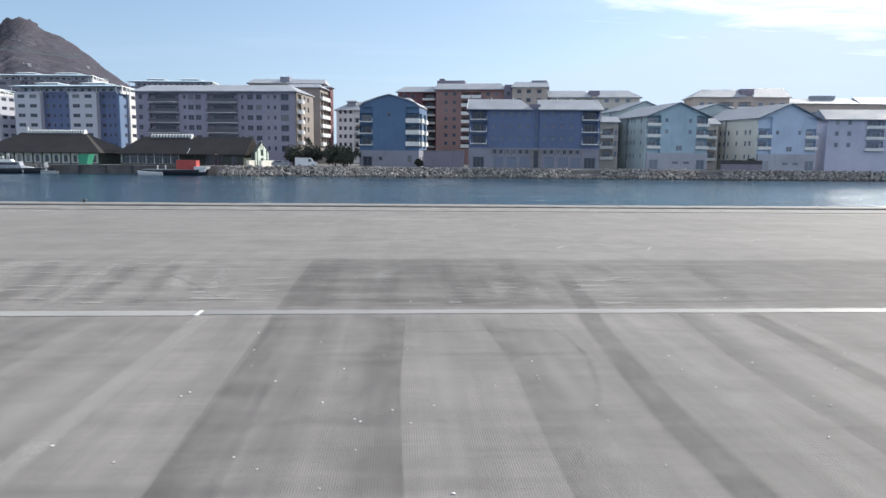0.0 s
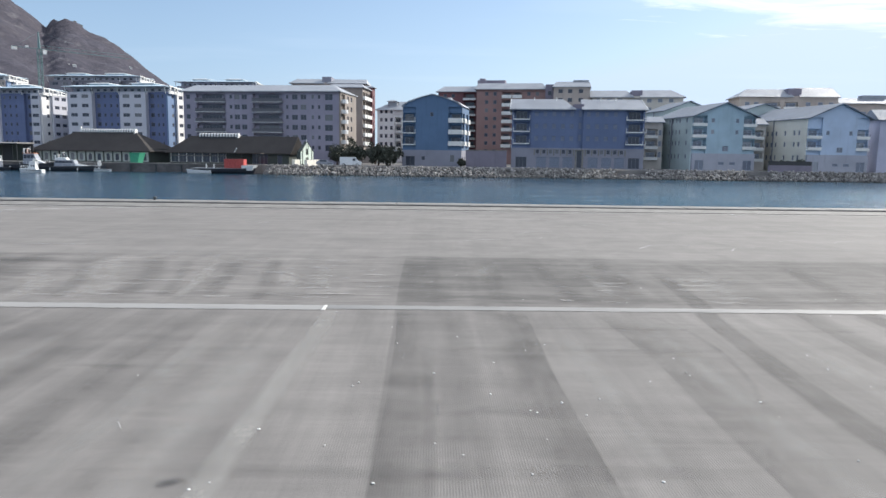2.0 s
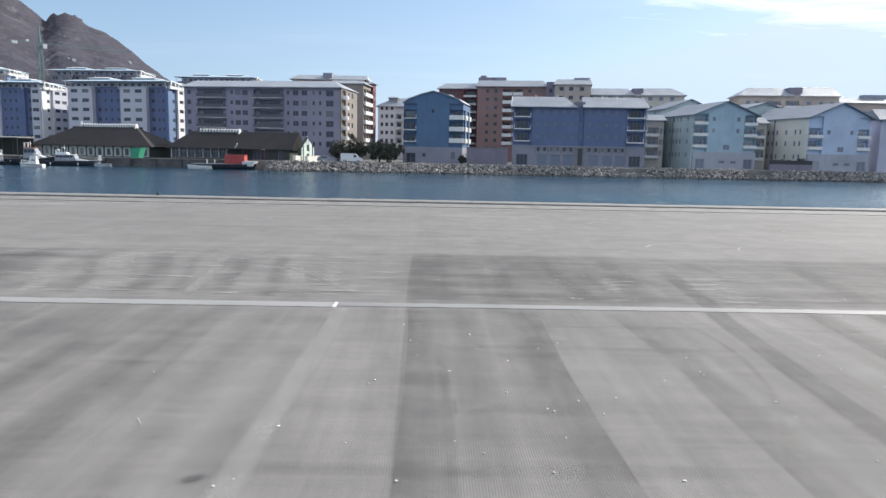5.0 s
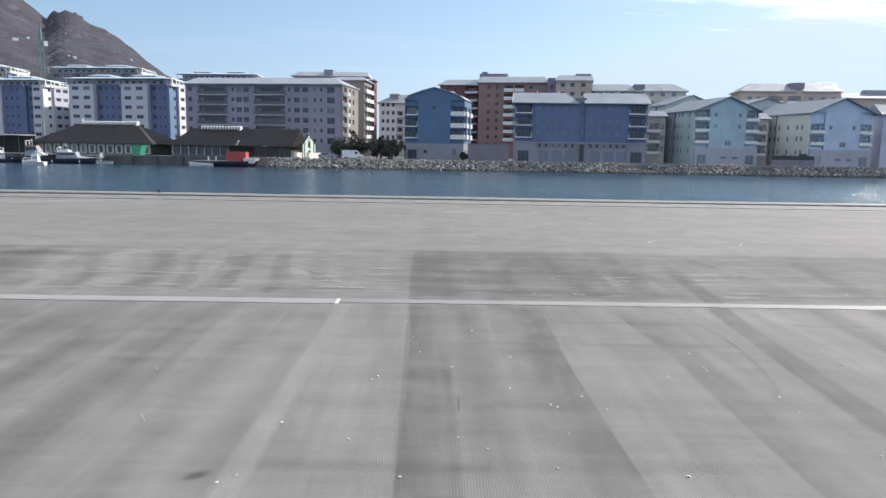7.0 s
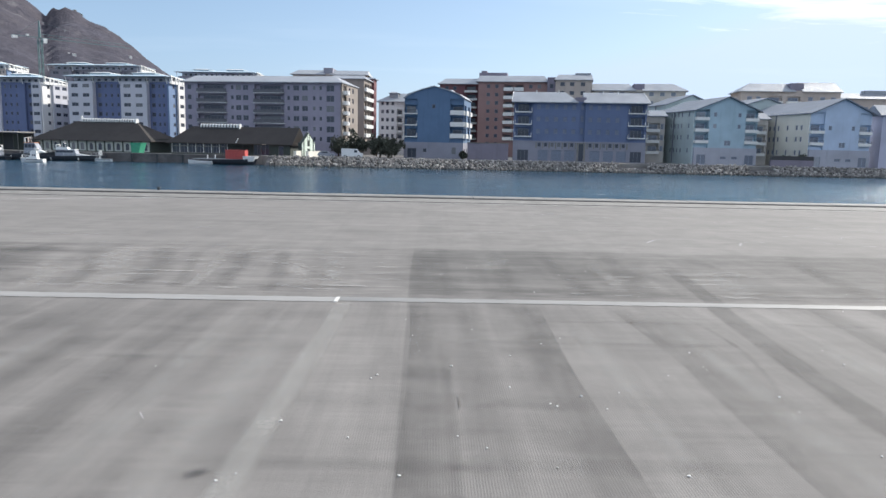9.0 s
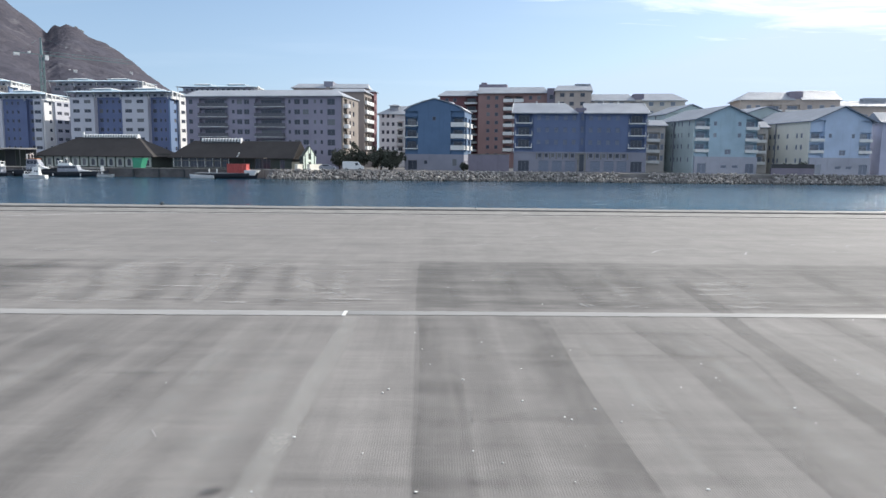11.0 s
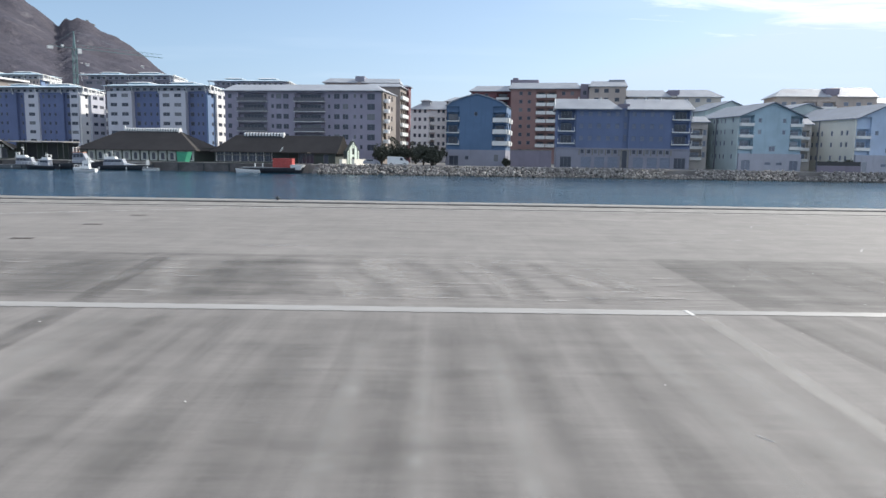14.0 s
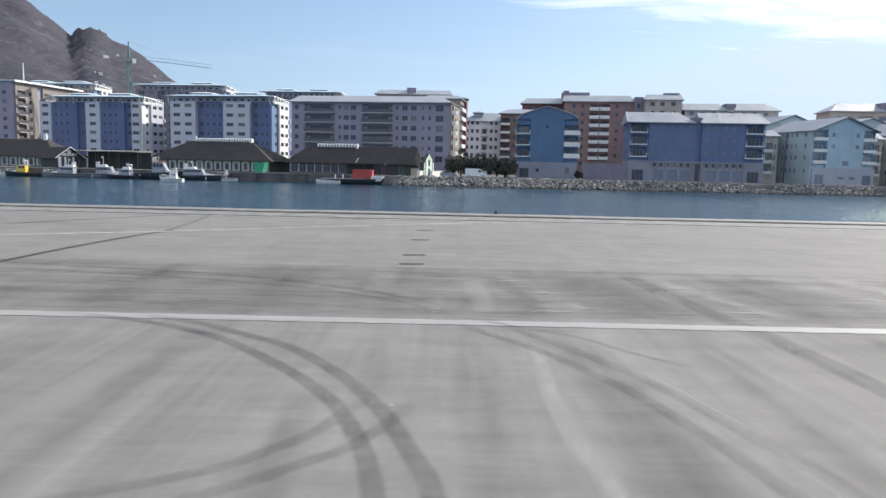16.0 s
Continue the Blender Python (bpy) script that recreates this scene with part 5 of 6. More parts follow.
    for x in (6, 12, 24, 28):
        part("roof_vent", Shape().tube((x, 5.2, 16.6), (x, 5.2, 17.5), 0.14, 0.14, 8), M_TRIM, b)


def blue_gable_house():
    b = thing("apartment_house", sized(-5.1, 191.8, -10.6, 0.945), "bright blue gabled apartment house with stacked balconies", "apartment house", GROUP_FLATS)
    F = (5.6, 8.6, 11.6)
    block(b, 0, 0, 16.8, 14, 0, 4.2, M_PLINTH, [("d", 1.0, 0.1, 2.6, 2.5), ("w", 5.5, 1.6, 1.0, 1.0), ("w", 13.6, 1.2, 1.2, 1.8)], rows_of("w", (2, 6), (1.2,), 1.4, 1.4), recess=0.75)
    block(b, 0, 0.5, 3.8, 13.5, 4.2, 15.7, M_BLUE_MID, rows_of("b", (0.0,), F, 3.6, 2.3), (), rows_of("b", (1.0, 8.0), F, 3.2, 2.3), rail="low", recess=0.75)
    block(b, 3.8, 0, 9.2, 14, 4.2, 15.7, M_BLUE_MID, rows_of("w", (4.1,), (13.0,), 0.9, 1.0), recess=0.75)
    block(b, 13.0, 0.5, 3.8, 13.5, 4.2, 15.7, M_BLUE_MID, rows_of("b", (0.2,), F, 3.6, 2.3), rows_of("b", (1.0, 8.0), F, 3.4, 2.3), rail="full", recess=0.75)
    rise = [(0.0, 0.0), (0.09, 1.15), (0.3, 2.35), (0.5, 3.2), (0.7, 2.35), (0.91, 1.15), (1.0, 0.0)]
    outer = [(16.8 * a + (a - 0.5) * 0.7, 15.6 + c) for a, c in rise]
    inner = [(16.8 * a, 15.4 + c) for a, c in rise]
    part("roof", Shape().loft([[(a, y, c) for a, c in outer + inner[::-1]] for y in (-0.35, 14.3)]), M_ROOF, b)
    part("gable_wall", Shape().loft([[(a, y, c) for a, c in inner] for y in (0.01, 0.3)]), M_BLUE_MID, b)
    

def low_wall():
    b = thing("garden_wall", pose(11.6, 187.4, LAND_Z, 0, 0, -10.6), "tall plain purple-grey wall between two blue houses", "wall")
    part("wall", Shape().box(0, 10.6, 0, 0.4, 0, 4.2), M_PURPLE, b)
    part("wall_cap", Shape().box(-0.1, 10.7, -0.08, 0.48, 4.2, 4.4), M_CONC, b)


def red_flats():
    b = thing("apartment_building", sized(4.9, 272.6, -10.6), "tall red and terracotta apartment building in stepped blocks with grey roofs", "apartment building")
    F = [3.2 + 2.9 * k for k in range(8)]
    block(b, 0, 0, 15.6, 13, 0, 26.7, M_RED, rows_of("b", (9.5,), F[1:], 4.5, 2.3) + rows_of("w", (2, 5), [z + 0.7 for z in F], 1.3, 1.3), (), rows_of("b", (2, 8), F, 3.2, 2.3))
    block(b, 15.6, -9, 24.4, 22, 0, 26.8, M_ORANGE, rows_of("b", (9.2, 12.9), F[1:], 3.1, 2.0) + rows_of("w", (3, 6, 18, 21), [z + 0.7 for z in F], 1.2, 1.3), rail="full")
    block(b, 40, -10, 3.0, 14, 0, 28.0, M_PURPLE, rows_of("w", (0.9,), [z + 0.7 for z in F], 1.2, 1.5))
    block(b, 43.0, -18, 12.0, 20, 0, 26.6, M_BEIGE, rows_of("w", (1.6, 4.8, 8.4), [z + 0.8 for z in F], 1.5, 1.3), rows_of("w", (3, 8), [z + 0.8 for z in F], 1.5, 1.3))
    pitched_roof(b, 0, 0, 15.6, 13, 26.7, 2.2, 0.8, 2.0, 0.0)
    pitched_roof(b, 15.6, -9, 24.4, 12, 26.8, 2.3, 0.8, 0.6, 2.2)
    pitched_roof(b, 43.0, -18, 12.0, 12, 26.6, 2.1, 0.5, 1.2, 0.4)
    part("lift_housing", Shape().box(14.2, 24.6, 4, 9, 26.8, 30.9), M_PURPLE, b)
    part("lift_housing", Shape().box(15.0, 17.0, 4.3, 7, 30.9, 31.6), M_PURPLE, b)
    part("roof_step", Shape().box(49.5, 54.8, -12, -9, 28.0, 29.2), M_ROOF, b)


def ochre_flats():
    b = thing("apartment_building", pose(56.5, 244.5, LAND_Z, 0, 0, -10.6), "ochre apartment building with stepped grey metal roofs", "apartment building")
    F = [3 + 2.9 * k for k in range(7)]
    block(b, 0, 0, 29.6, 13, 0, 23.3, M_YELLOW, rows_of("w", (1.5, 5, 8.5, 18, 21.5, 25), [z + 0.8 for z in F], 1.5, 1.3) + rows_of("b", (12,), F, 4, 2.2), glass=M_GLASS_HAZED, recess=0.7)
    pitched_roof(b, 0, 0, 13, 13, 23.3, 2.4, 0.8, 0.2, 2.0)
    pitched_roof(b, 16.5, 0, 13.1, 13, 23.3, 2.5, 0.8, 0.2, 4.0)
    part("roof_well", Shape().box(13, 16.5, 1.2, 11, 23.3, 25.3), M_PURPLE, b)


def gabled_house(x, y, W, D, H, rise, mt, label, side_mt=None, ang=8.0, bal_w=3.6, zoff=0.0, plinth=M_PLINTH_PALE):
    """A deep gabled house: balconies on both front corners, rows of small windows along its sides."""
    b = thing("apartment_house", pose(x, y, LAND_Z, 0, 0, ang), label, "apartment house", GROUP_FLATS)
    F = tuple(f for f in (5.6 + zoff, 8.5 + zoff, 11.4 + zoff) if f + 2.2 < H)
    base = [("w", W * 0.42, 1.4, 1.6, 0.8), ("w", W * 0.6, 1.4, 1.6, 0.8), ("d", W - 3.2, 0.1, 2.4, 2.5), ("d", 0.8, 0.1, 2.4, 2.5)]
    side = [("w", a, z + 0.7, 0.8, 1.2) for a in [1.2 + 1.9 * k for k in range(int((D - 2) / 1.9))] for z in (2.2, *F) if int(a * 7) % 3]
    block(b, 0, 0, W, D, 0, 4.3, plinth, base, rows_of("w", (2, 6), (1.2,), 1.4, 1.4), glass=M_GLASS_HAZED, recess=0.7)
    x1 = W - bal_w
    block(b, 0, 0.5, bal_w, D - 0.5, 4.3, H, mt, rows_of("b", (0.1,), F, bal_w - 0.2, 2.2), glass=M_GLASS_HAZED, recess=0.7)
    block(b, -0.3, 0.6, 0.3, D - 0.8, 0.0, H - 0.1, side_mt or mt, (), (), side, glass=M_GLASS_HAZED, recess=0.7)
    part("downpipe", Shape().tube((-0.45, D * 0.5, 0.2), (-0.45, D * 0.5, H - 0.2), 0.16, 0.16, 8), M_FRAME, b)
    mid = rows_of("w", (1.2, x1 - bal_w - 2.2), [f + 0.7 for f in F[1:]], 0.9, 1.1) + [("w", (x1 - bal_w) * 0.45, 4.9, 1.7, 1.3)]
    block(b, bal_w, 0, x1 - bal_w, D, 4.3, H, mt, mid, glass=M_GLASS_HAZED, recess=0.7)
    block(b, x1, 0.5, bal_w, D - 0.5, 4.3, H, mt, rows_of("b", (0.1,), F, bal_w - 0.2, 2.2), rows_of("b", (1.2, 7.5), F, 3.2, 2.2), glass=M_GLASS_HAZED, recess=0.7)
    gable_roof_y(b, 0, 0, W, D, H, rise, 0.7, M_ROOF_SLATE, wall=mt)
    return b


def side_wing(x, y, W, D, H, rise, mt, label, bays, category="apartment house"):
    b = thing("apartment_house", pose(x, y, LAND_Z, 0, 0, -10.6), label, category, GROUP_FLATS)
    F = (2.6, 5.5, 8.4, 11.2)
    F = tuple(f for f in F if f + 2 < H)
    block(b, 0, 0, W, D, 0, H, mt, bays(F), rows_of("w", (2, 6), [f + 0.7 for f in F], 1.4, 1.3), glass=M_GLASS_HAZED, recess=0.7)
    pitched_roof(b, 0, 0, W, D, H, rise, 0.6, 0.4, 0.4, M_ROOF_SLATE)
    return b


def far_right_flats():
    b = thing("apartment_building", sized(108.3, 249.0, -7), "pale buff apartment building with stepped grey roof", "apartment building")
    F = [3 + 2.9 * k for k in range(8)]
    block(b, 0, 0, 32.5, 13, 0, 24.6, M_BEIGE, rows_of("w", (2, 5, 22, 26, 29.5), [z + 0.8 for z in F], 1.6, 1.3) + rows_of("b", (9, 15), F, 4.5, 2.2), glass=M_GLASS_HAZED, recess=0.7)
    pitched_roof(b, 0, 0, 17, 13, 24.6, 2.8, 0.8, 5.0, 0.5)
    pitched_roof(b, 20.5, 0, 12.0, 13, 24.6, 3.3, 0.6, 0.2, 0.3)
    part("roof_well", Shape().box(16.5, 20.8, 1.2, 11, 24.6, 27.2), M_PURPLE, b)
    b2 = thing("apartment_building", pose(142.5, 247.0, LAND_Z, 0, 0, -7), "pale buff apartment building with long low roof", "apartment building")
    block(b2, 0, 0, 44, 13, 0, 22.6, M_BEIGE, rows_of("w", [3 + 4 * k for k in range(10)], [z + 0.8 for z in F[:7]], 1.6, 1.3), glass=M_GLASS_HAZED, recess=0.7)
    pitched_roof(b2, 0, 0, 22, 13, 22.6, 2.0, 0.8, 0.5, 0.5)
    pitched_roof(b2, 24, 0, 20, 13, 22.6, 2.4, 0.8, 0.5, 3)
    part("roof_step", Shape().box(9, 17, 5, 8, 23.5, 25.5), M_ROOF, b2)


mauve_flats()
terracotta_flats()
far_flats()
white_blue_flats(-108.3, 223.0, 7, "white and royal blue apartment block with pale blue roof", -11.0, stretch=1.03, deep=True)
white_blue_flats(-151.6, 235.4, 7, "royal blue and white apartment block with stepped bays", bays=((-4.0, 4.0, 0.0, M_WHITE), (0.0, 9.0, 0.7, M_ROYAL), (9.0, 3.5, 1.6, M_ROYAL), (12.5, 4.9, 0.0, M_WHITE), (17.4, 8.3, 0.7, M_ROYAL), (25.7, 2.9, 1.6, M_ROYAL), (28.6, 2.9, 0.0, M_WHITE)))
# rear white blocks: front shade is put into a grey wall colour
white_blue_flats(-140.8, 275.3, 10, "tall white apartment block with pale roof lights behind", -6, False, M_SHADED_WALL, stretch=1.08)
white_blue_flats(-92.6, 273.6, 10, "tall white apartment block with pale blue roof behind", -6, False, M_SHADED_WALL, stretch=0.92, drop=1.6)
white_blue_flats(-189.4, 280.0, 10, "tall white apartment block with pale roof lights behind", -6, False, M_BEIGE)
blue_flats()
blue_gable_house()
low_wall()
red_flats()
ochre_flats()
far_right_flats()
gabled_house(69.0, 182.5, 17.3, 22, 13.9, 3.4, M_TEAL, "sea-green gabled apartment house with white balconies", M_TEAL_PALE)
side_wing(59.4, 193.0, 5.0, 12, 12.6, 1.6, M_YELLOW, "ochre wing with stacked white balconies between two houses", lambda F: rows_of("b", (0.4,), F, 3.2, 2.2) + rows_of("w", (3.9,), [f + 0.5 for f in F], 0.8, 1.5))
gabled_house(72.0, 214.5, 15, 14, 17.2, 2.8, M_TEAL_PALE, "pale green gabled house behind the front row", zoff=1.5)
gabled_house(96.6, 178.8, 17.0, 28, 13.6, 3.6, M_SLATE, "slate-blue gabled apartment house with white balconies", M_CREAM)
side_wing(87.0, 192.0, 4.6, 10, 12.4, 1.6, M_YELLOW, "ochre wing with stacked white balconies between two houses", lambda F: rows_of("b", (0.4,), F, 3.6, 2.2))
gabled_house(90.5, 209.0, 18, 14, 16.4, 2.8, M_TEAL_PALE, "pale green gabled house behind the front row", zoff=1.2)
side_wing(116.0, 181.5, 34, 12, 13.6, 2.6, M_LILAC, "lilac apartment house with grey roof and white balconies", lambda F: rows_of("b", (9.5, 27.0), F[1:], 4.4, 2.2) + rows_of("w", (2.0, 5.0, 17.5, 20.5, 23.5), [f + 0.7 for f in F[1:]], 1.0, 1.2))
garden = thing("garden_wall", pose(86.0, 176.5, LAND_Z, 0, 0, 2), "low dark hedge-topped wall between two houses", "wall")
part("wall", Shape().box(0, 11, 0, 0.4, 0, 1.6), M_PURPLE, garden)
part("fence", Shape().box(0, 11, 0.15, 0.25, 1.6, 2.6), M_DARK, garden)

# dark block at the far end of the quay side
b = thing("apartment_building", pose(-207.5, 247.0, LAND_Z, 0, 0, -10), "dark mauve apartment block with a deep beige balconied side", "apartment building")
F = [2 + 2.85 * k for k in range(9)]
block(b, 0, 0, 42, 32, 0, 27.0, M_MAUVE, rows_of("w", (3, 8, 13, 18, 23, 28, 33, 38), [z + 0.8 for z in F], 1.5, 1.3))
block(b, 42, 0.6, 0.6, 10.0, 0, 26.6, M_BUFF_SHADED, (), rows_of("b", (0.8,), F, 3.6, 2.2) + rows_of("w", (6.0,), [z + 0.8 for z in F], 1.2, 1.3), rail="thin")
block(b, 42, 13.2, 0.6, 18.6, 0, 26.6, M_BUFF_SHADED, (), rows_of("b", (0.6, 7.0, 13.6), F, 3.6, 2.2) + rows_of("w", (5.0, 11.4), [z + 0.8 for z in F], 1.2, 1.3), rail="thin")
part("roof", Shape().box(-0.8, 43.6, -0.8, 32.8, 27.0, 27.35), M_ROOF_BLUE, b)
part("roof_edge", Shape().box(43.604, 43.75, -0.8, 32.8, 26.75, 27.4), M_TRIM, b)


# ---- quay halls ----
def hip_hall(x, y, ang, W, D, wall_h, rise, label, bays, hip=5.0):
    b = thing("quay_hall", pose(x, y, LAND_Z, 0, 0, ang), label, "hall", "quay halls")
    pitched_roof(b, 0, 0, W, D, wall_h, rise, 0.9, hip, hip, M_ROOF_DARK)
    block(b, 0, 0, W, D, 0, wall_h, M_GREEN_DARK, ())
    n = bays
    for i in range(n):
        w = W / n
        a = i * w
        s = Shape()
        pts = [(0.25, 0.2), (w - 0.25, 0.2), (w - 0.25, wall_h - 0.3), (0.25, wall_h - 0.3)]
        r, cx, top = w * 0.2, w / 2, 1.7
        arch = [(cx - r, 0.5), (cx - r, top)] + [(cx - r * math.cos(t * math.pi / 6), top + r * math.sin(t * math.pi / 6)) for t in range(1, 6)] + [(cx + r, top), (cx + r, 0.5)]
        s.box(0.25, cx - r, -0.1, -0.004, 0.2, wall_h - 0.3)
        s.box(cx + r, w - 0.25, -0.1, -0.004, 0.2, wall_h - 0.3)
        s.box(cx - r, cx + r, -0.1, -0.004, top + r, wall_h - 0.3)
        s.box(cx - r, cx + r, -0.1, -0.004, 0.2, 0.5)
        for (ax, az), (bx, bz) in zip(arch[1:-1], arch[2:-1]):
            s.face((ax, -0.1, az), (bx, -0.1, bz), (bx, -0.1, top + r), (ax, -0.1, top + r))
        ob = part("bay_panel", s, M_GREEN_PALE, b, "pale panel with an arched window", at=pose(a, 0, 0))
        part("pane", Shape().box(cx - r, cx + r, -0.03, -0.015, 0.5, top + r), M_GLASS, ob)
    return b


def lantern(parent, x0, x1, y, z):
    """A raised louvred light along a ridge."""
    def arc(x, r, drop):
        return [(x, y - r * math.cos(math.pi * k / 10), z + 0.1 + r * math.sin(math.pi * k / 10)) for k in range(11)] + [(x, y + r, z - drop), (x, y - r, z - drop)]
    ob = part("ridge_lantern", Shape().loft([arc(x0, 0.48, 0.6), arc(x1, 0.48, 0.6)]), M_DARK, parent, "barrel-shaped ridge lantern with white ribs")
    n = int((x1 - x0) / 0.75)
    for i in range(n):
        a = x0 + (x1 - x0) * i / n
        part("rib", Shape().loft([arc(a, 0.58, 0.2), arc(a + 0.46, 0.58, 0.2)]), M_TRIM, ob)
    part("end_cap", Shape().loft([arc(x1 - 0.1, 0.66, 0.5), arc(x1 + 0.2, 0.66, 0.5)]), M_TRIM, ob)


h1 = hip_hall(-101.6, 190.6, -13.0, 34.0, 12.5, 3.5, 4.3, "dark hipped quay hall with pale arched bays", 13, 9.0)
lantern(h1, 10.0, 26.0, 6.2, 7.9)
part("end_cowl", Shape().tube((9.6, 6.2, 7.9), (9.6, 6.2, 9.2), 0.35, 0.25, 10), M_TRIM, h1)

h2 = thing("quay_hall", pose(-63.5, 183.0, LAND_Z, 0, 0, -9.0), "dark-roofed quay hall with glazed front and white gable", "hall", "quay halls")
pitched_roof(h2, 0, 0, 31.5, 9.5, 3.4, 3.6, 0.8, 4.5, 0.0, M_ROOF_DARK)
block(h2, 0, 0, 31.5, 9.5, 0, 3.4, M_GREEN_DARK, rows_of("d", [0.5 + 2.15 * k for k in range(7)], (0.3,), 1.95, 2.7) + [("d", 22, 0.1, 4, 2.6), ("d", 28.5, 0.1, 1.2, 2.2)])
lantern(h2, 6.2, 16.6, 4.4, 7.0)
for k in range(8):
    part("glazing_post", Shape().box(0.4 + 2.1 * k, 0.52 + 2.1 * k, -0.12, -0.004, 0.3, 3.05), M_TRIM, h2)
for z in (0.25, 1.9, 3.0):
    part("glazing_rail", Shape().box(0.35, 15.3, -0.16, -0.125, z, z + 0.16), M_CONC_PALE, h2)
part("awning", Shape().box(15.5, 25.5, -3.2, 0, 2.6, 2.85), M_ROOF_DARK, h2)
for x in (16, 20.5, 25):
    part("awning_post", Shape().tube((x, -3.0, 0), (x, -3.0, 2.6), 0.09, 0.09, 8), M_DARK, h2)
part("flue", Shape().tube((17.6, -0.5, 2.9), (18.3, -0.7, 4.0), 0.16, 0.16, 8), M_TRIM, h2)
# pale green gable with white uprights, turned to the sun
gb = thing("gabled_porch", pose(-31.9, 176.9, LAND_Z, 0, 0, -25.0), "small dark green gable with broad pale green uprights", "porch")
block(gb, 2.0, 0, 1.0, 5.4, 0, 3.4, M_GREEN_DARK)
part("gable_wall", Shape().loft([[(c, 0.0, 3.4), (c, 5.4, 3.4), (c, 2.7, 5.75)] for c in (2.7, 3.0)]), M_GREEN_DARK, gb)
for ya, yb, ta, tb in ((0.08, 0.5, 3.2, 3.6), (1.0, 2.12, 4.05, 5.0), (3.28, 4.4, 5.0, 4.05), (4.9, 5.32, 3.6, 3.2)):
    part("upright", Shape().loft([[(c, ya, 0.2), (c, yb, 0.2), (c, yb, tb), (c, ya, ta)] for c in (3.02, 3.16)]), M_UPRIGHT, gb)
part("cross_bar", Shape().box(3.02, 3.14, 2.12, 3.28, 1.9, 2.5), M_UPRIGHT, gb)
part("peak_panel", Shape().loft([[(c, 2.42, 4.0), (c, 2.98, 4.0), (c, 2.98, 5.35), (c, 2.7, 5.6), (c, 2.42, 5.35)] for c in (3.02, 3.14)]), M_UPRIGHT, gb)
prof = [(-0.2, 3.25), (2.7, 5.85), (5.6, 3.25), (5.6, 3.1), (2.7, 5.68), (-0.2, 3.1)]
part("roof", Shape().loft([[(c, a, e) for a, e in prof] for c in (2.4, 3.2)]), M_GREEN_DARK, gb)
part("finial", Shape().tube((3.0, 2.7, 5.7), (3.0, 2.7, 6.3), 0.1, 0.06, 8), M_TRIM, gb)

h3 = hip_hall(-168.0, 200.0, -13.0, 42, 12, 3.4, 4.0, "long dark hipped quay hall with shaded front", 15, 8.0)
for x in (16, 34.5):
    part("vent_cowl", Shape().tube((x, 6.0, 7.0), (x, 6.0, 8.9), 0.55, 0.42, 10), M_TRIM, h3)
h4 = thing("boat_house", pose(-123.0, 184.5, LAND_Z, 0, 0, 55), "dark boat house with a white framed gable", "boat house", "quay halls")
block(h4, 0, 0, 6.4, 8, 0, 3.0, M_GREEN_DARK, rows_of("d", (0.4, 2.5, 4.6), (0.2,), 1.4, 2.4), ())
gable_roof_y(h4, 0, 0, 6.4, 8, 3.0, 2.3, 0.8, M_ROOF_DARK, wall=M_GREEN_DARK)
for xa, xb, za, zb in ((1.3, 2.5, 3.05, 3.7), (2.7, 3.7, 3.05, 4.6), (3.9, 5.1, 3.05, 3.7), (0.3, 1.1, 0.2, 2.8), (1.9, 2.4, 0.2, 2.8), (4.0, 4.5, 0.2, 2.8)):
    part("gable_panel", Shape().box(xa, xb, -0.14, -0.004, za, zb), M_TRIM, h4)
part("barge_board", Shape().tube((-0.8, -0.85, 2.4), (3.2, -0.85, 5.3), 0.12, 0.12, 6).tube((3.2, -0.85, 5.3), (7.2, -0.85, 2.4), 0.12, 0.12, 6), M_TRIM, h4)
cp = thing("canopy", pose(-120.5, 187.6, LAND_Z, 0, 0, -12), "long flat pale canopy on dark posts", "canopy")
part("canopy_roof", Shape().loft([[(0, 0, 4.35), (19, 0, 4.35), (19, 6, 4.35), (0, 6, 4.35)], [(0, 0, 4.5), (19, 0, 4.5), (19, 6, 4.75), (0, 6, 4.75)]]), M_CONC_PALE, cp)
for x in (0.4, 6.4, 12.6, 18.6):
    part("canopy_post", Shape().tube((x, 0.4, 0), (x, 0.4, 4.35), 0.1, 0.1, 8), M_DARK, cp)
for k in range(6):
    part("back_panel", Shape().box(0.1 + k * 3.15, 3.15 + k * 3.15, 5.6, 5.8, 0, 4.3), M_DARK if k % 2 else M_GREEN_DARK, cp)

# low pale blocks on the bank beside the gable, turned to the sun
for x, y, w in ((-30.0, 172.9, 5.4), (-27.0, 172.4, 9.5)):
    single("barrier_block", Shape().box(-0.7, 0, 0, w, 0, 1.35).box(-0.75, 0.05, -0.05, w + 0.05, 1.35, 1.45), M_CREAM, "pale cream rendered barrier block on the bank", "barrier", "barrier blocks", at=pose(x, y, LAND_Z - 0.05, 0, 0, -16))

# ---- shore: armour stones ----
bm = bmesh.new()
bmesh.ops.create_icosphere(bm, subdivisions=1, radius=0.5)
base_v = [v.co.copy() for v in bm.verts]
base_f = [tuple(v.index for v in f.verts) for f in bm.faces]
bm.free()


def rock_verts(seed):
    return [v * (1 + 0.55 * noise.noise(v * 1.9 + Vector((seed * 7.3, seed, 0)))) for v in base_v]


rocks = []
for k in range(8):
    s = Shape()
    s.v, s.f = [tuple(v) for v in rock_verts(k)], list(base_f)
    rocks.append(s.mesh("stone", M_STONE))


bank = thing("stone_bank", pose(0, 0, 0), "sloping bank of tumbled pale armour stones at the waterline", "stone bank", kind="structure")
sh = Shape()
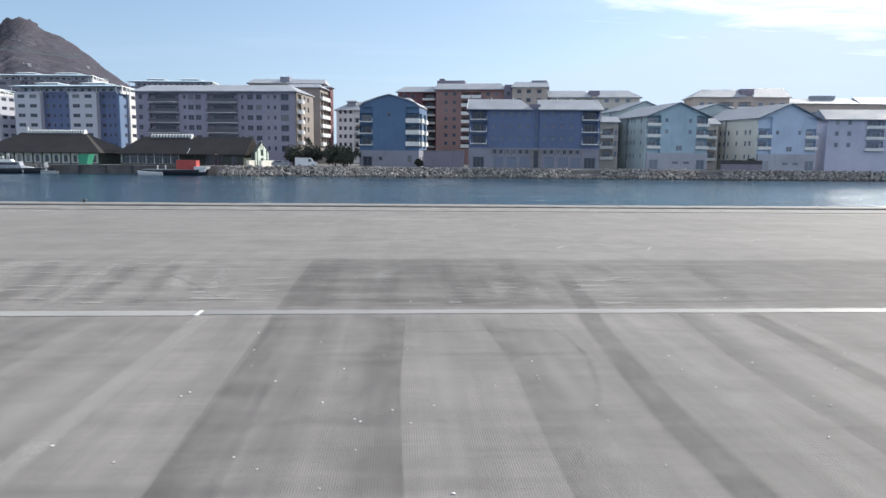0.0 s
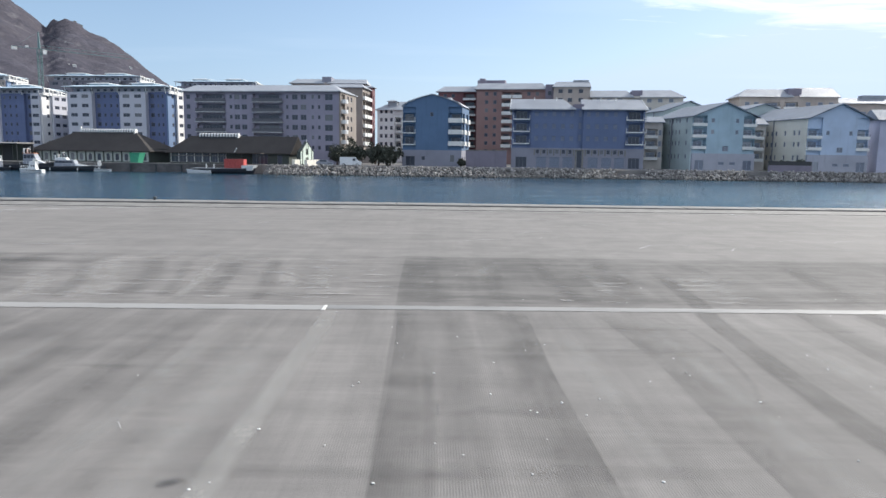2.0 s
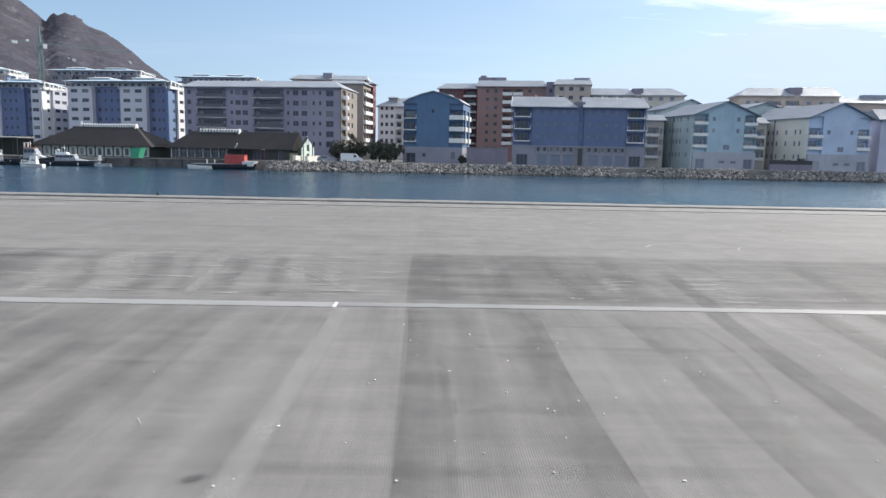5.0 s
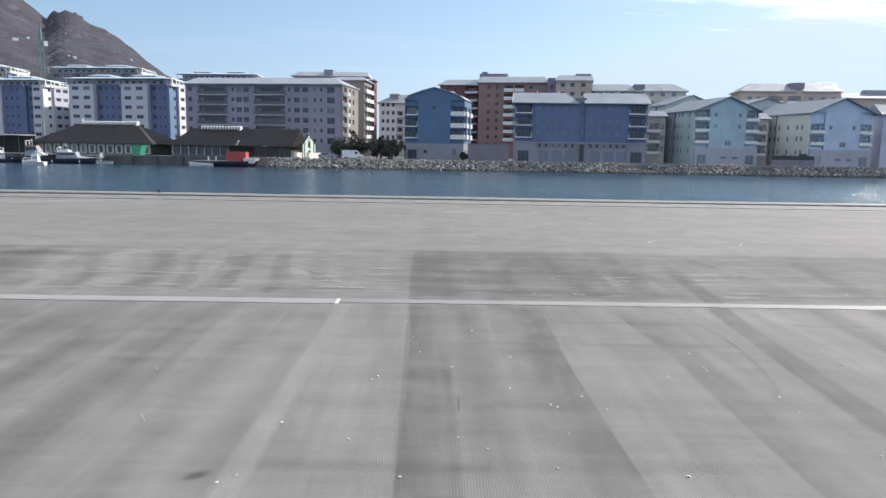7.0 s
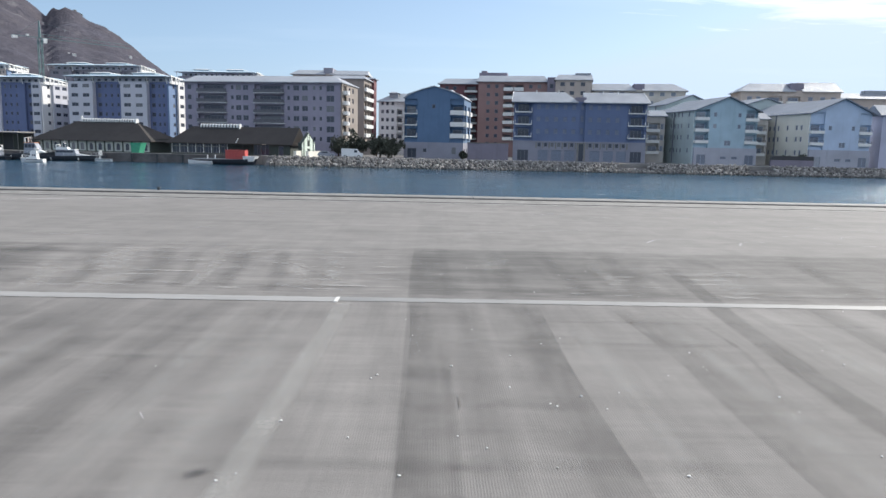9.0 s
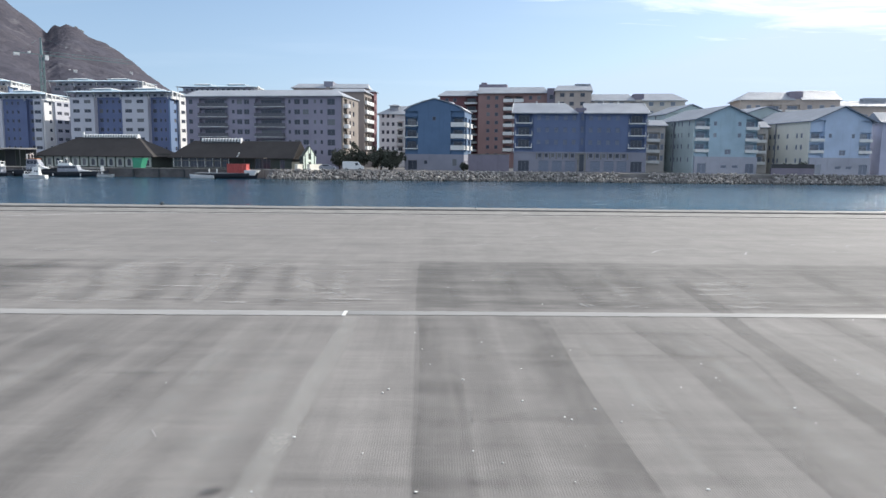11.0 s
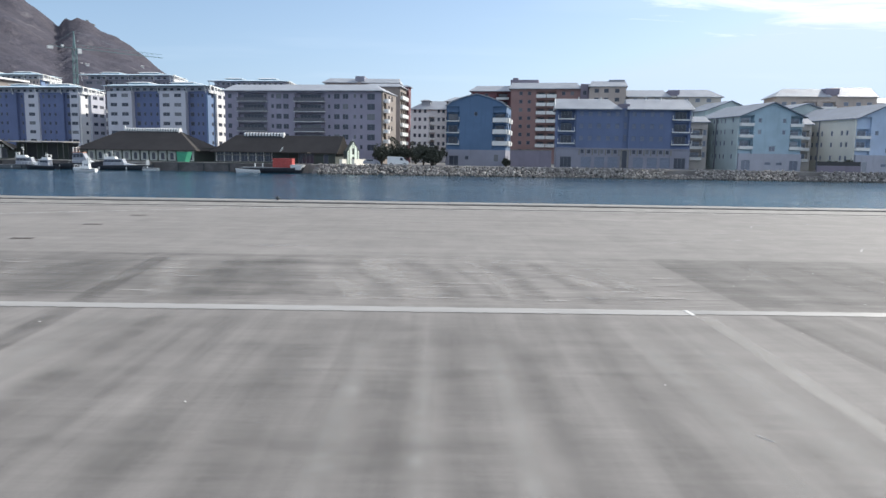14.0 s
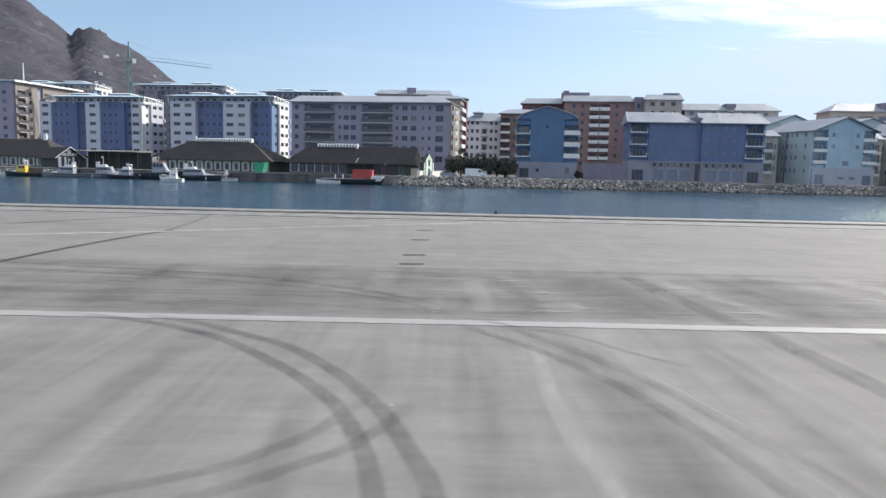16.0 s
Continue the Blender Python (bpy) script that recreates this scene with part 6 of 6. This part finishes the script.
for i in range(70):
    xa, xb = -36 + i * 3, -36 + (i + 1) * 3
    sh.face((xa, 163.4, -1.6), (xb, 163.4, -1.6), (xb, 169.6, 0.7), (xa, 169.6, 0.7))
part("core", sh, M_QUAY, bank)


def bank_stone(x=None):
    x = random.uniform(-35, 172) if x is None else x
    gap = 46.5 < x < 53 or 77 < x < 83
    t = random.random() * (0.45 if gap else 1.0)
    y = 163.6 + 6.2 * t + random.uniform(-0.4, 0.4)
    z = -1.1 + 2.35 * t + random.uniform(-0.08, 0.18)
    s = random.uniform(0.34, 0.8)
    return Matrix.Translation((x, y, z)) @ Euler([random.uniform(0, 6.28) for _ in range(3)]).to_matrix().to_4x4() @ Matrix.Diagonal((s * 1.25, s, s * 0.8, 1))


for i in range(300):
    part("stone", rocks[i % 8], None, bank, at=bank_stone(-35 + 95 * (i + random.random()) / 300))
sh = Shape()
for i in range(5200):
    m = bank_stone()
    o = len(sh.v)
    sh.v += [tuple(m @ v) for v in rock_verts(i % 8)]
    sh.f += [tuple(o + j for j in f) for f in base_f]
tagged(part("stones", sh, M_STONE, bank), kind="stuff")


# ---- boats ----
def hull(L, B, H, bow=0.35):
    """Lofted hull, bow towards +x, keel below the origin."""
    rings = []
    for k in range(11):
        t = k / 10
        w = B / 2 * (1 - max(0, (t - (1 - bow)) / bow) ** 2.2) * (0.9 + 0.1 * min(1, t * 4))
        w = max(w, 0.03)
        sheer = H * (1 + 0.35 * t * t)
        x = -L / 2 + L * t
        rk = 0.06 * L * max(0, t - 0.8) / 0.2
        rings.append([(x + rk, -w, sheer), (x + rk * 0.6, -w * 0.92, sheer * 0.4), (x, -w * 0.6, -0.3), (x, w * 0.6, -0.3), (x + rk * 0.6, w * 0.92, sheer * 0.4), (x + rk, w, sheer)])
    return Shape().loft(rings)


def boat(x, y, ang, L, B, H, hull_mat, cabin_mat, label, cabin=(0.0, 0.35, 1.5), mast=2.0, group="moored boats", fly=True, roof_mat=None):
    """Hull, deck, coachroof, wheelhouse with windows all round, flybridge, mast, rails and fenders."""
    b = thing("boat", pose(x, y, WATER_Z, 0, 0, ang), label, "boat", group)
    part("hull", hull(L, B, H), hull_mat, b)
    part("rubbing_strake", Shape().box(-L * 0.48, L * 0.2, -B * 0.5 - 0.05, B * 0.5 + 0.05, H * 0.78, H * 0.92), M_HULL_DARK, b)
    c0, cl, ch = cabin
    xa, xb, w = (c0 - cl / 2) * L, (c0 + cl / 2) * L, B * 0.34
    part("coachroof", Shape().loft([[(xb - 0.3, -w, H), (xb + L * 0.2, -w * 0.6, H), (xb + L * 0.2, w * 0.6, H), (xb - 0.3, w, H)], [(xb - 0.3, -w * 0.9, H + ch * 0.42), (xb + L * 0.16, -w * 0.45, H + 0.3), (xb + L * 0.16, w * 0.45, H + 0.3), (xb - 0.3, w * 0.9, H + ch * 0.42)]]), M_HULL_WHITE, b)
    lo = [(xa, -w, H), (xb, -w, H), (xb, w, H), (xa, w, H)]
    m0 = [(xa + 0.06, -w * 0.97, H + ch * 0.5), (xb - 0.1, -w * 0.97, H + ch * 0.5), (xb - 0.1, w * 0.97, H + ch * 0.5), (xa + 0.06, w * 0.97, H + ch * 0.5)]
    up = [(xa + 0.15, -w * 0.88, H + ch), (xb - ch * 0.3, -w * 0.88, H + ch), (xb - ch * 0.3, w * 0.88, H + ch), (xa + 0.15, w * 0.88, H + ch)]
    cab = part("wheelhouse", Shape().loft([lo, m0, up]), cabin_mat, b)
    n = max(2, int((xb - xa) / 0.9))
    for sg in (-1, 1):
        for i in range(n):
            a0 = xa + 0.25 + (xb - xa - 0.8) * i / n
            a1 = a0 + (xb - xa - 0.8) / n - 0.12
            part("cabin_window", Shape().box(a0, a1, min(sg * w * 0.99, sg * w * 0.86), max(sg * w * 0.99, sg * w * 0.86), H + ch * 0.56, H + ch * 0.88), M_GLASS, cab)
    part("cabin_roof", Shape().box(xa - 0.1, xb - ch * 0.22, -w * 0.98, w * 0.98, H + ch, H + ch + 0.09), roof_mat or M_HULL_WHITE, b)
    mx = (xa * 0.6 + xb * 0.4)
    top = H + ch + 0.09
    if fly:
        part("flybridge", Shape().loft([[(xa + 0.3, -w * 0.7, top), (mx + 0.9, -w * 0.7, top), (mx + 0.9, w * 0.7, top), (xa + 0.3, w * 0.7, top)], [(xa + 0.3, -w * 0.72, top + 0.5), (mx + 0.6, -w * 0.72, top + 0.5), (mx + 0.6, w * 0.72, top + 0.5), (xa + 0.3, w * 0.72, top + 0.5)]]), M_HULL_WHITE, b)
    part("radar_arch", Shape().box(xa + 0.1, xa + 0.4, -w * 0.8, -w * 0.7, top, top + 1.0).box(xa + 0.1, xa + 0.4, w * 0.7, w * 0.8, top, top + 1.0).box(xa + 0.05, xa + 0.5, -w * 0.8, w * 0.8, top + 1.0, top + 1.1), M_TRIM, b)
    part("mast", Shape().tube((mx, 0, top), (mx, 0, top + mast), 0.06, 0.03, 6).tube((mx, -0.6, top + mast * 0.6), (mx, 0.6, top + mast * 0.6), 0.03, 0.03, 5).tube((mx - 0.25, 0, top + mast * 0.7), (mx - 0.25, 0, top + mast * 0.78), 0.28, 0.28, 10), M_TRIM, b)
    r = Shape()
    last = {}
    for i in range(9):
        a = -L * 0.1 + L * 0.58 * i / 8
        t = (a + L / 2) / L
        ww = max(0.05, B / 2 * (1 - max(0, (t - 0.65) / 0.35) ** 2.2))
        zb = H * (1 + 0.35 * t * t)
        for sg in (-1, 1):
            tip = (a, sg * ww * 0.95, zb + 0.6)
            r.tube((a, sg * ww * 0.95, zb - 0.1), tip, 0.025, 0.025, 5)
            if sg in last:
                r.tube(last[sg], tip, 0.025, 0.025, 5)
            last[sg] = tip
    part("guard_rail", r, M_TRIM, b)
    for i in range(3):
        a = -L * 0.3 + i * L * 0.22
        part("fender", Shape().tube((a, -B * 0.5 - 0.12, H * 0.2), (a, -B * 0.5 - 0.12, H * 0.75), 0.13, 0.13, 8), M_HULL_DARK if i % 2 else M_TRIM, b)
    return b


boat(-131.5, 171.3, 6, 7.5, 2.6, 0.8, M_HULL_WHITE, M_HULL_WHITE, "white motor boat with pale deck moored at the quay", (-0.1, 0.3, 1.0), 1.2, fly=False)
boat(-124.2, 171.6, 186, 7.5, 2.8, 0.9, M_HULL_DARK, M_CABIN_YELLOW, "dark-hulled pilot boat with a yellow wheelhouse", (0.02, 0.3, 1.7), 1.6, fly=False)
# grey wheelhouses: the shade on pale cabins is part of their colour
boat(-114.0, 171.2, 184, 10.0, 3.0, 0.9, M_HULL_GREY, M_GREY_SHADE, "grey cabin cruiser with tall radar arch", (-0.05, 0.36, 1.5), 2.2)
boat(-104.0, 171.3, 8, 10.0, 3.0, 1.0, M_HULL_GREY, M_GREY_SHADE, "grey launch with a grey wheelhouse and mast", (-0.05, 0.38, 1.6), 3.0)
boat(-99.2, 168.6, 172, 7.5, 2.5, 0.8, M_HULL_DARK, M_GREY_SHADE, "dark sports boat with a pale cabin moored outside a launch", (-0.1, 0.36, 1.4), 1.6)
boat(-92.6, 171.4, 4, 10.5, 3.4, 1.4, M_HULL_DARK, M_GREY_SHADE, "dark tug with a grey wheelhouse and orange roof", (0.1, 0.3, 2.6), 1.6, fly=False, roof_mat=M_CABIN_ORANGE)
boat(-82.3, 171.4, 4, 14.0, 3.4, 1.05, M_HULL_DARK, M_GREY_SHADE, "dark-hulled patrol launch with a white deckhouse", (-0.08, 0.34, 1.5), 2.2)
boat(-76.0, 171.8, 184, 5.0, 1.9, 0.6, M_HULL_WHITE, M_HULL_WHITE, "small white open boat moored at the quay", (0.1, 0.3, 0.7), 0.7, fly=False)
boat(-82.6, 155.0, 185, 4.6, 2.0, 0.7, M_HULL_WHITE, M_HULL_WHITE, "small white motor launch out on the harbour water", (-0.05, 0.36, 1.1), 1.3, "harbour traffic")
strip("wake", ((-80.0, 155.1), (-76, 155.3), (-71, 155.6)), 1.6, M_FOAM_GLINT, "white foam wake behind the launch", "wake", WATER_Z + 0.02, "stuff")

# barge with the red container
bg = thing("barge", pose(-46.0, 169.0, WATER_Z, 0, 0, -4), "low rusty work barge moored at the quay", "barge")
part("hull", hull(14, 4.2, 1.0, 0.2), M_HULL_DARK, bg)
part("deck", Shape().box(-7, 5.5, -1.9, 1.9, 1.1, 1.25), M_HULL_GREY, bg)
part("bow_bulwark", Shape().loft([[(5.0, -1.7, 0.75), (7.1, -1.2, 0.75), (7.1, 1.2, 0.75), (5.0, 1.7, 0.75)], [(5.0, -1.9, 1.95), (7.8, -1.4, 1.95), (7.8, 1.4, 1.95), (5.0, 1.9, 1.95)]]), M_HULL_WHITE, bg)
for a in (-3.4, -1.6):
    part("bitt", Shape().tube((a, -1.5, 1.25), (a, -1.5, 2.2), 0.16, 0.16, 8), M_TRIM, bg)
ct = thing("skip", pose(-43.2, 169.4, WATER_Z + 1.25, 0, 0, -4), "bright red steel container on a barge", "container")
part("box", Shape().box(-2.3, 2.3, -1.1, 1.1, 0, 2.0), M_REDBOX, ct)
for i in range(12):
    part("rib", Shape().box(-2.2 + i * 0.38, -2.02 + i * 0.38, -1.16, -1.1, 0.12, 1.9), M_REDBOX, ct)
part("rim", Shape().box(-2.36, 2.36, -1.18, 1.18, 2.0, 2.1), M_REDBOX, ct)
db = thing("dinghy", pose(-51.0, 167.4, WATER_Z, 0, 0, 176), "small pale dinghy alongside a barge", "dinghy")
part("hull", hull(5.5, 1.9, 0.7), M_HULL_WHITE, db)
part("thwart", Shape().box(-0.3, 0.3, -0.8, 0.8, 0.7, 0.78), M_HULL_GREY, db)

# green skip at the quay's edge
gs = thing("skip", pose(-69.0, 176.6, LAND_Z, 0, 0, -13) @ Matrix.Diagonal((0.6, 1, 1, 1)), "bright green steel skip standing on the quay", "skip")
s = Shape()
s.loft([[(-2.0, -1, 0), (1.3, -1, 0), (1.3, 1, 0), (-2.0, 1, 0)], [(-2.2, -1.1, 2.4), (2.6, -1.1, 2.4), (2.6, 1.1, 2.4), (-2.2, 1.1, 2.4)]])
part("body", s, M_GREEN, gs)
part("rim", Shape().box(-2.3, 2.7, -1.16, 1.16, 2.4, 2.5), M_GREEN, gs)


# van by the bank
def van(x, y, ang):
    v = thing("van", pose(x, y, LAND_Z, 0, 0, ang), "white panel van parked beside the stone bank", "van")
    prof = [(-2.5, 0.35), (2.45, 0.35), (2.55, 0.9), (2.3, 1.15), (1.75, 1.25), (1.15, 2.05), (0.8, 2.15), (-2.45, 2.2), (-2.55, 1.9)]
    part("body", Shape().loft([[(a, -0.95, b) for a, b in prof], [(a, 0.95, b) for a, b in prof]]), M_VAN, v)
    part("side_window", Shape().box(0.55, 1.2, -0.97, -0.95, 1.3, 1.85), M_GLASS, v)
    for a in (-1.6, 1.6):
        for sg in (-1, 1):
            w = part("wheel", Shape().tube((a, sg * 0.8, 0.34), (a, sg * 1.0, 0.34), 0.34, 0.34, 16), M_TYRE, v)
            part("hub", Shape().tube((a, sg * 1.0, 0.34), (a, sg * 1.02, 0.34), 0.18, 0.16, 12), M_TRIM, w)


van(-16.6, 172.8, 0)


def car(x, y, ang):
    c = thing("car", pose(x, y, LAND_Z, 0, 0, ang), "grey hatchback car parked behind the stone bank", "car")
    prof = [(-2.0, 0.3), (2.0, 0.3), (2.05, 0.7), (1.85, 0.88), (1.0, 0.98), (0.35, 1.42), (-1.2, 1.46), (-1.9, 1.0), (-2.05, 0.7)]
    part("body", Shape().loft([[(a, -0.85, b) for a, b in prof], [(a, 0.85, b) for a, b in prof]]), M_GREY_SHADE, c)
    part("side_window", Shape().box(-1.1, 0.4, -0.87, -0.85, 1.0, 1.34), M_GLASS, c)
    for a in (-1.3, 1.3):
        for sg in (-1, 1):
            w = part("wheel", Shape().tube((a, sg * 0.7, 0.31), (a, sg * 0.88, 0.31), 0.31, 0.31, 16), M_TYRE, c)
            part("hub", Shape().tube((a, sg * 0.88, 0.31), (a, sg * 0.9, 0.31), 0.17, 0.15, 12), M_TRIM, w)


car(-23.2, 175.4, 4)


# ---- trees ----
def tree(x, y, h, r, label):
    t = thing("tree", pose(x, y, LAND_Z), label, "tree", "street trees")
    tr = Shape()
    tr.tube((0, 0, 0), (0.1, 0, h * 0.45), 0.22, 0.14, 8)
    for k in range(5):
        a = k * 1.3 + x
        tr.tube((0.1, 0, h * (0.3 + 0.04 * k)), (math.cos(a) * r * 0.6, math.sin(a) * r * 0.6, h * (0.6 + 0.05 * k)), 0.1, 0.03, 6)
    part("trunk", tr, M_BARK, t)
    cr = Shape()
    rnd = random.Random(int(x * 10) + 5)
    clumps = [(rnd.gauss(0, r * 0.52), rnd.gauss(0, r * 0.45), h * 0.56 + rnd.gauss(0, h * 0.18), rnd.uniform(0.3, 0.55) * r) for _ in range(26)]
    for cx, cy, cz, cr_ in clumps:
        for _ in range(70):
            d = Vector((rnd.gauss(0, 1), rnd.gauss(0, 1), rnd.gauss(0, 0.8))).normalized() * cr_ * rnd.random() ** 0.4
            c = Vector((cx, cy, max(0.6, cz))) + d
            q = Euler((rnd.uniform(0, 6), rnd.uniform(0, 6), rnd.uniform(0, 6))).to_matrix()
            s_ = rnd.uniform(0.12, 0.24)
            cr.face(*(c + q @ Vector(p) * s_ for p in ((-1, -0.6, 0), (1, -0.6, 0.2), (1.1, 0.6, 0), (-0.9, 0.6, -0.2))))
    part("crown", cr, M_LEAF, t)


for x, y, h, r in ((-21.8, 187.5, 5.6, 2.3), (-17.0, 190, 5.2, 2.4), (-10.8, 184, 5.2, 2.2), (-8.2, 190, 5.4, 2.2), (-19.5, 199, 6, 2.6), (-13.5, 207, 6, 2.6), (-8.6, 183, 3.6, 1.8), (10.4, 185.5, 2.0, 0.8), (91.5, 180, 2.6, 1.4), (95.0, 180, 2.6, 1.5)):
    tree(x, y, h, r, "dark green leafy tree among the waterfront houses" if h > 5 else "low dark green shrub on the waterfront")


# small pale houses high on the hillside
for x, y, z, w, tall in ((-781, 1604, 184.0, 7, 3.4), (-791, 1602, 186.2, 4, 2.8), (-713.6, 1443, 148.7, 6, 2.6), (-702, 1449, 145.3, 4.5, 2.4), (-743, 1808, 204.2, 6, 3.6)):
    hh = thing("hillside_house", pose(x, y - 2.0, z - 2.0, 0, 0, 40), "small white house on the scrubby hillside", "house", "hillside houses")
    block(hh, 0, 0, w, 7, 0, 2.0 + tall, M_TRIM, rows_of("w", [0.8 + 2.2 * k for k in range(int(w / 2.2))], (3.2,), 0.9, 1.0))
    pitched_roof(hh, 0, 0, w, 7, 2.0 + tall, 1.0, 0.3, 0.6, 0.6, M_TRIM)

# ---- cranes ----
def tower_crane(x, y, h, ang, jib, tail, label):
    c = thing("tower_crane", pose(x, y, LAND_Z, 0, 0, ang), label, "crane", "tower cranes")
    m = Shape()
    w = 0.6
    for sx, sy in ((-w, -w), (w, -w), (w, w), (-w, w)):
        m.tube((sx, sy, 0), (sx, sy, h), 0.14, 0.14, 5)
    for k in range(int(h / 2.4)):
        z = k * 2.4
        f = 1 if k % 2 else -1
        for yy in (-w, w):
            m.tube((-w * f, yy, z), (w * f, yy, z + 2.4), 0.09, 0.09, 4)
            m.tube((yy, -w * f, z), (yy, w * f, z + 2.4), 0.09, 0.09, 4)
    part("mast", m, M_CRANE, c)
    j = Shape()
    for yy, zz in ((-0.7, 0), (0.7, 0), (0, 1.3)):
        j.tube((-tail if zz == 0 else 0, yy, h + zz), (jib, yy, h + zz), 0.075, 0.075, 4)
    for k in range(int(jib / 2)):
        j.tube((k * 2, -0.7, h), (k * 2 + 1, 0, h + 1.3), 0.03, 0.03, 4).tube((k * 2 + 1, 0, h + 1.3), (k * 2 + 2, 0.7, h), 0.03, 0.03, 4)
    part("jib", j, M_CRANE, c)
    a = Shape()
    a.tube((0, 0, h), (0, 0, h + 6), 0.5, 0.2, 6).tube((0, 0, h + 6), (jib * 0.6, 0, h + 1.3), 0.025, 0.025, 4).tube((0, 0, h + 6), (-tail * 0.9, 0, h), 0.03, 0.03, 4)
    part("apex", a, M_CRANE, c)
    part("counterweight", Shape().box(-tail, -tail + 1.7, -0.5, 0.5, h - 1.0, h), M_TRIM, c)
    part("counterweight", Shape().box(-tail + 4.6, -tail + 5.4, -0.4, 0.4, h + 0.05, h + 0.8), M_TRIM, c)
    part("operator_cab", Shape().box(0.8, 2.1, -1.2, 0.2, h - 1.8, h - 0.2), M_TRIM, c)


tower_crane(-139.9, 268, 39, 47, 33, 9.0, "green lattice tower crane with white cab")
single("flagpole", Shape().tube((0, 0, 0), (0, 0, 6.5), 0.22, 0.14, 8), M_TRIM, "white flagpole on a flat roof", "flagpole", at=pose(-166.5, 247.0, LAND_Z + 27.35))

# small pale houses on the slope
def slope_house(x, y, z, w, d, h, ang):
    b = thing("house", pose(x, y, z - 4, 0, 0, ang), "small pale house on the scrubby slope", "house", "houses on the slope")
    part("wall", Shape().box(-w / 2, w / 2, 0, d, 0, h + 4), M_WHITE, b)
    pitched_roof(b, -w / 2, 0, w, d, h + 4, 1.6, 0.5, 1, 1, M_ROOF)


for x, y, z, w, h in ((-803, 1626, 187, 9, 2.5), (-790, 1627, 183, 7, 2), (-877, 1760, 255, 5, 2), (-717, 1842, 181, 5, 2)):
    slope_house(x, y, z, w, 8, h, random.uniform(-25, 15))
single("summit_wall", Shape().box(-14, 14, 0, 3, -8, 1.5).box(-13, -7, 0, 4, 1.5, 4), M_CONC_PALE, "pale stone wall along the hill's knoll", "wall", at=pose(-955, 1996, 340, 0, 24, -8))

# broken crests and foam beside the sea wall, doubling as painted sun glints
rnd = random.Random(8)
for i in range(110):
    x, y = rnd.uniform(10, 80), 62.5 + 45 * rnd.random() ** 1.7
    run = rnd.uniform(1.2, 4.5)
    strip("wave_crest", ((x, y), (x + run * 0.5, y + rnd.uniform(-0.2, 0.2)), (x + run, y + rnd.uniform(-0.3, 0.3))), rnd.uniform(0.25, 0.7), M_FOAM_GLINT, "broken pale wave crest and sun glint on the harbour water", "foam", WATER_Z + 0.02 + i * 0.0004, "stuff")
